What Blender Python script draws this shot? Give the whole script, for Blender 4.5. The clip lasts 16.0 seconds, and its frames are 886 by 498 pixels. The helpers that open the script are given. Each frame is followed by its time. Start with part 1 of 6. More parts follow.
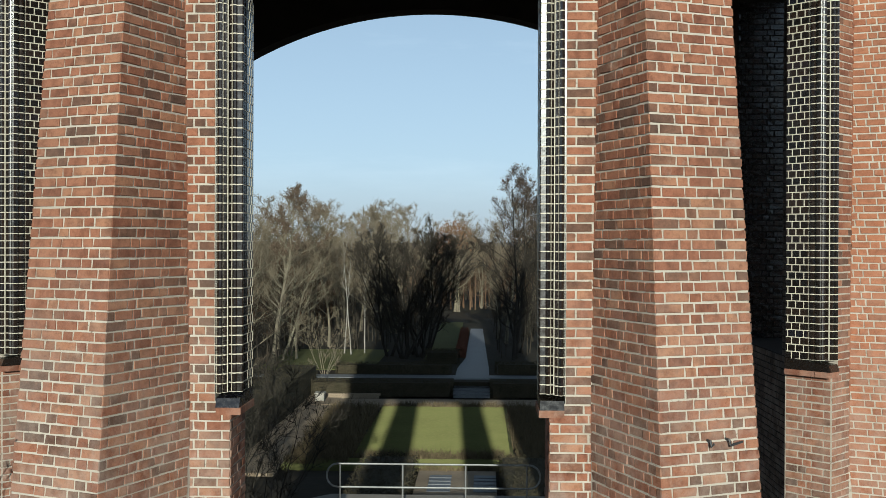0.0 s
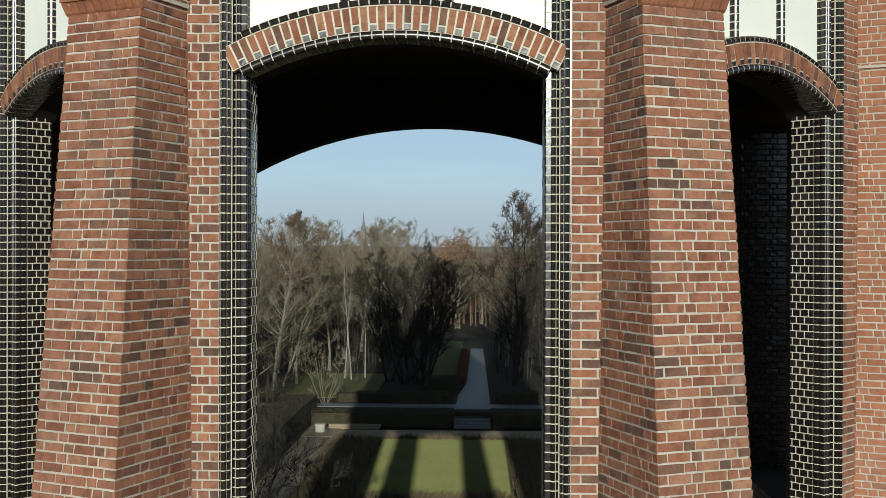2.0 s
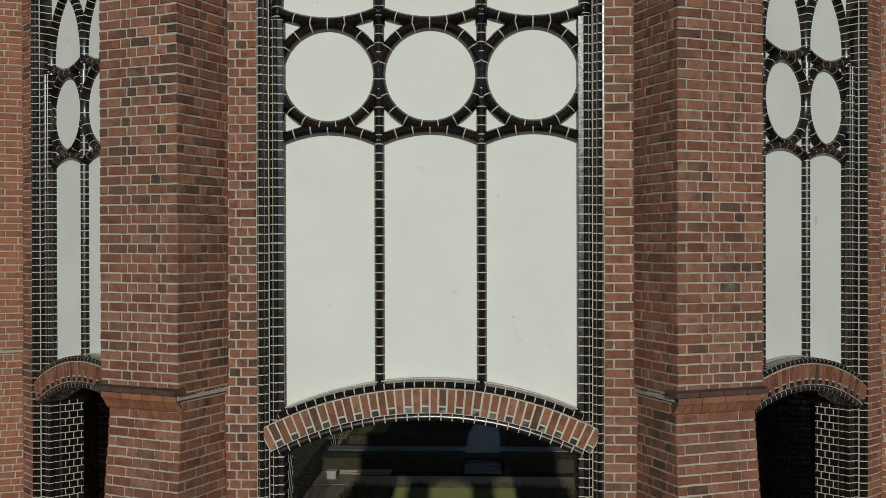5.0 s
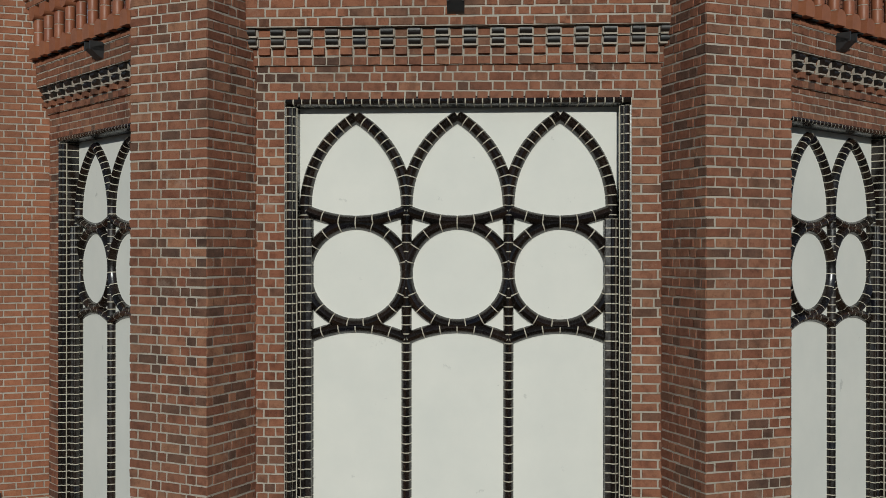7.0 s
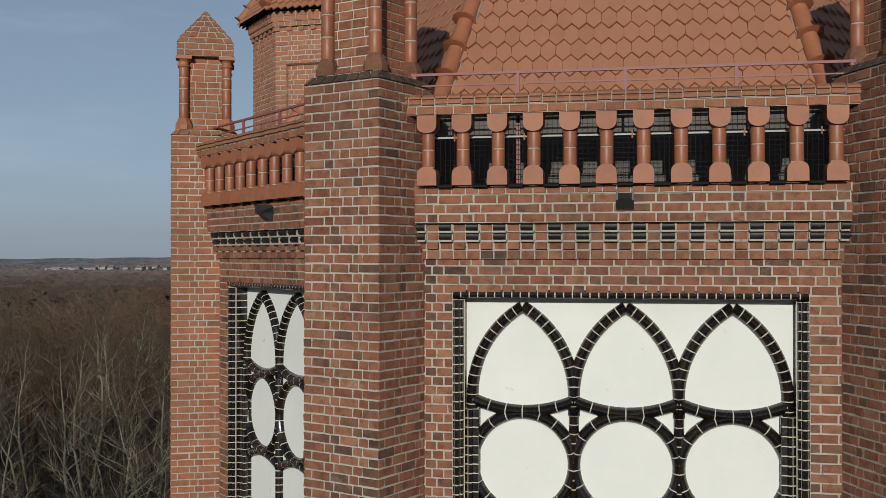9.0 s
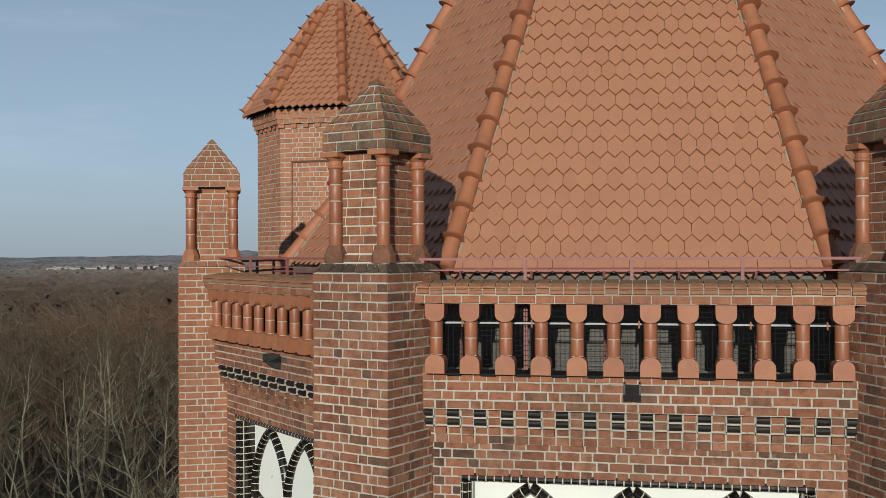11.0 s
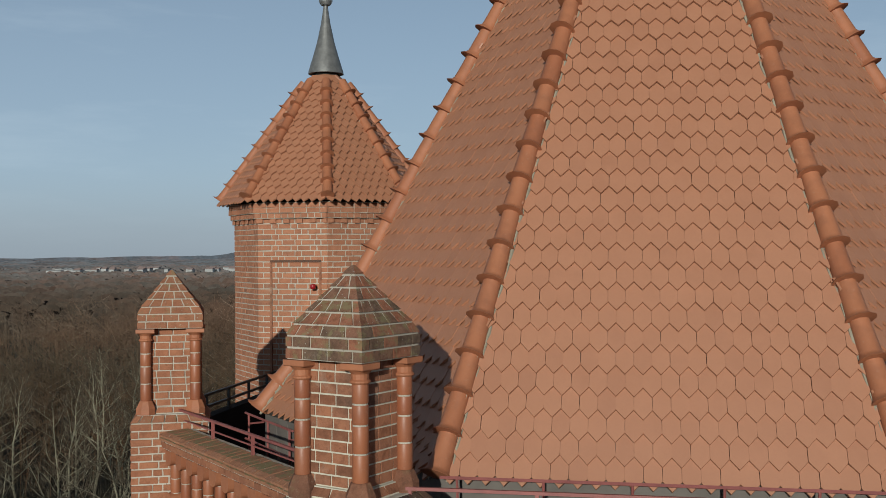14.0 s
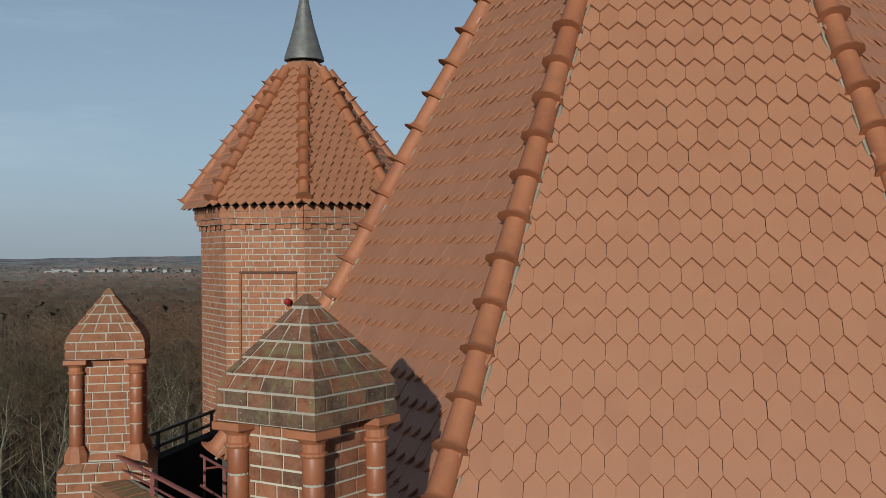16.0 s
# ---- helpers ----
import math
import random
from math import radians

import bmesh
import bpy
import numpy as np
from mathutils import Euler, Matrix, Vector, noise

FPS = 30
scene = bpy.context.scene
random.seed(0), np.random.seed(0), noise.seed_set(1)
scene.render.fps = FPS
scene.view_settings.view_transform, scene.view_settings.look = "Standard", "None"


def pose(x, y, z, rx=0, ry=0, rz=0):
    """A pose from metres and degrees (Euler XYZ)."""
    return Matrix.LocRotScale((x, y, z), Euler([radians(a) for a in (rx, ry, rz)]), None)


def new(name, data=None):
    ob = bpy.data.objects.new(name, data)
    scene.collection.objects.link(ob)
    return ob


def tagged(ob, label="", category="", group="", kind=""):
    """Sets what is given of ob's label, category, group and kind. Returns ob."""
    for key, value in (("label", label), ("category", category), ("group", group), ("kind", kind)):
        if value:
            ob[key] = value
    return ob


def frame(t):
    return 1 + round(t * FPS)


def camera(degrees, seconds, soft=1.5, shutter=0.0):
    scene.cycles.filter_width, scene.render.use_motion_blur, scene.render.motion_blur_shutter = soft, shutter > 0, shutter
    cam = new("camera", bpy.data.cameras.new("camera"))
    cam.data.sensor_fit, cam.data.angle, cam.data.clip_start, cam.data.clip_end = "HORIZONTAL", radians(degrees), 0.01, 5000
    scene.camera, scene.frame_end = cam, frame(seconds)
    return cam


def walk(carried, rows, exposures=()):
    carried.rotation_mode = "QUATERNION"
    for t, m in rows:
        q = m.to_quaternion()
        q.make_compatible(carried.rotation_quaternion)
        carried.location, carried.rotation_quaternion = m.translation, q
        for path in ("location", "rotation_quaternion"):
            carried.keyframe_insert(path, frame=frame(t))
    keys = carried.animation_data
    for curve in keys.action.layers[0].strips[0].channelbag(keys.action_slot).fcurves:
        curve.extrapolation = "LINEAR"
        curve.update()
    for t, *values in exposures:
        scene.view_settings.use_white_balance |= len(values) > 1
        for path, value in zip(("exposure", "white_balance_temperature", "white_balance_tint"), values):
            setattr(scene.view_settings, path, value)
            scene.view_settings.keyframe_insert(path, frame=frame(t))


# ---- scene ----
cam = camera(46.1, 16.0, soft=0.85)
# seconds, x, y, z, yaw, pitch, roll to the left
PATH = [
    (0.0, 0.916, -16.735, 12.401, 2.12, -0.32, 0.17),
    (0.5, 0.924, -16.784, 12.808, 2.15, -0.26, 0.22),
    (1.0, 0.918, -16.789, 13.363, 2.15, -0.20, 0.22),
    (1.5, 0.904, -16.736, 14.005, 2.15, -0.16, 0.19),
    (2.0, 0.867, -16.699, 14.567, 2.12, -0.14, 0.15),
    (2.5, 0.819, -16.678, 15.284, 2.09, -0.12, 0.12),
    (3.0, 0.789, -16.680, 15.979, 2.12, -0.09, 0.10),
    (3.5, 0.746, -16.706, 16.709, 2.09, -0.06, 0.09),
    (6.0, 0.493, -16.912, 19.462, 2.78, -0.43, -0.14),
    (6.5, 0.462, -16.905, 20.009, 2.87, -0.15, -0.03),
    (7.0, 0.453, -16.898, 20.405, 3.21, 0.03, 0.05),
    (7.5, 0.370, -16.869, 20.890, 4.73, 0.16, 0.10),
    (8.0, 0.270, -16.875, 21.329, 6.57, 0.23, 0.10),
    (8.5, 0.204, -16.918, 21.851, 9.06, 0.26, 0.06),
    (9.0, 0.138, -16.931, 22.307, 10.69, 0.35, -0.01),
    (11.5, 0.089, -17.031, 24.751, 10.75, 0.12, -0.25),
    (12.0, 0.109, -16.972, 25.260, 10.75, 0.14, -0.22),
    (12.5, 0.070, -16.639, 25.760, 10.75, 0.15, -0.20),
    (13.0, -0.010, -16.104, 26.064, 10.75, 0.15, -0.22),
    (13.5, -0.106, -15.557, 26.105, 10.78, 0.14, -0.26),
    (14.0, -0.219, -14.976, 26.157, 10.78, 0.13, -0.30),
    (14.5, -0.323, -14.415, 26.208, 10.75, 0.13, -0.33),
    (15.0, -0.405, -13.859, 26.258, 10.75, 0.11, -0.36),
    (15.5, -0.478, -13.332, 26.292, 10.75, 0.10, -0.39),
    (16.0, -0.533, -12.791, 26.309, 10.75, 0.11, -0.41),
]
walk(cam, [(t, pose(x, y, z, 90 + pitch, 0, yaw) @ pose(0, 0, 0, 0, 0, roll)) for t, x, y, z, yaw, pitch, roll in PATH],
     exposures=[(0.0, 0.14, 6050, -3), (1.0, 0.16, 6050, -3), (1.5, 0.06, 6050, -3), (2.0, -0.08, 6050, -3), (2.5, -0.50, 6050, -2), (3.5, -0.84, 6050, -1), (6.0, -1.17, 6000, -1), (7.0, -1.04, 6000, 2),
                (8.0, -0.87, 6080, 4), (9.0, -0.68, 6100, 4), (11.5, -0.33, 6130, 0), (12.5, -0.38, 6130, 0), (16.0, -0.47, 6130, -1)])
# ---------------------------------------------------------------- light
SUN_AZIMUTH, SUN_HEIGHT = -1.9, 13.3      # degrees: how far the light drifts to +x on its way along +y; height over the horizon
az, el = radians(SUN_AZIMUTH), radians(SUN_HEIGHT)
sun_way = Vector((math.sin(az) * math.cos(el), math.cos(az) * math.cos(el), -math.sin(el)))
sun = new("sun", bpy.data.lights.new("sun", "SUN"))
sun.data.energy, sun.data.angle, sun.data.color = 5.0, radians(0.53), (1.0, 0.93, 0.84)
sun.rotation_mode = "QUATERNION"
sun.rotation_quaternion = sun_way.to_track_quat("-Z", "Y")
world = bpy.data.worlds.new("sky")
scene.world = world
world.use_nodes = True
wn = world.node_tree.nodes
sky = wn.new("ShaderNodeTexSky")
sky.sky_type, sky.sun_disc = "NISHITA", False
sky.sun_elevation, sky.sun_rotation = el, math.pi + az
sky.air_density, sky.dust_density, sky.ozone_density = 1.0, 0.3, 3.4
wn["Background"].inputs["Strength"].default_value = 0.058
veil = wn.new("ShaderNodeMix")            # pale winter haze, thick at the horizon and thin overhead
veil.data_type = "RGBA"
veil.inputs[7].default_value = (12.0, 13.85, 17.5, 1)
coord, split, height = wn.new("ShaderNodeTexCoord"), wn.new("ShaderNodeSeparateXYZ"), wn.new("ShaderNodeMapRange")
height.interpolation_type = "SMOOTHERSTEP"
height.inputs["From Min"].default_value, height.inputs["From Max"].default_value = -0.12, 0.60
height.inputs["To Min"].default_value, height.inputs["To Max"].default_value = 0.64, 0.24
links = world.node_tree.links
links.new(coord.outputs["Generated"], split.inputs[0])
links.new(split.outputs["Z"], height.inputs["Value"])
links.new(height.outputs["Result"], veil.inputs[0])
links.new(sky.outputs["Color"], veil.inputs[6])
stretch, cirrus, thin = wn.new("ShaderNodeMapping"), wn.new("ShaderNodeTexNoise"), wn.new("ShaderNodeMapRange")
stretch.inputs["Scale"].default_value, stretch.inputs["Rotation"].default_value = (2.2, 2.2, 13.0), (0.10, 0.16, 0.0)
cirrus.inputs["Scale"].default_value, cirrus.inputs["Detail"].default_value, cirrus.inputs["Roughness"].default_value = 1.4, 8.0, 0.62
thin.inputs["From Min"].default_value, thin.inputs["From Max"].default_value = 0.50, 0.78
thin.inputs["To Min"].default_value, thin.inputs["To Max"].default_value = 0.0, 0.22
streaks = wn.new("ShaderNodeMix")         # thin streaks of high cloud
streaks.data_type = "RGBA"
streaks.inputs[7].default_value = (14.9, 16.2, 18.2, 1)
links.new(coord.outputs["Generated"], stretch.inputs["Vector"])
links.new(stretch.outputs["Vector"], cirrus.inputs["Vector"])
links.new(cirrus.outputs["Fac"], thin.inputs["Value"])
links.new(thin.outputs["Result"], streaks.inputs[0])
links.new(veil.outputs[2], streaks.inputs[6])
deep = wn.new("ShaderNodeMapRange")       # the clear winter sky deepens towards the zenith
deep.interpolation_type = "SMOOTHSTEP"
deep.inputs["From Min"].default_value, deep.inputs["From Max"].default_value = 0.26, 0.9
deep.inputs["To Min"].default_value, deep.inputs["To Max"].default_value = 1.0, 0.30
deepen = wn.new("ShaderNodeVectorMath")
deepen.operation = "SCALE"
links.new(split.outputs["Z"], deep.inputs["Value"])
low, mist = wn.new("ShaderNodeMapRange"), wn.new("ShaderNodeMix")      # dim grey mist lying on the horizon
low.interpolation_type = "SMOOTHSTEP"
low.inputs["From Min"].default_value, low.inputs["From Max"].default_value = -0.02, 0.085
low.inputs["To Min"].default_value, low.inputs["To Max"].default_value = 0.9, 0.0
mist.data_type = "RGBA"
mist.inputs[7].default_value = (7.4, 8.0, 9.1, 1)
links.new(split.outputs["Z"], low.inputs["Value"])
links.new(low.outputs["Result"], mist.inputs[0])
links.new(streaks.outputs[2], mist.inputs[6])
links.new(mist.outputs[2], deepen.inputs[0])
links.new(deep.outputs["Result"], deepen.inputs["Scale"])
links.new(deepen.outputs["Vector"], wn["Background"].inputs["Color"])

# ---------------------------------------------------------------- materials


class Nodes:
    def __init__(self, name, mat=None):
        self.mat = mat or bpy.data.materials.new(name)
        self.mat.use_nodes = True
        self.t = self.mat.node_tree
        self.bsdf = self.t.nodes["Principled BSDF"]

    def node(self, kind, **values):
        n = self.t.nodes.new(kind)
        for k, v in values.items():
            n.inputs[k.replace("_", " ")].default_value = v
        return n

    def link(self, a, b):
        self.t.links.new(a, b)

    def position(self):
        return self.node("ShaderNodeNewGeometry").outputs["Position"]

    def noise(self, scale, detail=4.0, rough=0.6, vector=None):
        n = self.node("ShaderNodeTexNoise", Scale=scale, Detail=detail, Roughness=rough)
        self.link(vector if vector is not None else self.position(), n.inputs["Vector"])
        return n.outputs["Fac"]

    def ramp(self, fac, stops):
        n = self.t.nodes.new("ShaderNodeValToRGB")
        e = n.color_ramp.elements
        while len(e) < len(stops):
            e.new(0.5)
        for el_, (p, c) in zip(e, stops):
            el_.position, el_.color = p, (*c, 1)
        self.link(fac, n.inputs["Fac"])
        return n.outputs["Color"]

    def mix(self, fac, a, b, blend="MIX"):
        n = self.t.nodes.new("ShaderNodeMix")
        n.data_type, n.blend_type = "RGBA", blend
        for sock, val in ((n.inputs[0], fac), (n.inputs[6], a), (n.inputs[7], b)):
            if isinstance(val, bpy.types.NodeSocket):
                self.link(val, sock)
            else:
                sock.default_value = val if isinstance(val, float) else (*val, 1)
        return n.outputs[2]

    def maths(self, op, a, b=0.0):
        n = self.t.nodes.new("ShaderNodeMath")
        n.operation = op
        for sock, val in ((n.inputs[0], a), (n.inputs[1], b)):
            if isinstance(val, bpy.types.NodeSocket):
                self.link(val, sock)
            else:
                sock.default_value = val
        return n.outputs[0]

    def each(self):
        """A random value for each piece: by object and by island."""
        o = self.t.nodes.new("ShaderNodeObjectInfo").outputs["Random"]
        i = self.t.nodes.new("ShaderNodeNewGeometry").outputs["Random Per Island"]
        return self.maths("FRACT", self.maths("ADD", o, i))

    def finish(self, colour, rough=0.8, bump=None, strength=0.3, distance=0.01, metal=0.0, spec=0.5):
        b = self.bsdf
        for key, val in (("Base Color", colour), ("Roughness", rough)):
            if isinstance(val, bpy.types.NodeSocket):
                self.link(val, b.inputs[key])
            else:
                b.inputs[key].default_value = (*val, 1) if key == "Base Color" else val
        b.inputs["Metallic"].default_value = metal
        b.inputs["Specular IOR Level"].default_value = spec
        if bump is not None:
            n = self.node("ShaderNodeBump", Strength=strength, Distance=distance)
            self.link(bump, n.inputs["Height"])
            self.link(n.outputs["Normal"], b.inputs["Normal"])
        return self.mat


def brick_material(name, stops, soot=0.5):
    n = Nodes(name)
    batch = n.maths("MULTIPLY", n.maths("SUBTRACT", n.noise(0.9, 3.0, 0.6), 0.5), 0.85)
    base = n.ramp(n.maths("ADD", n.maths("ADD", n.maths("MULTIPLY", n.each(), 0.86), 0.07), batch), stops)
    dark = n.mix(1.0, base, (0.42, 0.38, 0.37), "MULTIPLY")
    pale = n.mix(0.22, base, (0.47, 0.24, 0.14))
    grain = n.noise(75.0, 6.0, 0.8)
    blot = n.noise(8.5, 5.0, 0.7)
    scuff = n.noise(21.0, 6.0, 0.75)
    patch = n.noise(0.55, 3.0, 0.55)
    bloom = n.noise(1.7, 7.0, 0.75)
    c = n.mix(n.maths("MULTIPLY", n.ramp(blot, [(0.47, (0, 0, 0)), (0.66, (1, 1, 1))]), soot), base, dark)
    c = n.mix(n.maths("MULTIPLY", n.ramp(blot, [(0.30, (1, 1, 1)), (0.45, (0, 0, 0))]), 0.7), c, pale)
    c = n.mix(n.maths("MULTIPLY", n.ramp(scuff, [(0.58, (0, 0, 0)), (0.66, (1, 1, 1))]), 0.5), c, dark)
    c = n.mix(n.maths("MULTIPLY", n.ramp(scuff, [(0.30, (1, 1, 1)), (0.36, (0, 0, 0))]), 0.25), c, (0.40, 0.30, 0.22))
    c = n.mix(n.maths("MULTIPLY", n.ramp(grain, [(0.45, (0, 0, 0)), (0.7, (1, 1, 1))]), 0.4), c, dark)
    c = n.mix(n.maths("MULTIPLY", n.ramp(patch, [(0.42, (0, 0, 0)), (0.68, (1, 1, 1))]), 0.28), c, (0.14, 0.085, 0.06))
    c = n.mix(n.maths("MULTIPLY", n.ramp(bloom, [(0.60, (0, 0, 0)), (0.72, (1, 1, 1))]), 0.3), c, (0.5, 0.42, 0.34))
    part_z = n.t.nodes.new("ShaderNodeSeparateXYZ")      # salts bloom on the damp lower courses
    n.link(n.position(), part_z.inputs[0])
    damp = n.node("ShaderNodeMapRange")
    damp.inputs["From Min"].default_value, damp.inputs["From Max"].default_value = 12.6, 10.2
    n.link(part_z.outputs["Z"], damp.inputs["Value"])
    salt = n.ramp(n.noise(2.6, 7.0, 0.75), [(0.40, (0, 0, 0)), (0.62, (1, 1, 1))])
    c = n.mix(n.maths("MULTIPLY", n.maths("MULTIPLY", salt, damp.outputs["Result"]), 0.32), c, (0.46, 0.38, 0.32))
    return n.finish(c, 0.85, n.noise(90.0, 6.0, 0.8), 0.9, 0.008, spec=0.25)


BRICK = brick_material("red_brick", [(0.0, (0.195, 0.078, 0.048)), (0.18, (0.243, 0.096, 0.056)), (0.4, (0.295, 0.121, 0.070)),
                                     (0.60, (0.32, 0.143, 0.085)), (0.68, (0.36, 0.174, 0.10)), (0.76, (0.247, 0.118, 0.074)), (0.85, (0.163, 0.083, 0.055)), (1.0, (0.105, 0.061, 0.045))], 0.68)
ORANGE_BRICK = brick_material("orange_brick", [(0.0, (0.29, 0.113, 0.062)), (0.5, (0.39, 0.162, 0.087)), (0.85, (0.345, 0.135, 0.073)), (1.0, (0.24, 0.115, 0.072))], 0.4)


TURRET_BRICK = brick_material("pale_orange_brick", [(0.0, (0.35, 0.145, 0.082)), (0.5, (0.45, 0.195, 0.11)), (0.85, (0.40, 0.165, 0.092)), (1.0, (0.30, 0.14, 0.086))], 0.35)
CORE_BRICK = brick_material("patched_brown_brick", [(0.0, (0.21, 0.088, 0.051)), (0.3, (0.31, 0.126, 0.069)), (0.7, (0.37, 0.152, 0.083)), (0.9, (0.29, 0.13, 0.078)), (1.0, (0.17, 0.088, 0.058))], 0.65)
CORBEL_BRICK = brick_material("mottled_corbel_brick", [(0.0, (0.16, 0.078, 0.05)), (0.2, (0.25, 0.10, 0.057)), (0.7, (0.33, 0.136, 0.076)), (0.88, (0.24, 0.115, 0.07)), (1.0, (0.13, 0.075, 0.053))], 0.75)
# darkened copy of the wall brick; the hall's indoor shade is in its colour
HALL_SHADE_BRICK = brick_material("hall_shade_brick", [(0.0, (0.035, 0.024, 0.02)), (0.6, (0.05, 0.034, 0.027)), (1.0, (0.07, 0.045, 0.033))], 0.5)

DRIP_BRICK = brick_material("dark_drip_brick", [(0.0, (0.07, 0.048, 0.043)), (0.6, (0.095, 0.062, 0.052)), (1.0, (0.12, 0.07, 0.055))], 0.5)


def plain(name, a, b, scale, rough=0.8, fine=60.0, strength=0.3, distance=0.005, metal=0.0, spec=0.5, speck=None):
    n = Nodes(name)
    c = n.mix(n.ramp(n.noise(scale), [(0.3, (0, 0, 0)), (0.7, (1, 1, 1))]), a, b)
    if speck:
        c = n.mix(n.ramp(n.noise(speck[1], 5.0, 0.7), [(speck[2], (0, 0, 0)), (min(1.0, speck[2] + 0.08), (1, 1, 1))]), c, speck[0])
    return n.finish(c, rough, n.noise(fine, 5.0, 0.65), strength, distance, metal, spec)


MORTAR = plain("mortar", (0.49, 0.435, 0.365), (0.345, 0.30, 0.243), 1.1, 0.95, 90.0, 0.8, 0.01, speck=((0.22, 0.18, 0.135), 17.0, 0.60))
POINTING = plain("cream_pointing", (0.58, 0.53, 0.43), (0.44, 0.395, 0.315), 3.0, 0.9, 80.0, 0.5, 0.006, speck=((0.3, 0.26, 0.2), 15.0, 0.64))
OLD_MORTAR = plain("weathered_mortar", (0.30, 0.265, 0.20), (0.22, 0.19, 0.145), 6.0, 0.95, 90.0, 0.6)
PLASTER = plain("white_render", (0.77, 0.75, 0.685), (0.70, 0.69, 0.635), 1.3, 0.9, 25.0, 0.15, 0.004, speck=((0.5, 0.49, 0.45), 4.5, 0.66))


def terracotta_material(name, stops, rough):
    """Fired clay: each piece a tone of its own, darker smoke stains and a dull sheen."""
    n = Nodes(name)
    c = n.ramp(n.each(), stops)
    c = n.mix(n.maths("MULTIPLY", n.ramp(n.noise(5.0, 5.0, 0.65), [(0.45, (0, 0, 0)), (0.7, (1, 1, 1))]), 0.45), c, (0.19, 0.075, 0.042))
    c = n.mix(n.maths("MULTIPLY", n.ramp(n.noise(28.0, 5.0, 0.7), [(0.58, (0, 0, 0)), (0.68, (1, 1, 1))]), 0.35), c, (0.36, 0.19, 0.12))
    return n.finish(c, rough, n.noise(60.0, 5.0, 0.65), 0.25, 0.003, spec=0.45)


TERRACOTTA = terracotta_material("terracotta", [(0.0, (0.30, 0.105, 0.05)), (0.5, (0.36, 0.137, 0.066)), (1.0, (0.33, 0.125, 0.062))], 0.6)
SHAFT_CLAY = terracotta_material("dark_fired_clay", [(0.0, (0.24, 0.078, 0.038)), (0.5, (0.31, 0.108, 0.05)), (1.0, (0.27, 0.10, 0.052))], 0.45)
LEAD = plain("lead_sheet", (0.2, 0.195, 0.19), (0.12, 0.118, 0.115), 9.0, 0.5, 14.0, 0.3, 0.01, metal=0.35)
RED_PAINT = plain("red_rail_paint", (0.27, 0.085, 0.075), (0.20, 0.065, 0.06), 6.0, 0.55)
STEEL = plain("galvanised_steel", (0.46, 0.46, 0.45), (0.36, 0.36, 0.35), 10.0, 0.4, metal=0.8)
PALE_STEEL = plain("pale_zinc_rod", (0.55, 0.55, 0.54), (0.45, 0.45, 0.44), 10.0, 0.45, metal=0.1)
DULL_STEEL = plain("dull_steel", (0.30, 0.30, 0.29), (0.22, 0.22, 0.215), 10.0, 0.5, metal=0.5)
DARK_STEEL = plain("dark_steel", (0.035, 0.035, 0.037), (0.05, 0.05, 0.05), 8.0, 0.5, metal=0.3)
BLACK_WIRE = plain("black_wire", (0.012, 0.012, 0.012), (0.018, 0.018, 0.018), 5.0, 0.8, spec=0.1)
GREY_SHEET = plain("grey_zinc_sheet", (0.138, 0.119, 0.105), (0.097, 0.084, 0.075), 3.5, 0.7, 20.0, 0.2, spec=0.25)
STONE = plain("weathered_stone", (0.36, 0.33, 0.28), (0.25, 0.235, 0.2), 3.0, 0.9, 40.0, 0.5)
# near-black: the shadow lying on walkway and parapet is in this colour
ROOFING = plain("shade_dark_roofing", (0.03, 0.029, 0.029), (0.042, 0.04, 0.039), 1.5, 0.95, spec=0.05)
# near-black base colour that stands for shade inside the hall
DARK_VAULT = plain("shade_dark_plaster", (0.04, 0.034, 0.03), (0.028, 0.024, 0.021), 1.5, 0.95, spec=0.1)
FLOOR = plain("hall_paving", (0.27, 0.24, 0.20), (0.20, 0.175, 0.15), 2.0, 0.9)


def glazed_material(name="black_brown_glaze", dull=0.0):
    n = Nodes(name)
    base = n.ramp(n.each(), [(0.0, (0.006, 0.005, 0.0045)), (0.5, (0.011, 0.0075, 0.0055)), (0.85, (0.02, 0.012, 0.008)), (1.0, (0.007, 0.007, 0.011))])
    chip = n.ramp(n.noise(14.0, 5.0, 0.7), [(0.68, (0, 0, 0)), (0.72, (1, 1, 1))])
    c = n.mix(n.maths("MULTIPLY", chip, 0.7), base, (0.17, 0.15, 0.13))
    rough = n.ramp(n.noise(20.0), [(0.3, (0.18 + dull,) * 3), (0.75, (0.34 + dull,) * 3)])
    return n.finish(c, rough, n.noise(14.0, 2.0), 0.25, 0.005, spec=0.7)


GLAZE = glazed_material()
HEADER_GLAZE = glazed_material("worn_header_glaze", 0.22)


def roof_tile_material(name, stops):
    n = Nodes(name)
    base = n.ramp(n.each(), stops)
    streak = n.noise(3.0, 5.0, 0.6)
    c = n.mix(n.maths("MULTIPLY", n.ramp(streak, [(0.45, (0, 0, 0)), (0.75, (1, 1, 1))]), 0.35), base, (0.42, 0.182, 0.096))
    c = n.mix(n.maths("MULTIPLY", n.ramp(n.noise(45.0, 4.0, 0.7), [(0.5, (0, 0, 0)), (0.8, (1, 1, 1))]), 0.2), c, (0.2, 0.075, 0.048))
    return n.finish(c, n.ramp(n.noise(11.0), [(0.3, (0.56,) * 3), (0.7, (0.66,) * 3)]), n.noise(70.0, 4.0), 0.15, 0.003, spec=1.0)


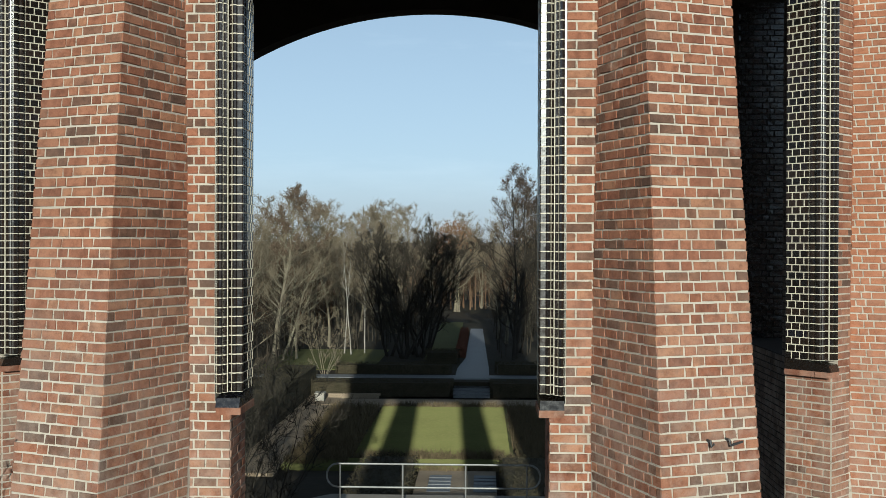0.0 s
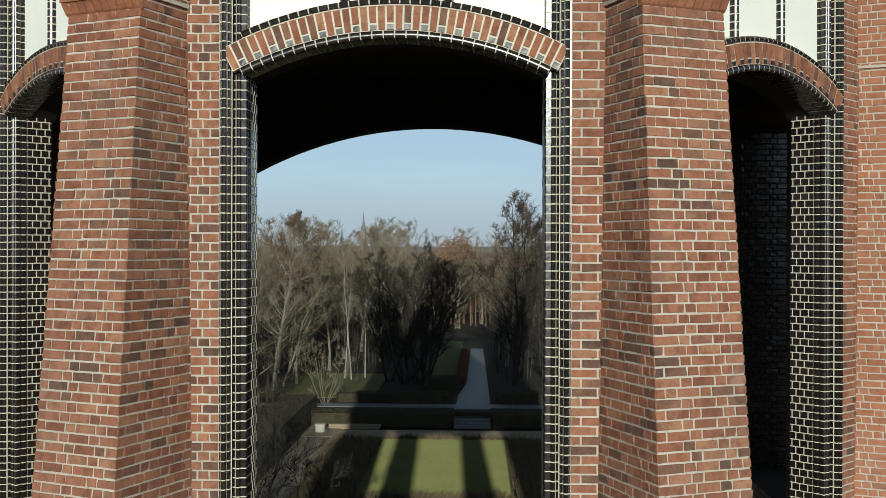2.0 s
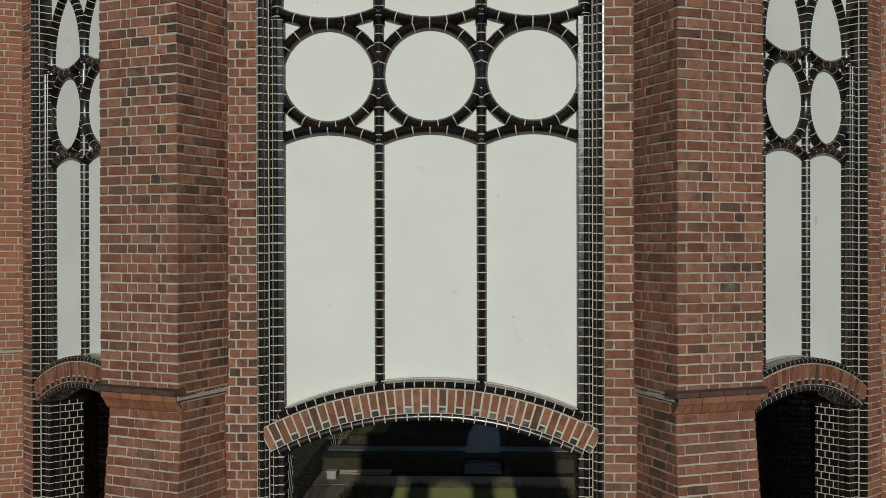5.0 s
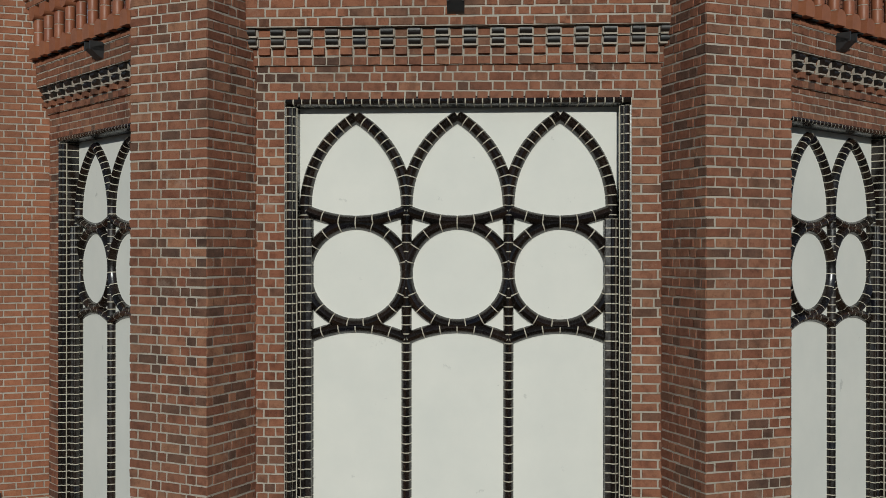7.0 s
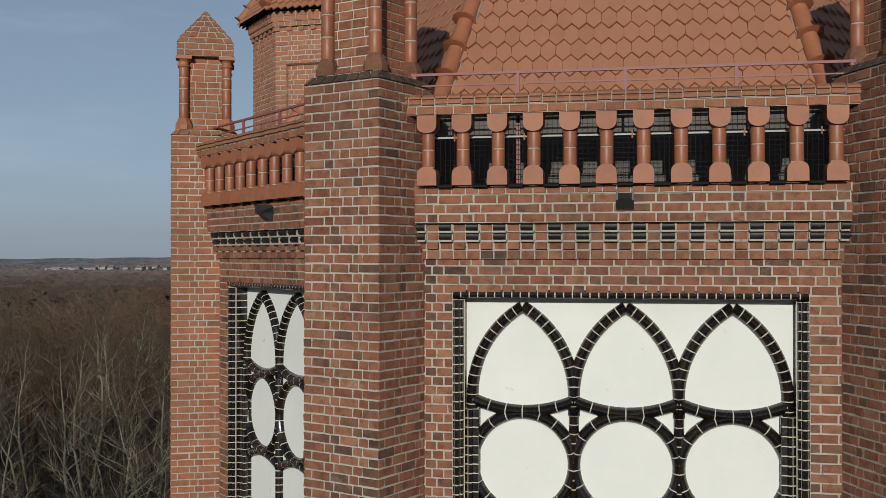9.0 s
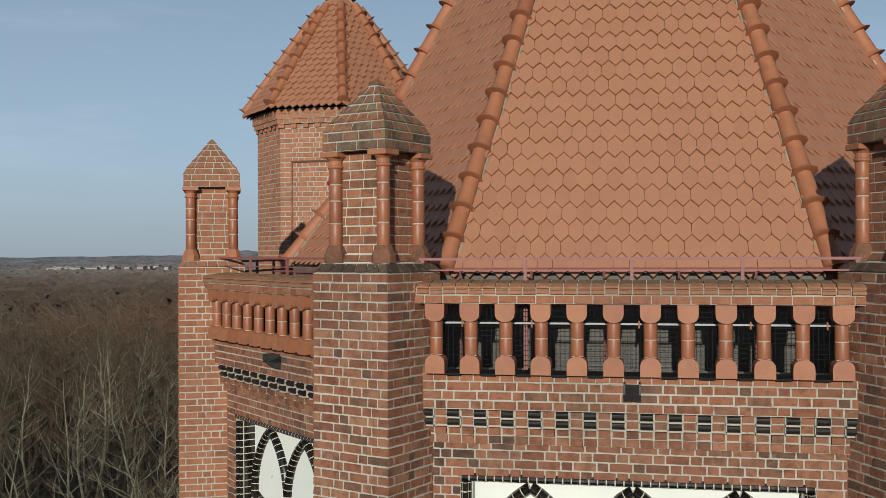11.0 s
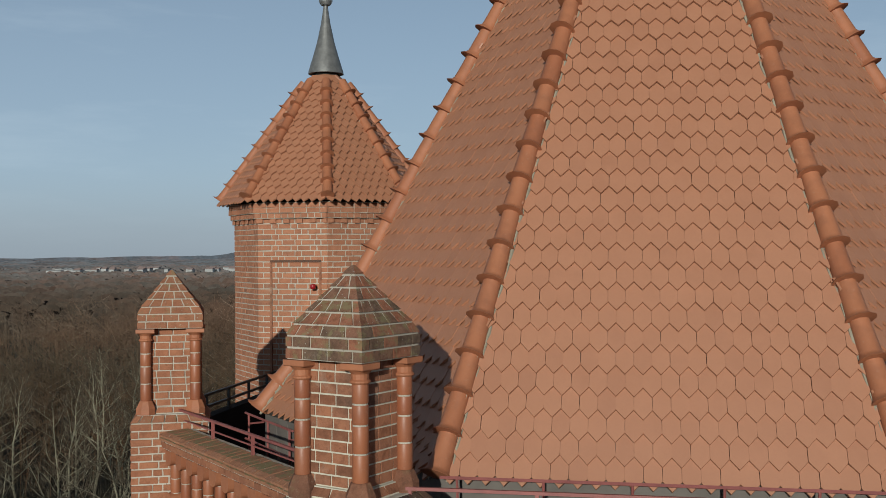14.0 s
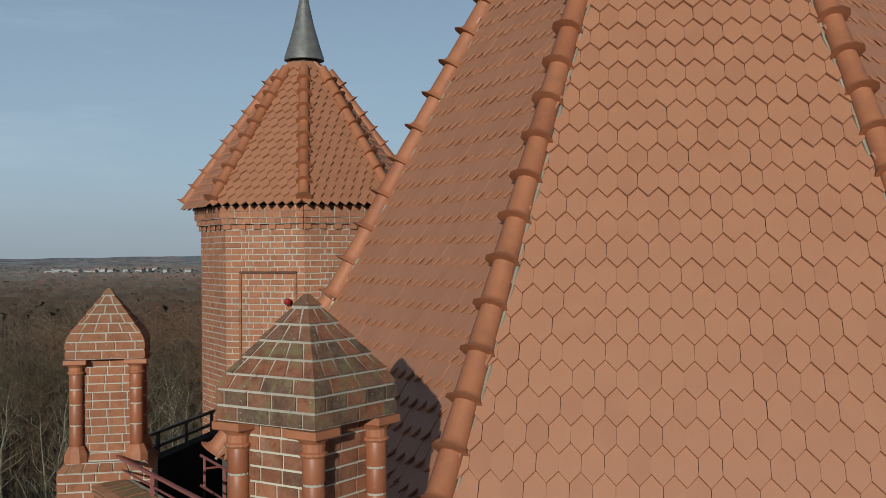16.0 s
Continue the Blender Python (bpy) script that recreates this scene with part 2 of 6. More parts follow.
TILE = roof_tile_material("clay_roof_tile", [(0.0, (0.328, 0.1345, 0.068)), (0.5, (0.36, 0.152, 0.078)), (1.0, (0.343, 0.1425, 0.072))])
TILE_BED = plain("dark_tile_bedding", (0.12, 0.065, 0.045), (0.09, 0.05, 0.036), 3.0, 0.9)


def mossy(name, stops, soot, amount, reach=0.56, flat=False):
    """Weathered brick with yellow-green moss and pale lichen spots."""
    n = Nodes("", brick_material(name, stops, soot))
    old = n.bsdf.inputs["Base Color"].links[0].from_socket
    moss = n.ramp(n.noise(9.0, 5.0, 0.7), [(reach, (0, 0, 0)), (reach + 0.1, (1, 1, 1))])
    if flat:                                # moss keeps to the tops
        geo, up = n.t.nodes.new("ShaderNodeNewGeometry"), n.t.nodes.new("ShaderNodeSeparateXYZ")
        n.link(geo.outputs["True Normal"], up.inputs[0])
        moss = n.maths("MULTIPLY", moss, n.maths("GREATER_THAN", up.outputs["Z"], 0.93))
    c = n.mix(n.maths("MULTIPLY", moss, amount), old, (0.20, 0.17, 0.085))
    spots = n.ramp(n.noise(38.0, 2.0, 0.5), [(0.69, (0, 0, 0)), (0.72, (1, 1, 1))])
    c = n.mix(n.maths("MULTIPLY", spots, amount), c, (0.40, 0.39, 0.33))
    n.link(c, n.bsdf.inputs["Base Color"])
    return n.mat


CAP_STONE = mossy("mossy_cap_brick", [(0.0, (0.20, 0.088, 0.053)), (0.35, (0.32, 0.125, 0.072)), (0.6, (0.21, 0.105, 0.068)), (0.8, (0.16, 0.095, 0.064)), (1.0, (0.12, 0.085, 0.062))], 0.75, 0.65, 0.52)
COPING_BRICK = mossy("weathered_coping_brick", [(0.0, (0.34, 0.15, 0.083)), (0.5, (0.40, 0.185, 0.104)), (1.0, (0.32, 0.155, 0.095))], 0.35, 0.9, 0.43, True)
LOW_CAP = mossy("mossy_orange_brick", [(0.0, (0.27, 0.11, 0.06)), (0.5, (0.37, 0.155, 0.083)), (1.0, (0.30, 0.13, 0.075))], 0.4, 0.55)
BASE_CLAY = mossy("dark_weathered_clay", [(0.0, (0.17, 0.076, 0.047)), (1.0, (0.24, 0.102, 0.06))], 0.6, 0.2)
SHOULDER_BRICK = mossy("sooty_shoulder_brick", [(0.0, (0.055, 0.04, 0.033)), (0.5, (0.085, 0.055, 0.042)), (1.0, (0.13, 0.075, 0.052))], 0.5, 0.6)


def ground_material(name, a, b, c, s1, s2, rough=0.95, strength=0.5, distance=0.05):
    n = Nodes(name)
    col = n.mix(n.ramp(n.noise(s1, 6.0, 0.65), [(0.35, (0, 0, 0)), (0.65, (1, 1, 1))]), a, b)
    col = n.mix(n.maths("MULTIPLY", n.ramp(n.noise(s2, 5.0, 0.7), [(0.45, (0, 0, 0)), (0.7, (1, 1, 1))]), 0.7), col, c)
    return n.finish(col, rough, n.noise(s2 * 2, 4.0), strength, distance, spec=0.2)


FOREST_FLOOR = ground_material("leaf_litter", (0.034, 0.026, 0.017), (0.024, 0.023, 0.013), (0.05, 0.036, 0.024), 0.06, 1.2)
DRY_GRASS = ground_material("dry_border_plants", (0.13, 0.098, 0.056), (0.07, 0.056, 0.032), (0.22, 0.165, 0.095), 0.5, 4.0)
GRASS = ground_material("mown_lawn", (0.125, 0.128, 0.045), (0.105, 0.108, 0.038), (0.15, 0.138, 0.057), 0.25, 6.0)
GRAVEL = ground_material("sandy_gravel", (0.29, 0.225, 0.155), (0.23, 0.175, 0.12), (0.34, 0.27, 0.2), 0.5, 12.0)
ASPHALT = ground_material("pale_path_paving", (0.15, 0.155, 0.165), (0.12, 0.125, 0.135), (0.19, 0.19, 0.19), 0.4, 8.0, rough=0.45)
HEDGE = ground_material("brown_winter_hedge", (0.05, 0.041, 0.025), (0.03, 0.028, 0.016), (0.10, 0.078, 0.05), 1.5, 9.0)
RUSSET = ground_material("russet_beech_leaves", (0.17, 0.07, 0.042), (0.12, 0.052, 0.034), (0.22, 0.10, 0.06), 1.5, 9.0)
BARK = ground_material("grey_bark", (0.20, 0.172, 0.122), (0.13, 0.112, 0.08), (0.26, 0.225, 0.16), 1.0, 8.0)
PALE_BARK = ground_material("birch_bark", (0.36, 0.34, 0.30), (0.27, 0.25, 0.22), (0.10, 0.09, 0.08), 1.0, 5.0)
TWIG = ground_material("bare_twigs", (0.20, 0.16, 0.11), (0.13, 0.108, 0.073), (0.25, 0.20, 0.14), 0.08, 3.0)
CATKIN = ground_material("alder_cones", (0.125, 0.085, 0.06), (0.09, 0.064, 0.045), (0.17, 0.11, 0.075), 0.3, 4.0)
WOOD_BARK = ground_material("pale_branches", (0.20, 0.178, 0.122), (0.12, 0.105, 0.07), (0.36, 0.325, 0.24), 0.9, 6.0)
WOOD_TWIG = ground_material("forest_twigs", (0.095, 0.07, 0.048), (0.062, 0.052, 0.034), (0.125, 0.08, 0.058), 0.03, 3.0)
# dark alder colours that also paint shade on shrubs, thicket and undergrowth
DARK_BARK = ground_material("shade_dark_bark", (0.035, 0.03, 0.024), (0.025, 0.022, 0.018), (0.05, 0.042, 0.034), 1.0, 8.0)
DARK_TWIG = ground_material("shade_dark_twigs", (0.045, 0.037, 0.028), (0.035, 0.03, 0.022), (0.06, 0.048, 0.036), 0.08, 3.0)
RUST_LEAF = ground_material("rust_leaves", (0.22, 0.12, 0.065), (0.17, 0.095, 0.055), (0.26, 0.15, 0.08), 0.8, 4.0)
SPRUCE = ground_material("spruce_needles", (0.035, 0.05, 0.026), (0.025, 0.04, 0.02), (0.05, 0.06, 0.035), 0.8, 4.0)

# ---------------------------------------------------------------- helpers
COURSE = 0.095
JOINT = 0.0165


class Mesh:
    """Collects vertices, faces and a material index for each face."""

    def __init__(self):
        self.v, self.f, self.m = [], [], []

    def add(self, verts, faces, mat=0):
        n = len(self.v)
        self.v.extend(tuple(p) for p in verts)
        for f in faces:
            self.f.append(tuple(n + i for i in f))
            self.m.append(mat)

    def hexa(self, p, mat=0, skip=()):
        """Eight corners: 0-3 the back ring, 4-7 the front ring, both counter-clockwise seen from the front."""
        faces = [(3, 2, 1, 0), (4, 5, 6, 7), (0, 1, 5, 4), (1, 2, 6, 5), (2, 3, 7, 6), (3, 0, 4, 7)]
        self.add(p, [f for i, f in enumerate(faces) if i not in skip], mat)

    def box(self, F, u0, u1, w0, w1, z0, z1, mat=0):
        """A block in the frame F(u, w, z), w pointing out of the wall."""
        self.hexa([F(u0, w0, z0), F(u1, w0, z0), F(u1, w0, z1), F(u0, w0, z1),
                   F(u0, w1, z0), F(u1, w1, z0), F(u1, w1, z1), F(u0, w1, z1)], mat)

    def tube(self, pts, radii, sides=8, mat=0, cap=True, phase=0.0):
        pts = [Vector(p) for p in pts]
        rings = []
        side = None
        for i, p in enumerate(pts):
            d = (pts[min(i + 1, len(pts) - 1)] - pts[max(i - 1, 0)]).normalized()
            if side is None:
                side = d.orthogonal().normalized()
            side = (side - d * side.dot(d)).normalized()
            up = d.cross(side)
            rings.append([p + (side * math.cos(a) + up * math.sin(a)) * radii[i]
                          for a in (phase + 2 * math.pi * k / sides for k in range(sides))])
        verts = [q for r in rings for q in r]
        faces = []
        for i in range(len(pts) - 1):
            for k in range(sides):
                a, b = i * sides + k, i * sides + (k + 1) % sides
                faces.append((a, b, b + sides, a + sides))
        if cap:
            faces.append(tuple(range(sides - 1, -1, -1)))
            faces.append(tuple((len(pts) - 1) * sides + k for k in range(sides)))
        self.add(verts, faces, mat)

    def lathe(self, centre, profile, sides=12, mat=0, phase=0.0):
        """profile: rows of (radius, z)."""
        cx, cy = centre[0], centre[1]
        verts = []
        for r, z in profile:
            for k in range(sides):
                a = phase + 2 * math.pi * k / sides
                verts.append((cx + r * math.cos(a), cy + r * math.sin(a), z))
        faces = []
        for i in range(len(profile) - 1):
            for k in range(sides):
                a, b = i * sides + k, i * sides + (k + 1) % sides
                faces.append((a, b, b + sides, a + sides))
        faces.append(tuple(range(sides - 1, -1, -1)))
        faces.append(tuple((len(profile) - 1) * sides + k for k in range(sides)))
        self.add(verts, faces, mat)

    def data(self, name, mats):
        me = bpy.data.meshes.new(name)
        me.from_pydata(self.v, [], self.f)
        for m in mats:
            me.materials.append(m)
        if len(mats) > 1:
            me.polygons.foreach_set("material_index", self.m)
        me.update()
        return me


def thing(name, mb, mats, label="", category="", group="", kind="", smooth=False):
    me = mb.data(name, mats)
    if smooth:
        me.polygons.foreach_set("use_smooth", [True] * len(me.polygons))
        me.set_sharp_from_angle(angle=radians(40))
    return tagged(new(name, me), label, category, group, kind)


def part(name, mb, mats, parent, label="", kind="", smooth=False):
    ob = thing(name, mb, mats, label, kind=kind, smooth=smooth)
    ob.parent = parent
    return ob


def empty(name, at, label="", category="", group="", kind=""):
    ob = new(name)
    ob.location = at
    ob.empty_display_size = 0.2
    return tagged(ob, label, category, group, kind)


def under(ob, parent):
    """Parents ob, whose mesh is in world coordinates, to a thing that may stand elsewhere."""
    ob.parent = parent
    ob.matrix_parent_inverse = Matrix.Translation(parent.location).inverted()
    return ob


def face_frame(theta, apothem, shift=0.0, centre=(0.0, 0.0)):
    """A wall of the octagon: theta degrees from the front, counter-clockwise from above."""
    t = radians(theta)
    n, u = Vector((math.sin(t), -math.cos(t), 0)), Vector((math.cos(t), math.sin(t), 0))
    o = Vector((centre[0], centre[1], 0)) + n * apothem + u * shift
    return lambda a, w, z: o + u * a + n * w + Vector((0, 0, z))


rnd = random.Random(7)


def course_bricks(ua, ub, k, r):
    """Splits a course from ua to ub into alternating stretchers and headers; odd courses start with a header."""
    S, H = 0.222, 0.106
    out, u = [], ua
    if ub - ua < 0.06:
        return [(ua, ub, "C")]
    header = k % 2 == 1
    first = True
    while u < ub - 0.02:
        w = H if header else S
        if r.random() < 0.04:
            w = H if w == S else S
        if first:
            w = 0.086 if header else 0.25
            first = False
            header = not header
            out.append((u, min(u + w, ub), "C"))
            u += w + JOINT
            continue
        kind = "S" if w == S else "H"
        header = w == S
        if u + w > ub - 0.05:
            w, kind = ub - u, "C"
            if w > S + 0.04:
                w = w / 2 - JOINT / 2
        out.append((u, u + w, kind))
        u += w + JOINT
    return out


def brick_verts(F, a, b, z0, z1, proud, r):
    e = 0.003
    j = lambda s=0.0065: r.uniform(-s, s)
    pr = proud + r.uniform(-0.002, 0.003)
    back = [F(a, -0.004, z0), F(b, -0.004, z0), F(b, -0.004, z1), F(a, -0.004, z1)]
    front = [F(a + e + j(), pr + j(0.003), z0 + e + j()), F(b - e + j(), pr + j(0.003), z0 + e + j()),
             F(b - e + j(), pr + j(0.003), z1 - e + j()), F(a + e + j(), pr + j(0.003), z1 - e + j())]
    return back + front


PIECES = {}


def piece_mesh(width, mat):
    """One brick for pieces of their own, its back at the origin."""
    key = (round(width, 3), mat.name)
    if key not in PIECES:
        mb = Mesh()
        h = COURSE - JOINT
        flat = lambda a, w, z: Vector((a, -w, z))
        mb.hexa(brick_verts(flat, -width / 2, width / 2, -h / 2, h / 2, 0.010, random.Random(3)), skip=(0,))
        PIECES[key] = mb.data("brick", [mat])
    return PIECES[key]


def lay(owner, F, z0, z1, rows, mats, seed, near=None, proud=0.009, limit=300):
    """Bricks on a wall face F. rows(z) gives the stretches [(ua, ub)] of a course. Whole bricks nearest to the height
    `near` become pieces of their own; the rest is joined into one part."""
    r = random.Random(seed)
    every = []
    k = 0
    while z0 + (k + 1) * COURSE <= z1 + 0.04:
        za, zb = z0 + k * COURSE + JOINT / 2, z0 + (k + 1) * COURSE - JOINT / 2
        for ua, ub in rows((za + zb) / 2):
            for a, b, kind in course_bricks(ua, ub, k, r):
                if b - a > 0.02:
                    every.append((a, b, za, zb, kind))
        k += 1
    single = set()
    if near is not None:
        whole = [i for i, q in enumerate(every) if q[4] != "C"]
        whole.sort(key=lambda i: abs(every[i][2] - near))
        single = set(whole[:limit])
    mb = Mesh()
    for i, (a, b, za, zb, kind) in enumerate(every):
        if i in single:
            u, z = (a + b) / 2, (za + zb) / 2
            o = F(u, 0, z)
            x = (F(u + 0.1, 0, z) - o).normalized()
            up = (F(u, 0, z + 0.1) - o).normalized()
            out = x.cross(up)
            up = out.cross(x)
            ob = new("brick", piece_mesh(b - a, mats[0]))
            ob.matrix_world = Matrix((( x.x, -out.x, up.x, o.x), (x.y, -out.y, up.y, o.y), (x.z, -out.z, up.z, o.z), (0, 0, 0, 1)))
            ob.parent = owner
        else:
            mb.hexa(brick_verts(F, a, b, za, zb, proud, r), skip=(0,))
    if mb.f:
        part("brickwork", mb, mats, owner, kind="stuff")


def sweep(mb, F, path, profile, seg, joint=0.012, mat=0, mortar=None, closed=False):
    """Glazed moulded bricks along a path of (u, z) points. profile: (across, out) points from one side to the other."""
    pts = [Vector((p[0], p[1])) for p in path]
    length = [0.0]
    for a, b in zip(pts, pts[1:]):
        length.append(length[-1] + (b - a).length)
    total = length[-1]
    n = max(1, round(total / seg))

    def at(s):
        s = min(max(s, 0.0), total)
        for i in range(len(pts) - 1):
            if s <= length[i + 1] + 1e-9:
                f = (s - length[i]) / max(1e-9, length[i + 1] - length[i])
                p = pts[i].lerp(pts[i + 1], f)
                break
        def tangent(j):
            a = pts[(j - 1) % (len(pts) - 1)] if closed and j == 0 else pts[max(j - 1, 0)]
            b = pts[1] if closed and j == len(pts) - 1 else pts[min(j + 1, len(pts) - 1)]
            return (b - a).normalized()
        t = tangent(i).lerp(tangent(i + 1), f).normalized()
        return p, Vector((-t.y, t.x))

    mid = (min(a for a, w in profile) + max(a for a, w in profile)) / 2

    def ring(s, shrink):
        p, nn = at(s)
        inset = [(a + (mid - a) / max(1e-6, abs(mid - a)) * min(abs(mid - a), shrink), w - shrink) for a, w in profile]
        return [F(p.x + nn.x * a, w, p.y + nn.y * a) for a, w in inset]
    m = len(profile)
    for k in range(n):
        a, b = total * k / n + joint / 2, total * (k + 1) / n - joint / 2
        cuts = 1 if len(pts) < 3 else 3
        rows = [q for c in range(cuts + 1) for q in ring(a + (b - a) * c / cuts, 0)]
        sides = [(c * m + i, c * m + i + 1, (c + 1) * m + i + 1, (c + 1) * m + i) for c in range(cuts) for i in range(m - 1)]
        mb.add(rows, sides + [tuple(range(m - 1, -1, -1)), tuple(range(cuts * m, (cuts + 1) * m))], mat)
        if mortar is not None:
            rows = [q for c in range(cuts + 1) for q in ring(total * (k + c / cuts) / n, 0.0015)]
            mb.add(rows, sides, mortar)


def arc(cu, cz, r, a0, a1, n=16):
    return [(cu + r * math.sin(radians(a0 + (a1 - a0) * i / n)), cz + r * math.cos(radians(a0 + (a1 - a0) * i / n))) for i in range(n + 1)]

# ---------------------------------------------------------------- the tower
HALL, SILL, SPRING, CROWN = 7.0, 10.81, 16.27, 16.63
HEAD, CORBEL, PARAPET, COPING = 21.955, 22.27, 22.635, 23.72
FRAME, CLEAR = 1.75, 1.505            # half widths: outside of the glazed frame, and between its inner edges
FRONT, DIAGONAL = 6.39, 6.05          # distance of the walls from the tower's axis
BAY = 1.052                            # from mullion to mullion
ARC_R = (1.515 ** 2 + 0.36 ** 2) / (2 * 0.36)
ARC_Z = CROWN - ARC_R


def arc_height(u, r):
    return ARC_Z + math.sqrt(max(0.0, r * r - u * u))


def wall_core(F, half, thick=0.66):
    """The wall's masonry behind the bricks: jambs, and the wall over the arch, one solid."""
    mb = Mesh()
    for s in (-1, 1):
        a, b = sorted((s * 1.60, s * half))
        mb.box(F, a, b, -thick, 0, HALL, SILL)
        a, b = sorted((s * FRAME, s * half))
        mb.box(F, a, b, -thick, 0, SILL, HEAD)
        a, b = sorted((s * 1.58, s * FRAME))
        mb.box(F, a, b, -0.60, -0.30, SILL, SPRING + 0.15, 0)
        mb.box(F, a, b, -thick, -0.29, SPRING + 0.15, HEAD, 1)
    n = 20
    # material 1 is near-black: shade of soffit and recess put into the colour
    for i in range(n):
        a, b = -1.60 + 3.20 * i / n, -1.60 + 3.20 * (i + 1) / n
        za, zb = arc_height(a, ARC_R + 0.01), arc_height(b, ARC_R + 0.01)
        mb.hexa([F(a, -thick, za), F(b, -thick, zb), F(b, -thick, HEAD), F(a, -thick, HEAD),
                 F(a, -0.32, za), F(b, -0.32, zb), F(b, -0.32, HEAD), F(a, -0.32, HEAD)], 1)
    mb.box(F, -half, half, -thick, 0, HEAD, CORBEL)
    mb.box(F, -half, half, -thick, 0.035, CORBEL, PARAPET)
    mb.box(F, -half, half, -thick, 0.16, PARAPET, PARAPET + 0.34)
    return mb


def jamb_profile(side):
    """Two rolls, a groove and a chamfer, stepping into the wall; from the outside of the frame inwards."""
    ring = lambda c, w, r: [(c - r * math.cos(radians(a)), w + r * math.sin(radians(a))) for a in (0, 45, 90, 135, 180)]
    outer = [(0.0, -0.02), (0.0, 0.0), (0.012, 0.0)] + ring(0.042, -0.006, 0.028) + ring(0.086, -0.03, 0.016) + [(0.108, -0.07), (0.108, -0.29)]
    inner = [(0.112, -0.29), (0.112, -0.115), (0.135, -0.105)] + ring(0.165, -0.115, 0.024) + [(0.192, -0.118), (0.242, -0.116), (0.25, -0.126), (0.25, -0.165), (0.244, -0.185), (0.226, -0.193), (0.226, -0.203)] + [(0.224 + 0.028 * math.sin(radians(a)), -0.24 + 0.036 * math.cos(radians(a))) for a in (0, 45, 90, 135, 180)] + [(0.226, -0.29), (0.25, -0.30), (0.25, -0.598)]
    return outer if side > 0 else inner


def tracery_window(name, F):
    win = thing(name, panel_mesh(F), [PLASTER, MORTAR], "white rendered blind window panel with black glazed brick tracery", "window", kind="structure")
    for s in (-1, 1):
        mb = Mesh()
        for which, top in ((1, HEAD - 0.10), (-1, 20.72)):
            prof = jamb_profile(which)
            if s > 0:
                prof = [(-a, w) for a, w in reversed(prof)]
            mb = Mesh()
            sweep(mb, F, [(s * FRAME, top), (s * FRAME, SILL + 0.08)], prof, COURSE, mortar=1)
            part("jamb", mb, [GLAZE, POINTING], win, "black glazed roll-moulded brick jamb", smooth=True)
        mb = Mesh()       # sloping stop under the jamb
        a, b = sorted((s * 1.50, s * (FRAME - 0.01)))
        mb.hexa([F(a, -0.605, SILL - 0.06), F(b, -0.605, SILL - 0.06), F(b, -0.605, SILL + 0.10), F(a, -0.605, SILL + 0.10),
                 F(a, 0.035, SILL - 0.06), F(b, 0.035, SILL - 0.06), F(b, 0.0, SILL + 0.03), F(a, 0.0, SILL + 0.03)])
        part("stop_block", mb, [GLAZE], win)
        for k in range(3):       # flat red bricks under the stop
            mb = Mesh()
            mb.box(F, a - (0.012 if s > 0 else -0.0), b + (0.012 if s < 0 else 0.0), -0.61 + k * 0.215, -0.61 + k * 0.215 + 0.203, SILL - 0.135, SILL - 0.062)
            part("sill_brick", mb, [BRICK], win)
    mb = Mesh()
    head = [(-0.085, -0.25), (-0.085, -0.03), (-0.083, 0.0)] + [(-0.05 - 0.034 * math.cos(radians(a)), 0.034 * math.sin(radians(a)) - 0.004) for a in (0, 45, 90, 135, 180)] + [(0.0, 0.0), (0.0, -0.03)]
    sweep(mb, F, [(-FRAME, HEAD), (FRAME, HEAD)], head, 0.088, mortar=1)
    part("frame_head", mb, [GLAZE, POINTING], win, smooth=True)
    bar = [(-0.054, -0.30), (-0.052, -0.215), (-0.03, -0.165), (0.0, -0.15), (0.03, -0.165), (0.052, -0.215), (0.054, -0.30)]
    stout = [(a * 1.16, w) for a, w in bar]
    for c in (-BAY, 0.0, BAY):
        mb = Mesh()
        sweep(mb, F, arc(c, 20.15, 0.524, 0, 360, 48), stout, 0.17, mortar=1, closed=True)
        part("tracery_ring", mb, [GLAZE, POINTING], win, smooth=True)
        mb = Mesh()
        sweep(mb, F, [(c - BAY / 2, 20.66)] + [(c - BAY / 2 + p[0], p[1]) for p in arc(1.062, 20.86, 1.062, -90, -30, 18)], stout, 0.10, mortar=1)
        sweep(mb, F, [(c + BAY / 2 + p[0], p[1]) for p in arc(-1.062, 20.86, 1.062, 30, 90, 18)] + [(c + BAY / 2, 20.66)], stout, 0.10, mortar=1)
        part("tracery_lancet", mb, [GLAZE, POINTING], win, smooth=True)
        mb = Mesh()
        sweep(mb, F, [(c + 1.034 * (i / 10 - 0.5), 19.605 - 0.48 * (i / 10 - 0.5) ** 2) for i in range(11)], stout, 0.17, mortar=1)
        sweep(mb, F, [(c + 1.034 * (i / 10 - 0.5), 20.695 + 0.44 * (i / 10 - 0.5) ** 2) for i in range(11)], stout, 0.17, mortar=1)
        part("tracery_arc", mb, [GLAZE, POINTING], win, smooth=True)
    for u in (-BAY / 2, BAY / 2):
        mb = Mesh()
        sweep(mb, F, [(u, arc_height(u, ARC_R + 0.40)), (u, 20.95)], bar, COURSE, mortar=1)
        part("mullion", mb, [GLAZE, POINTING], win, smooth=True)
    # the segmental arch: glazed roll, dark headers, brick voussoirs, glazed roll
    half = math.degrees(math.asin(1.515 / ARC_R))
    mb = Mesh()
    roll = [(-0.03, -0.33), (-0.035, -0.03), (-0.03, 0.0), (-0.01, 0.012), (0.02, 0.012), (0.045, -0.005), (0.05, -0.03)]
    sweep(mb, F, arc(0, ARC_Z, ARC_R + 0.035, -half, half, 30), roll, 0.115, mortar=1)
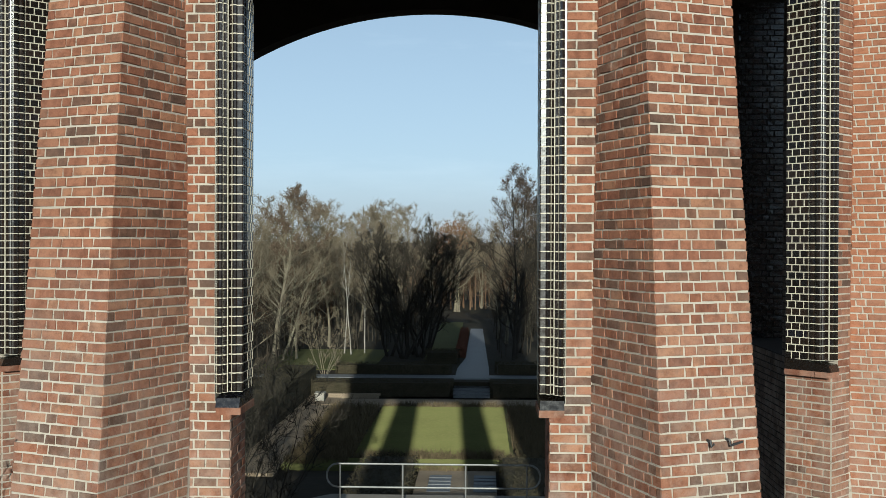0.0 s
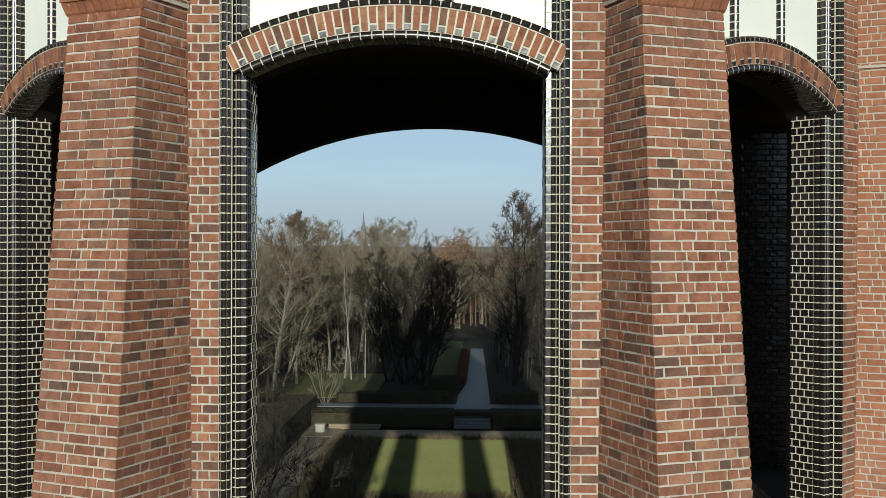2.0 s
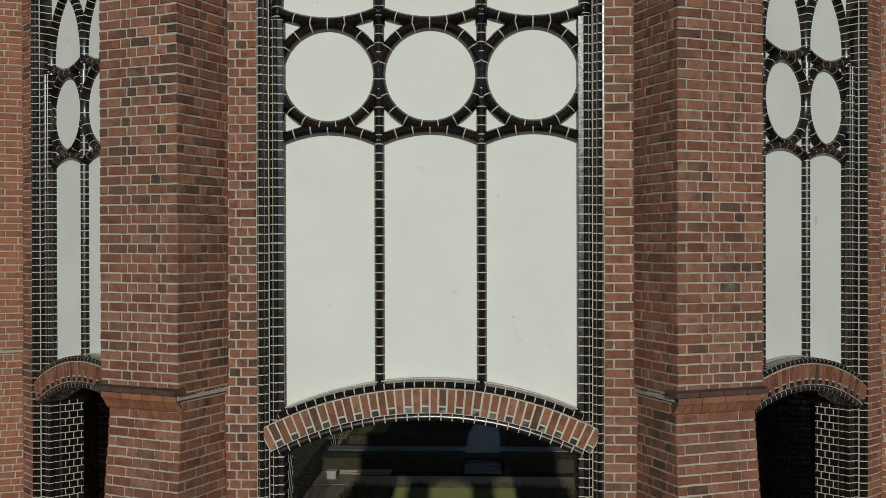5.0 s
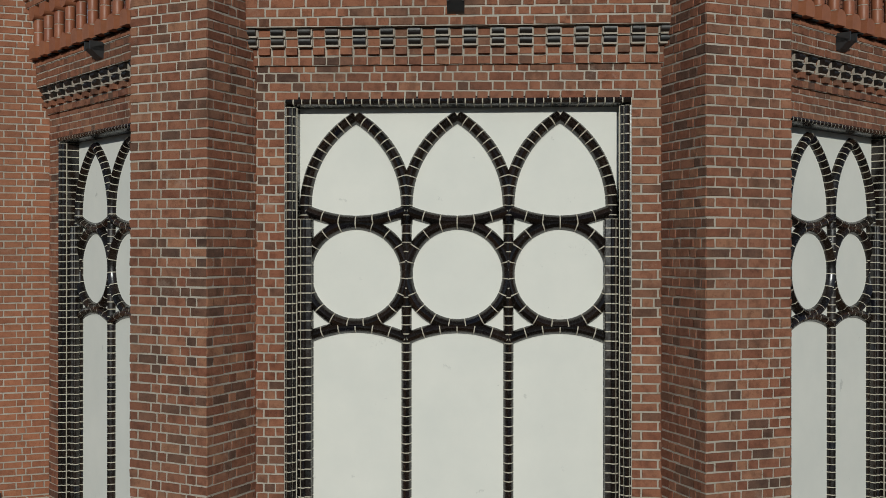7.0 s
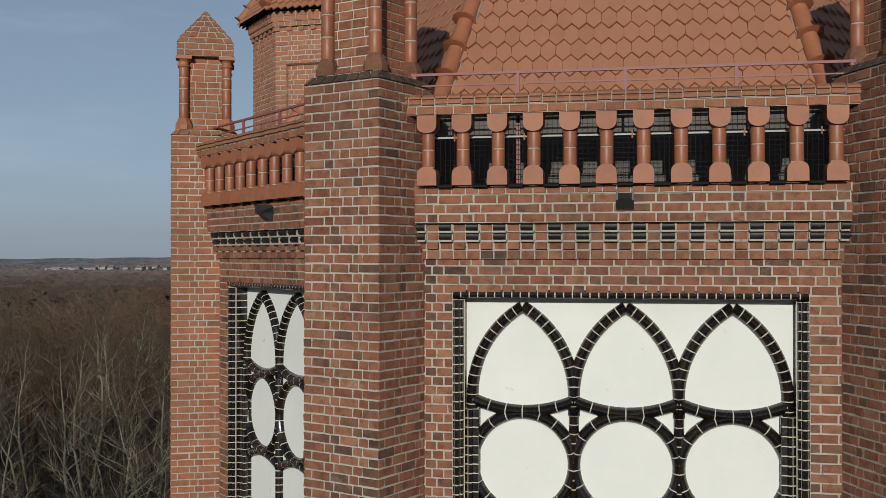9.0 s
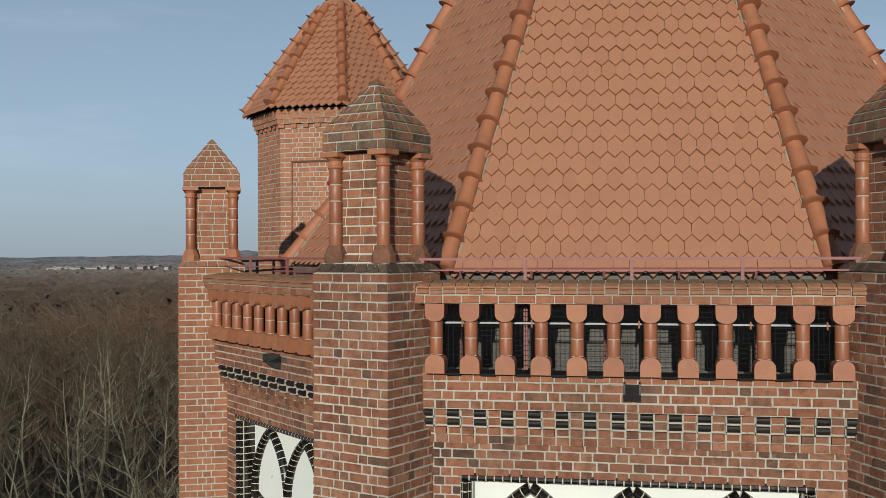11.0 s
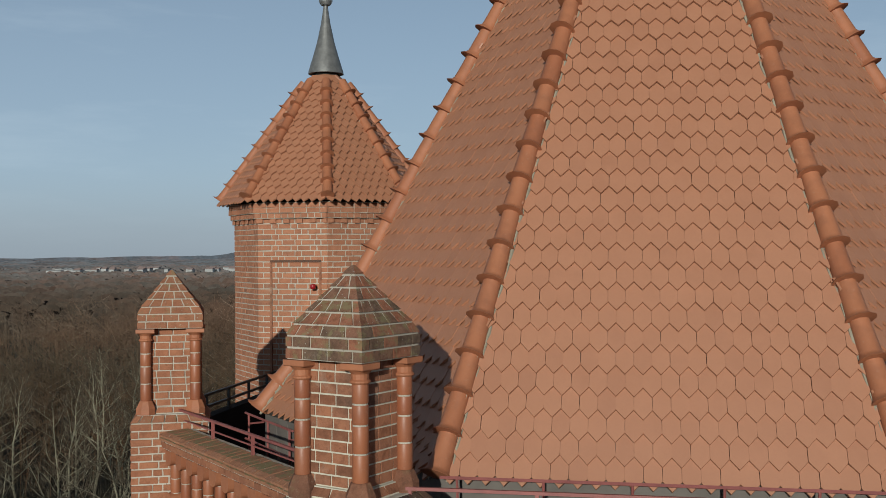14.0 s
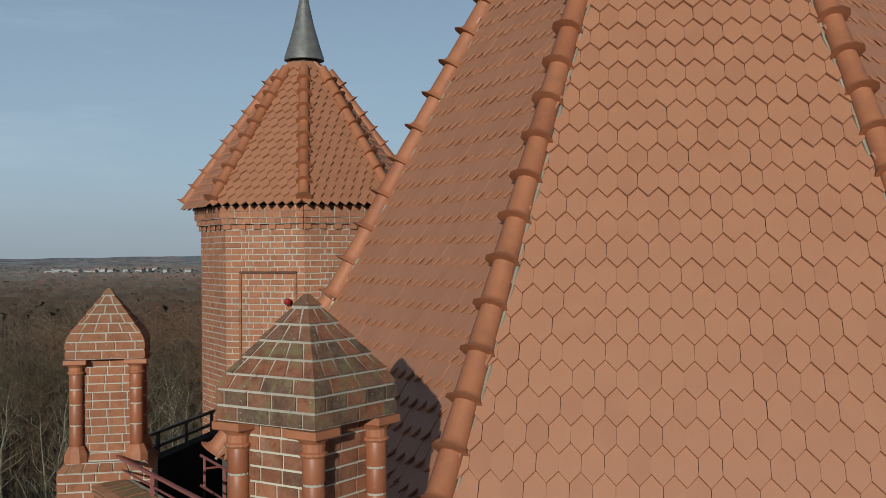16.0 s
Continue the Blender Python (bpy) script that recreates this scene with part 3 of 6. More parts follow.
    part("arch_roll", mb, [GLAZE, POINTING], win, smooth=True)
    mb = Mesh()
    n = 40
    rv = random.Random(4)
    for k in range(n):
        a0, a1 = -half - 1.2 + (2 * half + 2.4) * k / n, -half - 1.2 + (2 * half + 2.4) * (k + 1) / n
        g = 0.16
        for r0, r1, mat in (((0.085, 0.145, 1), (0.157, 0.33, 0)) if k % 2 else ((0.085, 0.33, 0),)):
            q = []
            for w, e in ((-0.05, 0.0), (0.014 + rv.uniform(-0.003, 0.003), 0.004)):
                for rr, aa in ((r0 + e, a0 + g), (r0 + e, a1 - g), (r1 - e, a1 - g), (r1 - e, a0 + g)):
                    x = math.sin(radians(aa)) * (ARC_R + rr)
                    q.append(F(x, w + (rv.uniform(-0.005, 0.005) if w > 0 else 0), ARC_Z + math.cos(radians(aa)) * (ARC_R + rr)))
            mb.hexa(q, mat, skip=(0,))
    back = arc(0, ARC_Z, ARC_R + 0.20, -half - 1.2, half + 1.2, 30)
    sweep(mb, F, back, [(-0.12, -0.33), (-0.12, 0.002), (0.135, 0.002), (0.135, -0.33)], 0.12, joint=0.0, mat=2)
    part("voussoirs", mb, [BRICK, HEADER_GLAZE, POINTING], win, "ring of red brick voussoirs with dark headers", kind="stuff")
    mb = Mesh()
    hood = [(0.0, -0.30), (-0.002, -0.02), (0.012, 0.012), (0.04, 0.02), (0.066, 0.0), (0.072, -0.05), (0.074, -0.30)]
    half2 = math.degrees(math.asin(1.50 / (ARC_R + 0.37)))
    sweep(mb, F, [(p[0], p[1]) for p in arc(0, ARC_Z, ARC_R + 0.335, -half2 - 0.6, half2 + 0.6, 30)], hood, 0.10, mortar=1)
    part("hood_roll", mb, [GLAZE, POINTING], win, smooth=True)
    mb = Mesh()          # bed joints along both edges of the hood
    for rr, w in ((ARC_R + 0.330, 0.012), (ARC_R + 0.412, -0.16)):
        sweep(mb, F, arc(0, ARC_Z, rr, -half2 - 0.6, half2 + 0.6, 30), [(-0.006, w - 0.06), (-0.006, w), (0.006, w), (0.006, w - 0.06)], 0.3, joint=0.0)
    part("bed_joint", mb, [POINTING], win)
    # upright joints between the moulded courses, and the brick rebate behind the glazed reveal
    for s in (-1, 1):
        mb = Mesh()
        for a, w in ((0.110, -0.065), (0.2245, -0.295)):
            u0, u1 = sorted((s * (FRAME - a - 0.004), s * (FRAME - a + 0.006)))
            mb.box(F, u0, u1, w - 0.006, w + 0.006, SILL + 0.08, SPRING if a > 0.12 else HEAD - 0.1)
        part("upright_joint", mb, [POINTING], win)
        mb = Mesh()       # staggered cross joints of the glazed headers and stretchers on the flats of the jamb
        pitch = (20.72 - SILL - 0.08) / 103
        k, z = 0, SILL + 0.08
        while z < SPRING - 0.02:
            for q in ((-0.345, -0.46, -0.57) if k % 2 else (-0.40, -0.515)):
                u0, u1 = sorted((s * (FRAME - 0.2485), s * (FRAME - 0.2525)))
                mb.box(F, u0, u1, q - 0.006, q + 0.006, z, z + pitch)
            for q in ((-0.15, -0.23) if k % 2 else (-0.19,)):
                u0, u1 = sorted((s * (FRAME - 0.1065), s * (FRAME - 0.1105)))
                mb.box(F, u0, u1, q - 0.006, q + 0.006, z, z + pitch)
            z, k = z + pitch, k + 1
        part("cross_joints", mb, [POINTING], win, kind="stuff")
        mb = Mesh()
        u0, u1 = sorted((s * 1.58, s * (FRAME - 0.004)))
        mb.box(F, u0, u1, -0.655, -0.605, SILL - 0.02, SILL + 0.015)
        part("inner_sill", mb, [BRICK], win)
        R = (lambda s: lambda u, w, z: F(s * (FRAME - w), -u if s > 0 else -1.08 + u, z))(s)
        lay(win, R, SILL, SPRING + 0.1, (lambda z: [(0.605, 0.655)]), [BRICK], 640 + s)
    return win


def panel_mesh(F):
    mb = Mesh()
    n = 24
    w0, w1 = -0.45, -0.24
    for i in range(n):
        a, b = -1.655 + 3.31 * i / n, -1.655 + 3.31 * (i + 1) / n
        za, zb = arc_height(a, ARC_R + 0.2), arc_height(b, ARC_R + 0.2)
        mb.add([F(a, w1, za), F(b, w1, zb), F(b, w1, HEAD - 0.02), F(a, w1, HEAD - 0.02)], [(0, 1, 2, 3)])
    mb.box(F, -1.52, 1.52, w0, w1 - 0.002, HEAD - 0.03, HEAD - 0.01)
    return mb


def corbel_course(owner, F, half, seed):
    """Checkered corbel: two rows of glazed headers between red ones, then a row of proud headers and a string course."""
    r = random.Random(seed)
    step = 0.139
    n = int(2 * half / step)
    u0 = -n * step / 2
    mb = Mesh()
    for i in range(n):
        G = lambda a, w, z: F(a, w + 0.035, z)
        mb.hexa(brick_verts(G, u0 + i * step + 0.006, u0 + (i + 1) * step - 0.006, 22.272, 22.352, 0.012, r), skip=(0,))
    part("string_course", mb, [BRICK], owner, kind="stuff")
    mb = Mesh()
    for z0, z1, w in ((22.54, 22.634, 0.072), (22.45, 22.54, 0.044), (22.356, 22.45, 0.040)):
        mb.box(F, u0, -u0, 0.0, w, z0, z1)
    rows = ((22.551, 22.628, 0.165, 0.078), (22.459, 22.536, 0.14, 0.05), (22.367, 22.443, 0.095, 0.047))
    for z0, z1, w, _ in rows[:2]:
        for i in range(0, n, 2):
            mb.box(F, u0 + i * step + r.uniform(-0.003, 0.004), u0 + (i + 1) * step + r.uniform(-0.004, 0.003), 0.03, w - r.uniform(0.02, 0.032), z0 - 0.014, z0 + 0.004)
            mb.box(F, u0 + i * step - 0.006, u0 + (i + 1) * step + 0.006, 0.03, w - r.uniform(0.055, 0.065), z0, z1 - 0.004)
    part("corbel_bed", mb, [MORTAR], owner)
    for row, (z0, z1, deep, flush) in enumerate(rows):
        for i in range(n):
            proud = i % 2 == (row == 2)
            a, b = u0 + i * step + 0.008, u0 + (i + 1) * step - 0.008
            w = deep if proud else flush
            mb = Mesh()
            t = r.uniform(-0.007, 0.007)
            if proud and row < 2:
                prof = [(0.0, z1), (w - 0.026, z1), (w - 0.008, z1 - 0.017), (w - 0.008, z1 - 0.021)] + [(w - 0.052 + (0.054 + t * 0.3) * math.cos(q), z1 - 0.023 - 0.056 * math.sin(q)) for q in (0.0, 0.25, 0.5, 0.75, 1.0, 1.25)] + [(0.0, z0)]
                m = len(prof)
                mb.add([F(a, ww + t * 0.4, zz) for ww, zz in prof] + [F(b, ww, zz) for ww, zz in prof],
                       [tuple(range(m)), tuple(range(2 * m - 1, m - 1, -1))] + [(m + q, m + (q + 1) % m, (q + 1) % m, q) for q in range(m)])
            else:
                mb.hexa([F(a, 0, z0), F(b, 0, z0), F(b, 0, z1), F(a, 0, z1),
                         F(a + 0.004, w, z0 + 0.004), F(b - 0.004, w, z0 + 0.004), F(b - 0.004, w, z1 - 0.004), F(a + 0.004, w, z1 - 0.004)], 0)
            part("corbel_brick", mb, [HEADER_GLAZE if proud and row < 2 else CORBEL_BRICK], owner)


def front_rows(half):
    def rows(z):
        if z > HEAD:
            return [(-half, half)]
        e = FRAME + 0.006 if z > SILL - 0.02 else 1.60
        return [(-half, -e), (e, half)]
    return rows


def octagon_wall(name, theta, apothem, shift, half, seed, near, balusters, label):
    F = face_frame(theta, apothem, shift)
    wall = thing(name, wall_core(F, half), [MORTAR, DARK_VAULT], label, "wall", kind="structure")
    lay(wall, F, HALL, CORBEL, front_rows(half), [BRICK], seed, near)
    G = lambda u, w, z: F(u, w + 0.16, z)
    lay(wall, G, PARAPET, PARAPET + 0.31, lambda z: [(-half + 0.05, half - 0.05)], [CORBEL_BRICK], seed + 1)
    corbel_course(wall, F, half - 0.12, seed + 2)
    # inner reveals of the low opening
    for s in (-1, 1):
        R = (lambda s: lambda u, w, z: F(s * (1.60 - w), -u, z))(s)
        lay(wall, R, HALL, SILL - 0.05, lambda z: [(0.02, 0.64)], [BRICK], seed + 5)
    tracery_window("window_%d" % (1 + (theta > 0) + 2 * (theta < 0)), F)
    balustrade(F, half, seed + 3)
    return wall


# ---- balustrade: terracotta balusters under a brick coping, a rod and a wire mesh behind, a red rail on top
def baluster(F, u, seed):
    base = F(u, 0.20, 23.01)
    ob = empty("baluster", base, "red terracotta baluster with a round shaft", "baluster", "balusters of the parapet")
    w0, w1 = 0.09, 0.29
    for nm, flip in (("base", False), ("capital", True)):
        mb = Mesh()
        z0, z1 = (23.01, 23.20) if not flip else (23.535, 23.715)
        hw = 0.10
        n = 8
        prof = [(-hw, z0), (hw, z0)] if not flip else [(hw, z1), (-hw, z1)]
        if not flip:
            prof += [(hw * math.cos(radians(a)), z1 - 0.09 + 0.09 * math.sin(radians(a)) ** 0.8) for a in range(0, 181, 18)]
        else:
            prof += [(-hw * math.cos(radians(a)), z0 + 0.09 - 0.09 * math.sin(radians(a)) ** 0.8) for a in range(0, 181, 18)]
        m = len(prof)
        vs = [F(u + a, w0, z) for a, z in prof] + [F(u + a, w1, z) for a, z in prof]
        mb.add(vs, [tuple(range(m - 1, -1, -1)), tuple(range(m, 2 * m))] + [(i, (i + 1) % m, m + (i + 1) % m, m + i) for i in range(m)])
        under(thing(nm, mb, [TERRACOTTA]), ob)
    mb = Mesh()
    mb.lathe(F(u, 0.19, 0), [(0.064, 23.19), (0.064, 23.545)], 12)
    shaft = under(thing("shaft", mb, [MORTAR]), ob)
    for z0, z1 in ((23.20, 23.365), (23.375, 23.54)):
        mb = Mesh()
        mb.lathe(F(u, 0.19, 0), [(0.066, z0), (0.068, z0 + 0.01), (0.068, z1 - 0.01), (0.066, z1)], 14)
        part("drum", mb, [SHAFT_CLAY], shaft, smooth=True)
    return ob


def balustrade(F, half, seed):
    r = random.Random(seed)
    pitch = 0.3575
    for i in range(12):
        baluster(F, (i - 5.5) * pitch, seed + i)
    for i in range(11):
        mb = Mesh()
        u = (i - 5) * pitch
        mb.hexa([F(u - 0.076, 0.06, 22.99), F(u + 0.076, 0.06, 22.99), F(u + 0.076, 0.06, 23.035), F(u - 0.076, 0.06, 23.035),
                 F(u - 0.076, 0.25, 22.99), F(u + 0.076, 0.25, 22.99), F(u + 0.076, 0.25, 23.012), F(u - 0.076, 0.25, 23.012)])
        thing("felted_sill", mb, [BLACK_WIRE], "small black felted sill between two balusters", "sill", "sills of the parapet")
    par = empty("balustrade", F(0, 0.1, 23.0), "brick coping with wire mesh and thin steel rod behind terracotta balusters", "balustrade")
    # header course below, flat course above, coping with a rolled edge
    mb = Mesh()
    k = 0
    u = -half + 0.03
    while u < half - 0.1:
        mb.hexa(brick_verts(lambda a, w, z: F(a, w + 0.175, z), u, u + 0.125, 22.93, 22.995, 0.006, r), skip=(0,))
        u += 0.137
    u = -half + 0.05
    while u < half - 0.2:
        mb.hexa(brick_verts(lambda a, w, z: F(a, w + 0.29, z), u, u + 0.176, 23.725, 23.80, 0.006, r), skip=(0,))
        u += 0.188
    under(thing("edge_course", mb, [ORANGE_BRICK], kind="stuff"), par)
    mb = Mesh()
    mb.box(F, -half + 0.04, half - 0.04, -0.10, 0.172, 22.92, 22.998)
    under(thing("sill_bed", mb, [MORTAR]), par)
    mb = Mesh()
    mb.box(F, -half + 0.06, half - 0.06, 0.0, 0.286, 23.72, 23.81)
    mb.box(F, -half + 0.03, half - 0.03, -0.04, 0.296, 23.81, 23.89)
    mb.box(F, -half + 0.03, half - 0.03, -0.05, 0.02, 23.89, 23.948)
    mb.box(F, -half + 0.03, half - 0.03, 0.02, 0.24, 23.89, 23.922)
    under(thing("coping_bed", mb, [MORTAR]), par)
    mb = Mesh()
    u = -half + 0.02
    while u < half - 0.05:
        e = min(u + 0.125, half - 0.02)
        prof = [(-0.06, 23.83), (-0.06, 23.93), (0.02, 23.955), (0.26, 23.925), (0.325, 23.895), (0.325, 23.875), (0.30, 23.868), (0.30, 23.86), (0.322, 23.853), (0.322, 23.822), (0.30, 23.815)]
        m = len(prof)
        jz = r.uniform(-0.004, 0.004)
        vs = [F(u, a, z + jz) for a, z in prof] + [F(e, a, z + jz) for a, z in prof]
        mb.add(vs, [tuple(range(m)), tuple(range(2 * m - 1, m - 1, -1))] + [(m + i, m + (i + 1) % m, (i + 1) % m, i) for i in range(m)])
        u += 0.135
    under(thing("coping", mb, [COPING_BRICK], "orange brick-on-edge coping with a rolled nose", kind="stuff"), par)
    mb = Mesh()
    mb.tube([F(-half + 0.1, 0.05, 23.51), F(half - 0.1, 0.05, 23.51)], [0.011] * 2, 6)
    under(thing("steel_rod", mb, [PALE_STEEL]), par)
    for i in (1, 3, 6, 9, 11):
        mb = Mesh()
        u = (i - 5.5) * pitch - 0.02 - pitch / 2 * 0.5
        mb.box(F, u - 0.008, u + 0.008, 0.04, 0.07, 23.47, 23.545)
        under(thing("clamp", mb, [COPING_BRICK]), par)
    mb = Mesh()
    u = -half + 0.08
    while u < half - 0.08:
        mb.box(F, u - 0.0022, u + 0.0022, 0.028, 0.032, 23.0, 23.72)
        u += 0.05
    z = 23.03
    while z < 23.72:
        mb.box(F, -half + 0.08, half - 0.08, 0.026, 0.030, z - 0.0022, z + 0.0022)
        z += 0.05
    under(thing("wire_mesh", mb, [BLACK_WIRE], kind="stuff"), par)
    for i in (2.5, 6.0, 9.0):
        mb = Mesh()
        u = (i - 5.5) * pitch
        mb.box(F, u - 0.02, u + 0.02, -0.03, 0.01, 23.0, 23.82)
        under(thing("mesh_post", mb, [RED_PAINT]), par)
    rail = empty("guard_rail", F(0, 0.04, 23.93), "thin red painted steel guard rail on the coping", "railing")
    n = 5
    for i in range(n):
        u = -half + 0.16 + (2 * half - 0.32) * i / (n - 1)
        mb = Mesh()
        mb.box(F, u - 0.016, u + 0.016, 0.02, 0.052, 23.92, 24.165)
        under(thing("post", mb, [RED_PAINT]), rail)
    for z, s in ((24.165, 0.017), (24.05, 0.009)):
        mb = Mesh()
        mb.box(F, -half + 0.10, half - 0.10, 0.036 - s, 0.036 + s, z - s * 0.8, z + s * 0.8)
        under(thing("rail_bar", mb, [RED_PAINT]), rail)
    # water spout
    sp = Mesh()
    sp.hexa([F(-0.085, 0.1, 22.73), F(0.085, 0.1, 22.73), F(0.085, 0.1, 22.95), F(-0.085, 0.1, 22.95),
             F(-0.085, 0.22, 22.76), F(0.085, 0.22, 22.76), F(0.085, 0.34, 22.86), F(-0.085, 0.34, 22.86)])
    sp.box(F, -0.085, -0.065, 0.1, 0.345, 22.84, 22.95)
    sp.box(F, 0.065, 0.085, 0.1, 0.345, 22.84, 22.95)
    thing("water_spout", sp, [DARK_STEEL], "dark metal box spout under the balusters", "spout")


# ---- piers at the corners
def pier_frames(c, theta):
    """Front and flank frames of a square pier at c whose front looks towards theta."""
    t = radians(theta)
    n, u = Vector((math.sin(t), -math.cos(t), 0)), Vector((math.cos(t), math.sin(t), 0))
    return Vector((c[0], c[1], 0)), n, u


PW = 0.94
OFFSET, LOWTOP, BATTER = 17.09, 16.93, 0.088


def pier(name, c, theta, seed, near, label, brick=None):
    o, n, u = pier_frames(c, theta)
    h = PW / 2
    deep = 1.30
    reach = lambda z: h if z > LOWTOP else h - 0.10 + BATTER * (LOWTOP - z)     # how far the front stands out
    wide = lambda z: h if z > LOWTOP else h - 0.035 + 0.012 * (LOWTOP - z)
    core = Mesh()
    for z0, z1, deep in ((0.0, LOWTOP, 1.30), (LOWTOP, 22.9, 1.30), (22.9, 24.02, 0.94)):
        e = 0.001
        ring = []
        for z in (z0 + e, z1 - e):
            f, s = reach(z), wide(z)
            ring += [o + u * -s + n * (f - deep) + Vector((0, 0, z)), o + u * s + n * (f - deep) + Vector((0, 0, z)),
                     o + u * s + n * f + Vector((0, 0, z)), o + u * -s + n * f + Vector((0, 0, z))]
        core.add(ring, [(0, 3, 2, 1), (4, 5, 6, 7), (0, 1, 5, 4), (1, 2, 6, 5), (2, 3, 7, 6), (3, 0, 4, 7)])
    deep = 1.30
    ob = thing(name, core, [MORTAR], label, "pier", kind="structure")
    Ff = lambda a, w, z: o + u * (a * wide(z) / h) + n * (reach(z) + w) + Vector((0, 0, z))
    Fr = lambda a, w, z: o + n * (reach(z) - a) + u * (wide(z) + w) + Vector((0, 0, z))
    Fl = lambda a, w, z: o + n * (reach(z) - (deep - a)) + u * (-wide(z) - w) + Vector((0, 0, z))
    lay(ob, Ff, 7.5 - 79 * COURSE, 24.0, lambda z: [] if LOWTOP - 0.13 < z < OFFSET - 0.075 else [(-h, h)], [brick or BRICK], seed, near)
    lay(ob, Fr, 7.5 - 79 * COURSE, 24.0, lambda z: [(-0.006, 1.25 if z < 22.9 else 0.93)], [brick or BRICK], seed + 1)
    lay(ob, Fl, 7.5 - 79 * COURSE, 24.0, lambda z: [(deep - (1.25 if z < 22.9 else 0.93), deep + 0.006)], [brick or BRICK], seed + 2)
    # moulded offset between the battered foot and the shaft
    mb = Mesh()
    r = random.Random(seed + 9)
    prof = [(0.0, 16.79), (0.03, 16.80), (0.055, 16.82), (0.08, 16.86), (0.105, 16.897), (0.115, 16.91)]
    fb = reach(16.82)
    k, x = 0, -h
    while x < h - 0.02:
        e = min(x + 0.095, h)
        m = len(prof)
        q = [o + u * x + n * (fb - 0.03 + a) + Vector((0, 0, z)) for a, z in prof] + [o + u * (e - 0.008) + n * (fb - 0.03 + a) + Vector((0, 0, z)) for a, z in prof]
        mb.add(q, [(i, m + i, m + i + 1, i + 1) for i in range(m - 1)] + [tuple(range(m)), tuple(range(2 * m - 1, m - 1, -1))])
        x = e
    part("cavetto", mb, [ORANGE_BRICK], ob, "row of hollow-moulded bricks", kind="stuff")
    mb = Mesh()
    for z0, z1, out, mat in ((16.915, 16.972, 0.0, 0), (16.988, 17.062, 0.065, 1)):
        x = -h - out
        while x < h + out - 0.03:
            e = min(x + 0.26, h + out)
            mb.hexa([o + u * xx + n * ww + Vector((0, 0, zz)) for ww, zt in ((h - 0.06, z1), (h + out + 0.012, z1 - (0.03 if mat else 0)))
                     for xx, zz in ((x, z0), (e - 0.01, z0), (e - 0.01, zt), (x, zt))], mat, skip=(0,))
            x = e
    part("drip_course", mb, [ORANGE_BRICK, DRIP_BRICK], ob, kind="stuff")
    return ob


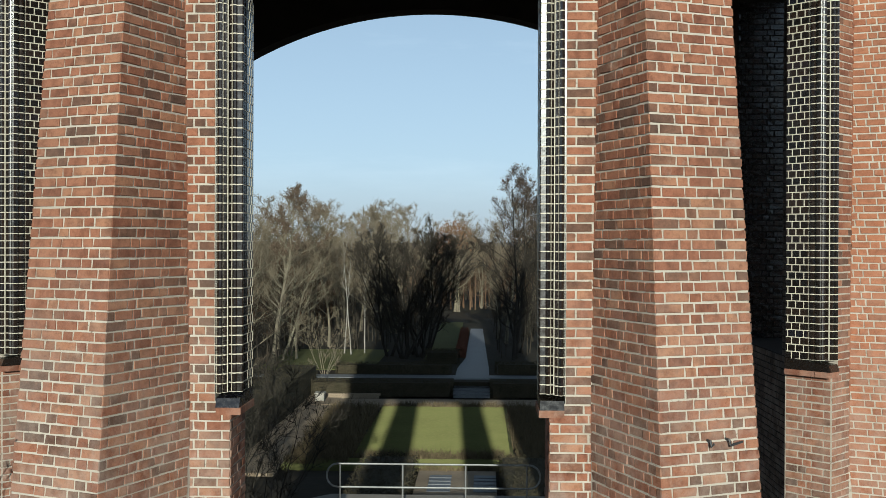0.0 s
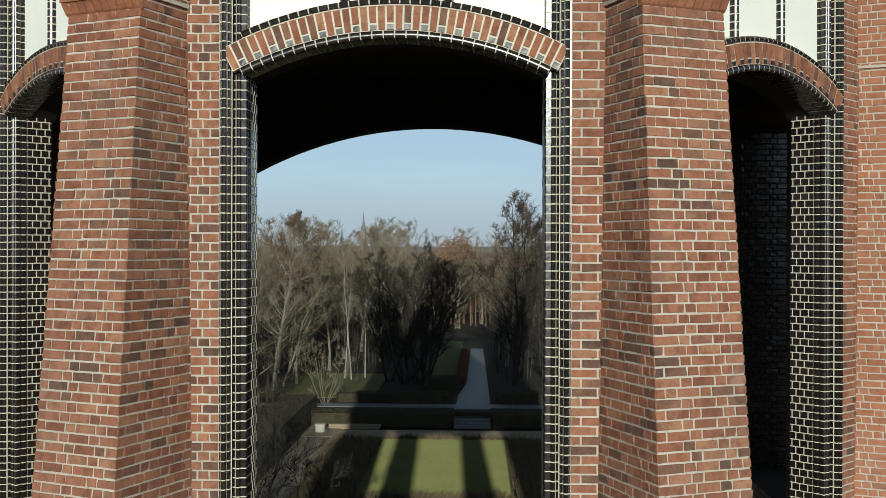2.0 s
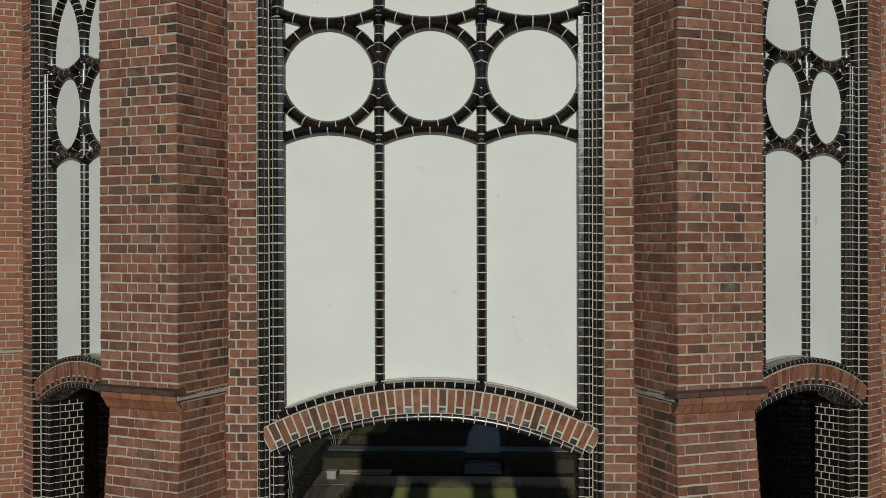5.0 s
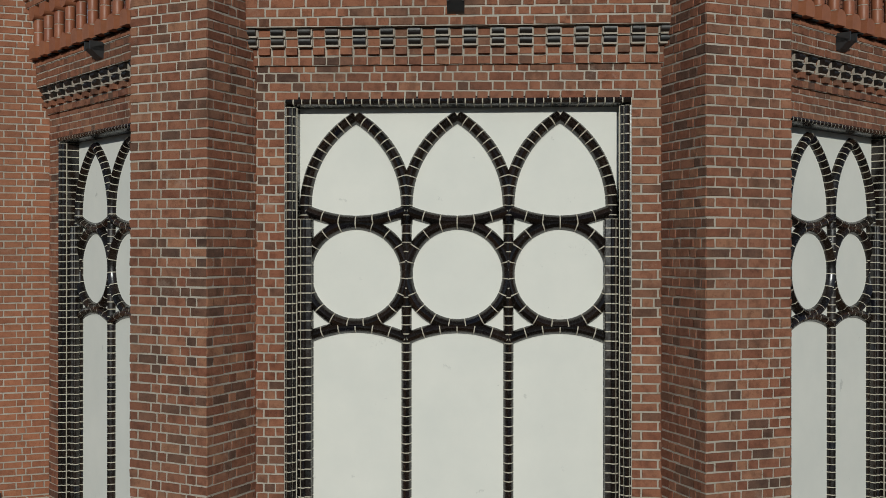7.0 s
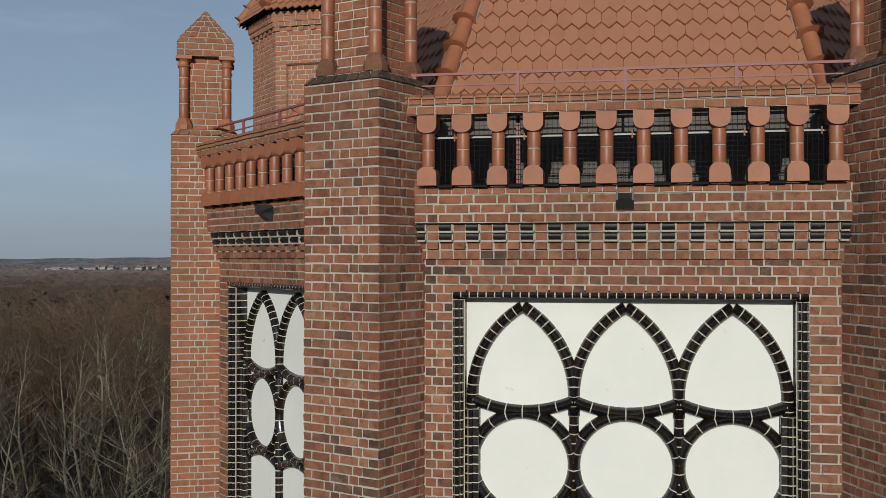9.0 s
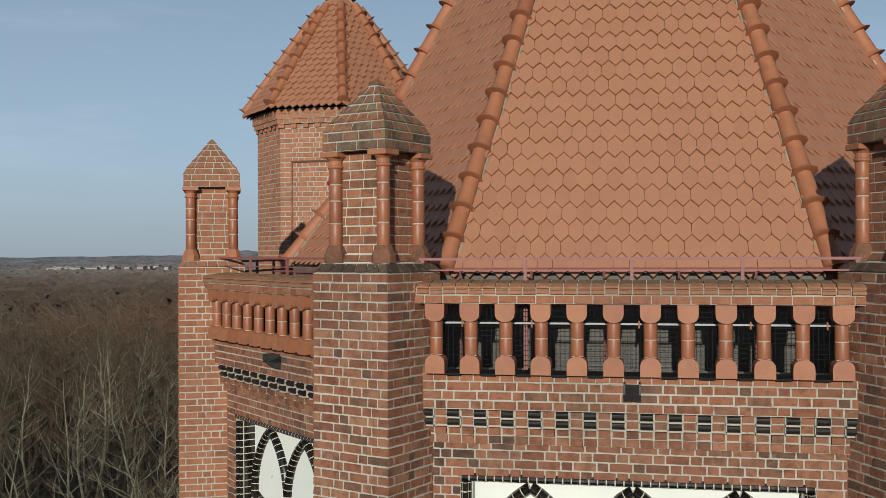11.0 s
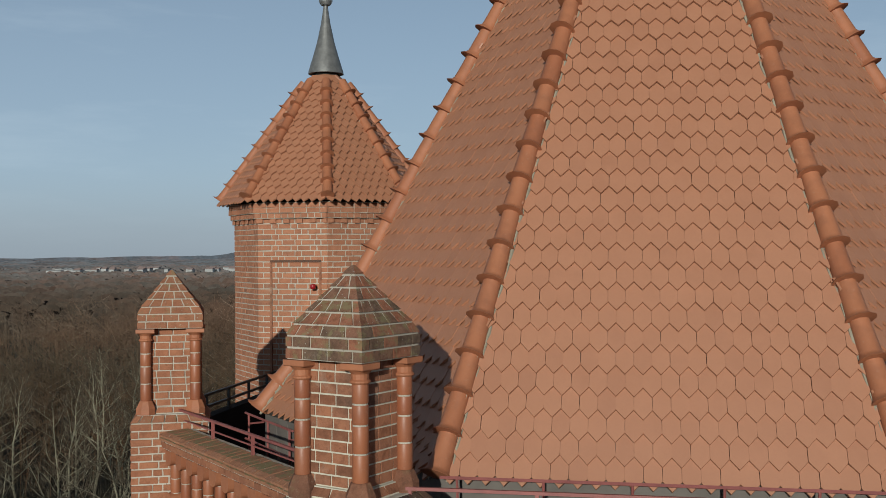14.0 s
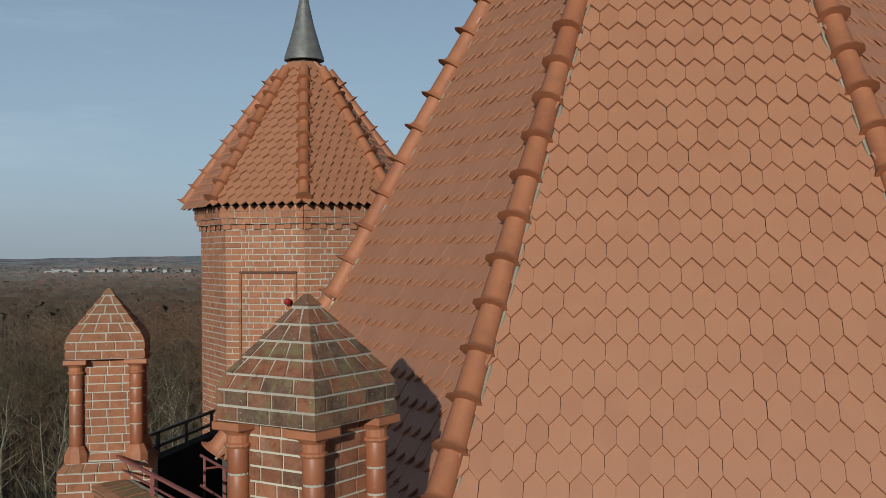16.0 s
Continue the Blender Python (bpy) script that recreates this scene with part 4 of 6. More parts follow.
def pinnacle(c, theta, seed, cap=None):
    """Four colonnettes round a brick core under a pyramid of weathered bricks, on the pier's stepped shoulder."""
    o, n, u = pier_frames(c, theta)
    Z = lambda z: Vector((0, 0, z))
    P = lambda a, b, z: o + u * a + n * b + Z(z)
    r = random.Random(seed)
    ob = empty("pinnacle", o + Z(24.02), "square brick pinnacle with four terracotta colonnettes and a weathered pyramid cap", "pinnacle", "pinnacles of the tower")

    def frustum(mb, h0, h1, z0, z1, mat=0):
        mb.hexa([P(-h0, h0, z0), P(-h0, -h0, z0), P(h0, -h0, z0), P(h0, h0, z0), P(-h1, h1, z1), P(-h1, -h1, z1), P(h1, -h1, z1), P(h1, h1, z1)], mat)

    def bricks_round(mb, h0, h1, z0, z1, size, seed2, mat=0):
        """A ring of bricks with joints on a square frustum."""
        for k in range(4):
            a = radians(90 * k)
            uu, nn = u * math.cos(a) + n * math.sin(a), n * math.cos(a) - u * math.sin(a)
            cnt = max(1, round(2 * h0 / size))
            off = r.uniform(0.3, 0.7) / cnt if cnt > 1 else 0
            cuts = [0.0] + sorted(min(0.97, (i + off * cnt) / cnt) for i in range(cnt)) + [1.0]
            for c0, c1 in zip(cuts, cuts[1:]):
                if c1 - c0 < 0.05:
                    continue
                q = []
                for out in (-0.02, 0.008):
                    for hh, zz, cc, g in ((h0, z0, c0, 1), (h0, z0, c1, -1), (h1, z1, c1, -1), (h1, z1, c0, 1)):
                        x = -hh + 2 * hh * cc + g * (0.008 if 0 < cc < 1 else (-out * 0.9))
                        q.append(o + uu * x + nn * (hh + out) + Z(zz + (0.008 if zz == z0 else -0.008)))
                mb.hexa(q, mat, skip=(0,))
    mb = Mesh()
    frustum(mb, 0.47, 0.47, 24.0, 24.03)
    frustum(mb, 0.46, 0.40, 24.03, 24.13)
    under(thing("shoulder_bed", mb, [MORTAR]), ob)
    mb = Mesh()
    frustum(mb, 0.33, 0.29, 24.13, 24.22)
    frustum(mb, 0.262, 0.262, 24.22, 25.26)
    under(thing("core_bed", mb, [MORTAR if cap else POINTING]), ob)
    mb = Mesh()
    frustum(mb, 0.392, 0.392, 25.27, 25.465)
    frustum(mb, 0.392, 0.352, 25.465, 25.56)
    frustum(mb, 0.352, 0.01, 25.56, 26.04)
    under(thing("cap_bed", mb, [MORTAR]), ob)
    mb = Mesh()
    bricks_round(mb, 0.475, 0.41, 24.035, 24.13, 0.15, 1)
    under(thing("shoulder", mb, [cap or SHOULDER_BRICK], "sloping brick shoulder", kind="stuff"), ob)
    mb = Mesh()
    bricks_round(mb, 0.335, 0.29, 24.14, 24.22, 0.2, 2)
    z = 24.225
    while z < 25.22:
        bricks_round(mb, 0.264, 0.264, z, z + COURSE, 0.2, 3)
        z += COURSE
    under(thing("core", mb, [ORANGE_BRICK if cap else CORE_BRICK], "patched red brick core", kind="stuff"), ob)
    for a in (-1, 1):
        for b in (-1, 1):
            mb = Mesh()
            q = P(a * 0.305, b * 0.305, 0)
            mb.lathe(q, [(0.064, 24.3), (0.064, 25.11)], 12)
            column = under(thing("column", mb, [MORTAR]), ob)
            mb = Mesh()
            mb.lathe(q, [(0.125, 24.13), (0.125, 24.21), (0.085, 24.30), (0.078, 24.31)], 8, phase=radians(theta) + math.pi / 8)
            part("base", mb, [TERRACOTTA if cap else BASE_CLAY], column, "weathered brown base")
            for z0, z1 in ((24.31, 24.53), (24.545, 24.76), (24.775, 24.93), (24.945, 25.10)):
                mb = Mesh()
                mb.lathe(q, [(0.066, z0), (0.069, z0 + 0.008), (0.069, z1 - 0.008), (0.066, z1)], 14)
                part("drum", mb, [SHAFT_CLAY], column, smooth=True)
            mb = Mesh()
            mb.lathe(q, [(0.076, 25.10), (0.086, 25.112), (0.086, 25.125), (0.07, 25.135), (0.072, 25.18), (0.105, 25.215)], 14)
            mb.lathe(q, [(0.15, 25.212), (0.16, 25.22), (0.16, 25.265)], 4, phase=radians(theta) + math.pi / 4)
            part("capital", mb, [TERRACOTTA], column)
    mb = Mesh()
    bricks_round(mb, 0.394, 0.394, 25.27, 25.366, 0.24, 5)
    bricks_round(mb, 0.394, 0.394, 25.368, 25.464, 0.19, 6)
    bricks_round(mb, 0.394, 0.354, 25.466, 25.56, 0.24, 6)
    for i in range(4):
        f0, f1 = i * 0.205, (i + 1) * 0.205
        bricks_round(mb, 0.354 * (1 - f0), 0.354 * (1 - f1), 25.56 + 0.49 * f0, 25.56 + 0.49 * f1, 0.155, 7 + i)
    bricks_round(mb, 0.354 * 0.17, 0.006, 25.56 + 0.49 * 0.83, 26.052, 0.4, 12)
    under(thing("cap", mb, [cap or CAP_STONE], "weathered dark pyramid cap with lichen", kind="stuff"), ob)
    return ob

PIER_B, PIER_A = (2.605, -6.496), (6.20, -2.38)
LEFT_SHIFT = -0.12
octagon_wall("wall_front", 0, FRONT, 0.0, 2.30, 11, 21.0, 12, "red brick tower wall with a tall arched opening and glazed jambs")
octagon_wall("wall_left", -45, DIAGONAL, LEFT_SHIFT, 2.45, 31, 21.0, 12, "red brick tower wall with a tall arched opening and glazed jambs")
octagon_wall("wall_right", 45, DIAGONAL, 0.06, 2.45, 51, 19.0, 12, "red brick tower wall with a tall arched opening and glazed jambs")
pier("pier_1", (-PIER_B[0], PIER_B[1]), -22.5, 100, 19.5, "battered red brick corner pier with a moulded offset")
pier("pier_2", PIER_B, 22.5, 120, 19.5, "battered red brick corner pier with a moulded offset")
pier("pier_3", (-PIER_A[0], PIER_A[1]), -67.5, 140, 22.0, "orange-red brick corner pier", ORANGE_BRICK)
pier("pier_4", PIER_A, 67.5, 160, 18.0, "orange-red brick corner pier", ORANGE_BRICK)
pinnacle((-PIER_B[0], PIER_B[1]), -22.5, 1)
pinnacle(PIER_B, 22.5, 2)
low_pinnacle = pinnacle((-PIER_A[0], PIER_A[1]), -67.5, 3, LOW_CAP)
low_pinnacle.scale = (1.0, 1.0, 0.945)
pinnacle(PIER_A, 67.5, 4)

# ---- the plain rest of the tower: side and back walls, vault, floors
for name, theta in (("wall_side_1", -90), ("wall_side_2", 90)):
    F = face_frame(theta, 6.15)
    mb = Mesh()
    if theta < 0:
        mb.box(F, -2.55, 2.6, -0.9, 0, 0.0, 22.85)
    else:
        mb.box(F, -2.55, 2.6, -0.9, 0, 0.0, SILL)
        mb.box(F, -2.55, -1.6, -0.9, 0, SILL, 16.6)
        mb.box(F, 1.15, 2.6, -0.9, 0, SILL, 16.6)
        mb.box(F, -2.55, 2.6, -0.9, 0, 16.6, 22.85)
    w = thing(name, mb, [DARK_VAULT], "side wall of the hall, brick coloured near-black for its shade", "wall", kind="structure")
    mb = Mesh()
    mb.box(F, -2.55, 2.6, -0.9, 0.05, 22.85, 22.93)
    part("roofing", mb, [ROOFING], w, "roofing strip coloured near-black for the walkway's shade")
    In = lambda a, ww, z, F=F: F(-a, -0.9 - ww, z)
    # inner face laid in the dark brick that paints the hall's shade
    lay(w, In, HALL, 17.0, (lambda z: [(-2.5, 2.5)]) if theta < 0 else (lambda z: [(-2.5, -1.16), (1.6, 2.5)] if SILL < z < 16.6 else [(-2.5, 2.5)]), [HALL_SHADE_BRICK], int(theta) + 700)
    if theta > 0:
        Rv = lambda a, ww, z, F=F: F(1.15 - ww, -a, z)
        lay(w, Rv, SILL, 16.5, lambda z: [(0.02, 0.88)], [GLAZE], 771)
for name, theta in (("wall_back_1", 135), ("wall_back_2", 180), ("wall_back_3", 225)):
    F = face_frame(theta, 6.15)
    mb = Mesh()
    mb.box(F, -2.55, 2.55, -0.9, 0, 18.2, 23.9)
    thing(name, mb, [BRICK], "plain red brick back wall", "wall", kind="structure")
for name, x in (("pier_5", -5.75), ("pier_6", 5.75)):
    mb = Mesh()
    mb.box(lambda a, w_, z, x=x: Vector((x + a, 4.6 - w_, z)), -0.8, 0.8, -0.9, 1.4, 0.0, 23.9)
    thing(name, mb, [BRICK], "plain brick back pier", "pier", kind="structure")
mb = Mesh()           # transverse arch in the hall, open towards the garden
F = lambda a, w, z: Vector((a, 3.05 - w, z))
RIB_R, RIB_C = 7.2, 16.85 - 7.2
n = 40
for i in range(n):
    a, b = -4.4 + 8.8 * i / n, -4.4 + 8.8 * (i + 1) / n
    za, zb = (RIB_C + math.sqrt(RIB_R ** 2 - (q + 0.1) ** 2) for q in (a, b))
    mb.hexa([F(a, -0.5, za), F(b, -0.5, zb), F(b, -0.5, 18.3), F(a, -0.5, 18.3), F(a, 0, za), F(b, 0, zb), F(b, 0, 18.3), F(a, 0, 18.3)])
for s in (-1, 1):
    a, b = sorted((s * 4.4, s * 5.3))
    mb.box(F, a, b, -0.5, 0, HALL, 18.3)
# arch gets the same shade-dark colour as the vault
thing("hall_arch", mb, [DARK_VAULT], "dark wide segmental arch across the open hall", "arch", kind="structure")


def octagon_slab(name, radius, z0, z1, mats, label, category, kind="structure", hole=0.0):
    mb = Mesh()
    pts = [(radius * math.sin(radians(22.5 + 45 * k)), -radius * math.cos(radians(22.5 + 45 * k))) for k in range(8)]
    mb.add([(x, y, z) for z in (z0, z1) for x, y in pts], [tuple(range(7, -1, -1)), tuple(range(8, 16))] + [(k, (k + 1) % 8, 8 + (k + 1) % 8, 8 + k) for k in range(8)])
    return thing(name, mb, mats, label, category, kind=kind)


# ceiling colour is darkened to hold the hall's shade
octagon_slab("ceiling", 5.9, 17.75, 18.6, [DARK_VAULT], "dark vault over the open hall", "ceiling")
octagon_slab("floor", 6.0, HALL - 0.5, HALL, [FLOOR], "stone paved hall floor", "floor")
octagon_slab("plinth", 6.6, 0.0, HALL - 0.5, [BRICK], "brick plinth of the tower", "plinth")
# walkway floor is darkened in its colour for the parapet's shadow
octagon_slab("walkway", 6.3, 22.2, 22.9, [ROOFING], "dark walkway behind the balustrade", "floor")

for name, x in (("pier_7", -5.2),):
    mb = Mesh()
    G = lambda a, w, z, x=x: Vector((x + a, -1.5 - w, z))
    mb.box(G, -0.4, 0.4, -1.0, 0, HALL, 17.7)
    pr = thing(name, mb, [MORTAR], "red brick pier inside the hall", "pier", kind="structure")
    lay(pr, G, HALL, 17.6, lambda z: [(-0.4, 0.4)], [BRICK], 800 + int(x))

# ---- main roof: an octagonal pyramid of pointed clay tiles with knobbed hip tiles
EAVE_Z, EAVE_R, SLOPE = 24.02, 5.15, 0.534
APEX = EAVE_Z + EAVE_R / SLOPE


def hip_tiles(owner, foot, apex, step, radius, count, mats):
    """Half-round hip tiles that overlap upwards, each with a raised collar at its lower end."""
    d = (Vector(apex) - Vector(foot))
    L = d.length
    d.normalize()
    flat_ = Vector((d.x, d.y, 0)).normalized()
    lift_ = (Vector((0, 0, 1)) * abs(d.dot(flat_)) - flat_ * d.z) * 0.012
    mb = Mesh()
    mb.tube([Vector(foot) + d * 0.05, Vector(foot) + d * (min(count, int(L / step) - 1) * step)], [radius * 0.95, radius * 0.93], 8)
    part("hip_bedding", mb, [MORTAR], owner)
    r = random.Random(int(foot[0] * 100) + int(foot[1] * 10))
    wide = d.cross(Vector((0, 0, 1))).normalized()
    top = min(count, int(L / step) - 1) * step
    for s in ((-1, 1) if radius > 0.1 else ()):
        mb = Mesh()
        q = [Vector(foot) + d * (top * k / 60) + wide * s * (radius * (1.02 - 0.1 * k / 60) + r.uniform(-0.012, 0.012)) - Vector((0, 0, 0.62 * radius)) for k in range(61)]
        mb.tube(q, [0.14 * radius * r.uniform(0.2, 1.6) for _ in q], 6)
        part("hip_fillet", mb, [OLD_MORTAR], owner, "smeared pale mortar along the hip")
    crest = wide.cross(d).normalized()
    if crest.z < 0:
        crest.negate()
    for i in range(min(count, int(L / step) - 1)):
        p = Vector(foot) + d * (i * step) + lift_
        mb = Mesh()
        rows = ((-0.05, 1.20, 0.30), (-0.04, 1.36, 0.50), (-0.015, 1.32, 0.44), (0.04, 1.17, 0.14), (0.14, 1.08, 0.0), (1.0, 0.93, 0.0))
        vs = []
        for t, q, lip in rows:
            for k in range(12):
                a = 2 * math.pi * k / 12
                vs.append(p + d * (t * step) + (wide * math.cos(a) + crest * math.sin(a)) * radius * (q + lip * max(0.0, math.sin(a))) * r.uniform(0.985, 1.015))
        fs = [(m * 12 + k, m * 12 + (k + 1) % 12, (m + 1) * 12 + (k + 1) % 12, (m + 1) * 12 + k) for m in range(len(rows) - 1) for k in range(12)]
        mb.add(vs, fs + [tuple(range(11, -1, -1)), tuple(range(len(vs) - 12, len(vs)))])
        part("hip_tile", mb, mats, owner, smooth=True)


def tile_mesh(w, length, thick=0.022):
    """A pointed clay tile lying in x (across) and y (up the slope), its lower point at y = 0."""
    mb = Mesh()
    tip = w * 0.57
    outline = [(-w / 2, length), (-w / 2, tip), (0.0, 0.0), (w / 2, tip), (w / 2, length)]
    m = 5
    lift = lambda y: 0.05 * (1 - y / length)
    vs = [(x, y, lift(y) - thick) for x, y in outline] + [(x * 0.993, y if y > tip + 0.01 else y + 0.003, lift(y)) for x, y in outline]
    mb.add(vs, [tuple(range(m, 2 * m))[::-1]] + [(i, (i + 1) % m, m + (i + 1) % m, m + i)[::-1] for i in range(1, m - 1 + 0)] + [(0, 1, m + 1, m)[::-1]])
    mb.f = [f[::-1] for f in mb.f]
    return mb


def tiled_facet(owner, left, right, apex, top_cut, w, row, mat, seed, singles=0, single_from=0.0, drop=0.113, aside=0.05):
    """Rows of pointed tiles on the facet between two eave corners (left and right as seen from outside) and the apex."""
    r = random.Random(seed)
    left, right, apex = Vector(left), Vector(right), Vector(apex)
    u = (right - left).normalized()
    side0 = (apex - left).dot(u)
    base = (right - left).length
    up = apex - left - u * side0
    L = up.length
    up.normalize()
    out = u.cross(up)
    foot = left + u * side0
    proto = tile_mesh(w - 0.0015, row * 1.62)
    data = proto.data("tile", [mat])
    mb = Mesh()
    made = 0
    k = 0
    while k * row < L * top_cut:
        y = -drop + k * row
        f = 1 - max(0.0, y) / L
        x0, x1 = -side0 * f, (base - side0) * f
        c = int(base / w) + 2
        for i in range(-c, c + 1):
            x = (i + 0.5 * (k % 2)) * w + aside
            if not x0 + 0.02 < x < x1 - 0.02:
                continue
            o = foot + u * (x + r.uniform(-0.0018, 0.0018)) + up * (y + r.uniform(-0.003, 0.003)) + out * (0.005 + r.uniform(0, 0.008))
            rot = r.uniform(-0.008, 0.008)
            uu, vv = u + up * rot, up - u * rot
            if made < singles and k * row >= single_from:
                ob = new("tile", data)
                ob.matrix_world = Matrix(((uu.x, vv.x, out.x, o.x), (uu.y, vv.y, out.y, o.y), (uu.z, vv.z, out.z, o.z), (0, 0, 0, 1)))
                ob.parent = owner
                made += 1
            else:
                mb.add([o + uu * a + vv * b + out * c_ for a, b, c_ in proto.v], proto.f)
        k += 1
    part("tile_field", mb, [mat], owner, kind="stuff")


def pyramid(centre, eave_r, eave_z, height, sides=8, phase=22.5):
    mb = Mesh()
    R = eave_r / math.cos(math.pi / sides)
    pts = [(centre[0] + R * math.sin(radians(phase + 360 / sides * k)), centre[1] - R * math.cos(radians(phase + 360 / sides * k)), eave_z) for k in range(sides)]
    mb.add(pts + [(centre[0], centre[1], eave_z + height)], [(k, (k + 1) % sides, sides) for k in range(sides)] + [tuple(range(sides - 1, -1, -1))])
    return mb, pts


half0 = EAVE_R * math.tan(radians(22.5))
ring = [(half0, -EAVE_R), (4.74, -1.96), (4.74, 1.96), (half0, EAVE_R), (-half0, EAVE_R), (-4.74, 1.96), (-4.74, -1.96), (-half0, -EAVE_R)]
corners = [(x, y, EAVE_Z) for x, y in ring]
TOP = (0, 0, APEX)
mb = Mesh()
mb.add([(x * 0.985, y * 0.985, z + 0.10) for x, y, z in corners] + [(0, 0, APEX - 0.05)], [(k, (k + 1) % 8, 8) for k in range(8)] + [tuple(range(7, -1, -1))])
roof = thing("roof", mb, [TILE_BED], "steep octagonal roof of pointed red clay tiles", "roof", kind="structure")
for i, k in enumerate((7, 6, 0, 5, 1)):
    tiled_facet(roof, corners[k], corners[(k + 1) % 8], TOP, 0.97, 0.1727, 0.2285, TILE, 900 + i, (300, 0, 0, 0, 0)[i], 0.0)
for k, p in enumerate(corners):
    out = Vector((p[0], p[1], 0)).normalized() * 0.03
    foot = Vector(p) + out
    if k == 6:
        foot = foot.lerp(Vector((0, 0, APEX + 0.05)), 0.185)
    hip_tiles(roof, foot, (0, 0, APEX + 0.05), 0.42, 0.105, 30 if k in (0, 7, 1, 6) else 12, [TERRACOTTA])
# drum under the eaves, with a wider corner below the flare
drum_ring = [(-5.10, -1.95) if k == 6 else p for k, p in enumerate(ring)]
mb = Mesh()
mb.add([(x * 0.9985, y * 0.9985, z) for z in (22.85, 24.03) for x, y in drum_ring], [tuple(range(7, -1, -1)), tuple(range(8, 16))] + [(k, (k + 1) % 8, 8 + (k + 1) % 8, 8 + k) for k in range(8)])
drum = thing("roof_drum", mb, [GREY_SHEET], "grey zinc-clad drum under the roof's eaves", "wall", kind="structure")
for theta, ap, first in ((0, EAVE_R * 0.9985, -1.53), (45, EAVE_R * 0.965, -1.62)):
    D = face_frame(theta, ap)
    for i in range(5):
        mb = Mesh()
        u = first + 0.81 * i
        mb.box(D, u - 0.005, u + 0.005, -0.02, 0.007, 22.9, 23.99)
        part("sheet_seam", mb, [GREY_SHEET], drum)
for i in range(1, 12):
    x, y = (drum_ring[6][c] + (drum_ring[7][c] - drum_ring[6][c]) * i / 12 for c in (0, 1))
    mb = Mesh()
    mb.tube([(x * 0.9985, y * 0.9985, 22.9), (x * 0.9985, y * 0.9985, 24.0)], [0.009, 0.009], 5)
    part("sheet_seam", mb, [GREY_SHEET], drum)

# ---- stair turret
TUR = (-6.03, 3.86)
TUR_PH = 197.6 + 90
mb = Mesh()
oct_pts = lambda R, z: [(TUR[0] + R * math.cos(radians(197.6 + 45 * k)), TUR[1] + R * math.sin(radians(197.6 + 45 * k)), z) for k in range(8)]
mb.add(oct_pts(1.70, 0.0) + oct_pts(1.70, 27.0), [tuple(range(7, -1, -1)), tuple(range(8, 16))] + [(k, (k + 1) % 8, 8 + (k + 1) % 8, 8 + k) for k in range(8)])
turret = thing("stair_turret", mb, [MORTAR], "octagonal red brick stair turret with a tiled spire", "turret")
for k in range(8):
    mid = 197.6 + 45 * k + 22.5
    th = mid + 90
    if math.cos(radians(mid + 90 - 10)) < -0.35:
        continue
    ap = 1.70 * math.cos(radians(22.5))
    F = face_frame(th, ap, 0, TUR)
    hw = 1.70 * math.sin(radians(22.5))
    lay(turret, F, 22.0, 26.75, lambda z: [(-hw, hw)], [TURRET_BRICK], 300 + k, proud=0.008)
    for row, (z0, out) in enumerate(((26.66, 0.035), (26.75, 0.07), (26.84, 0.10), (26.93, 0.10))):
        G = lambda a, w, z, F=F, out=out: F(a, w + out, z)
        hb = (ap + out) * math.tan(radians(22.5))
        mb = Mesh()
        r = random.Random(row + k)
        u0, i = -hb, 0
        while u0 < hb - 0.02:
            e = min(u0 + (0.125 if row < 2 else 0.25), hb)
            if row >= 2 or i % 2 == row % 2 or row == 1:
                mb.hexa(brick_verts(G, u0, e - 0.01, z0, z0 + 0.083, 0.008, r))
            u0, i = e, i + 1
        mb.box(F, -hb + 0.02, hb - 0.02, -0.1, out + 0.001, z0 - 0.008, z0 + 0.093, 1) if row >= 1 else None
        part("cornice_brick", mb, [TURRET_BRICK, MORTAR], turret, kind="stuff")
TE, TH = 1.95 * math.cos(radians(22.5)), 2.75
mb, tc = pyramid(TUR, TE, 27.08, TH, 8, TUR_PH)
part("spire", mb, [DARK_VAULT], turret)
for k in range(8):
    th = TUR_PH + 22.5 + 45 * k
    if math.cos(radians(th + 20)) > -0.4:
        a, b = Vector(tc[k]), Vector(tc[(k + 1) % 8])
        tiled_facet(turret, a, b, (TUR[0], TUR[1], 27.08 + TH), 0.84, 0.15, 0.15, TILE, 1000 + k)
for p in tc:
    hip_tiles(turret, Vector(p) + Vector((0, 0, 0.03)), (TUR[0], TUR[1], 27.1 + TH + 0.03), 0.30, 0.085, 9, [TERRACOTTA])
mb = Mesh()
mb.lathe(TUR, [(0.335, 29.50), (0.325, 29.56), (0.25, 29.80), (0.165, 30.10), (0.09, 30.45), (0.045, 30.75), (0.04, 30.80)], 16)
part("lead_cone", mb, [LEAD], turret, "dark lead cone at the spire's tip", smooth=True)
mb = Mesh()
mb.lathe(TUR, [(0.03, 30.78), (0.09, 30.80), (0.125, 30.86), (0.135, 30.92), (0.12, 30.98), (0.07, 31.03), (0.03, 31.05)], 16)
part("ball", mb, [STEEL], turret, "grey metal ball finial", smooth=True)
F = face_frame(197.6 + 22.5 + 45 + 90, 1.70 * math.cos(radians(22.5)), 0, TUR)
LAMP_RED = plain("red_lamp_glass", (0.28, 0.015, 0.02), (0.2, 0.012, 0.016), 5.0, 0.15)

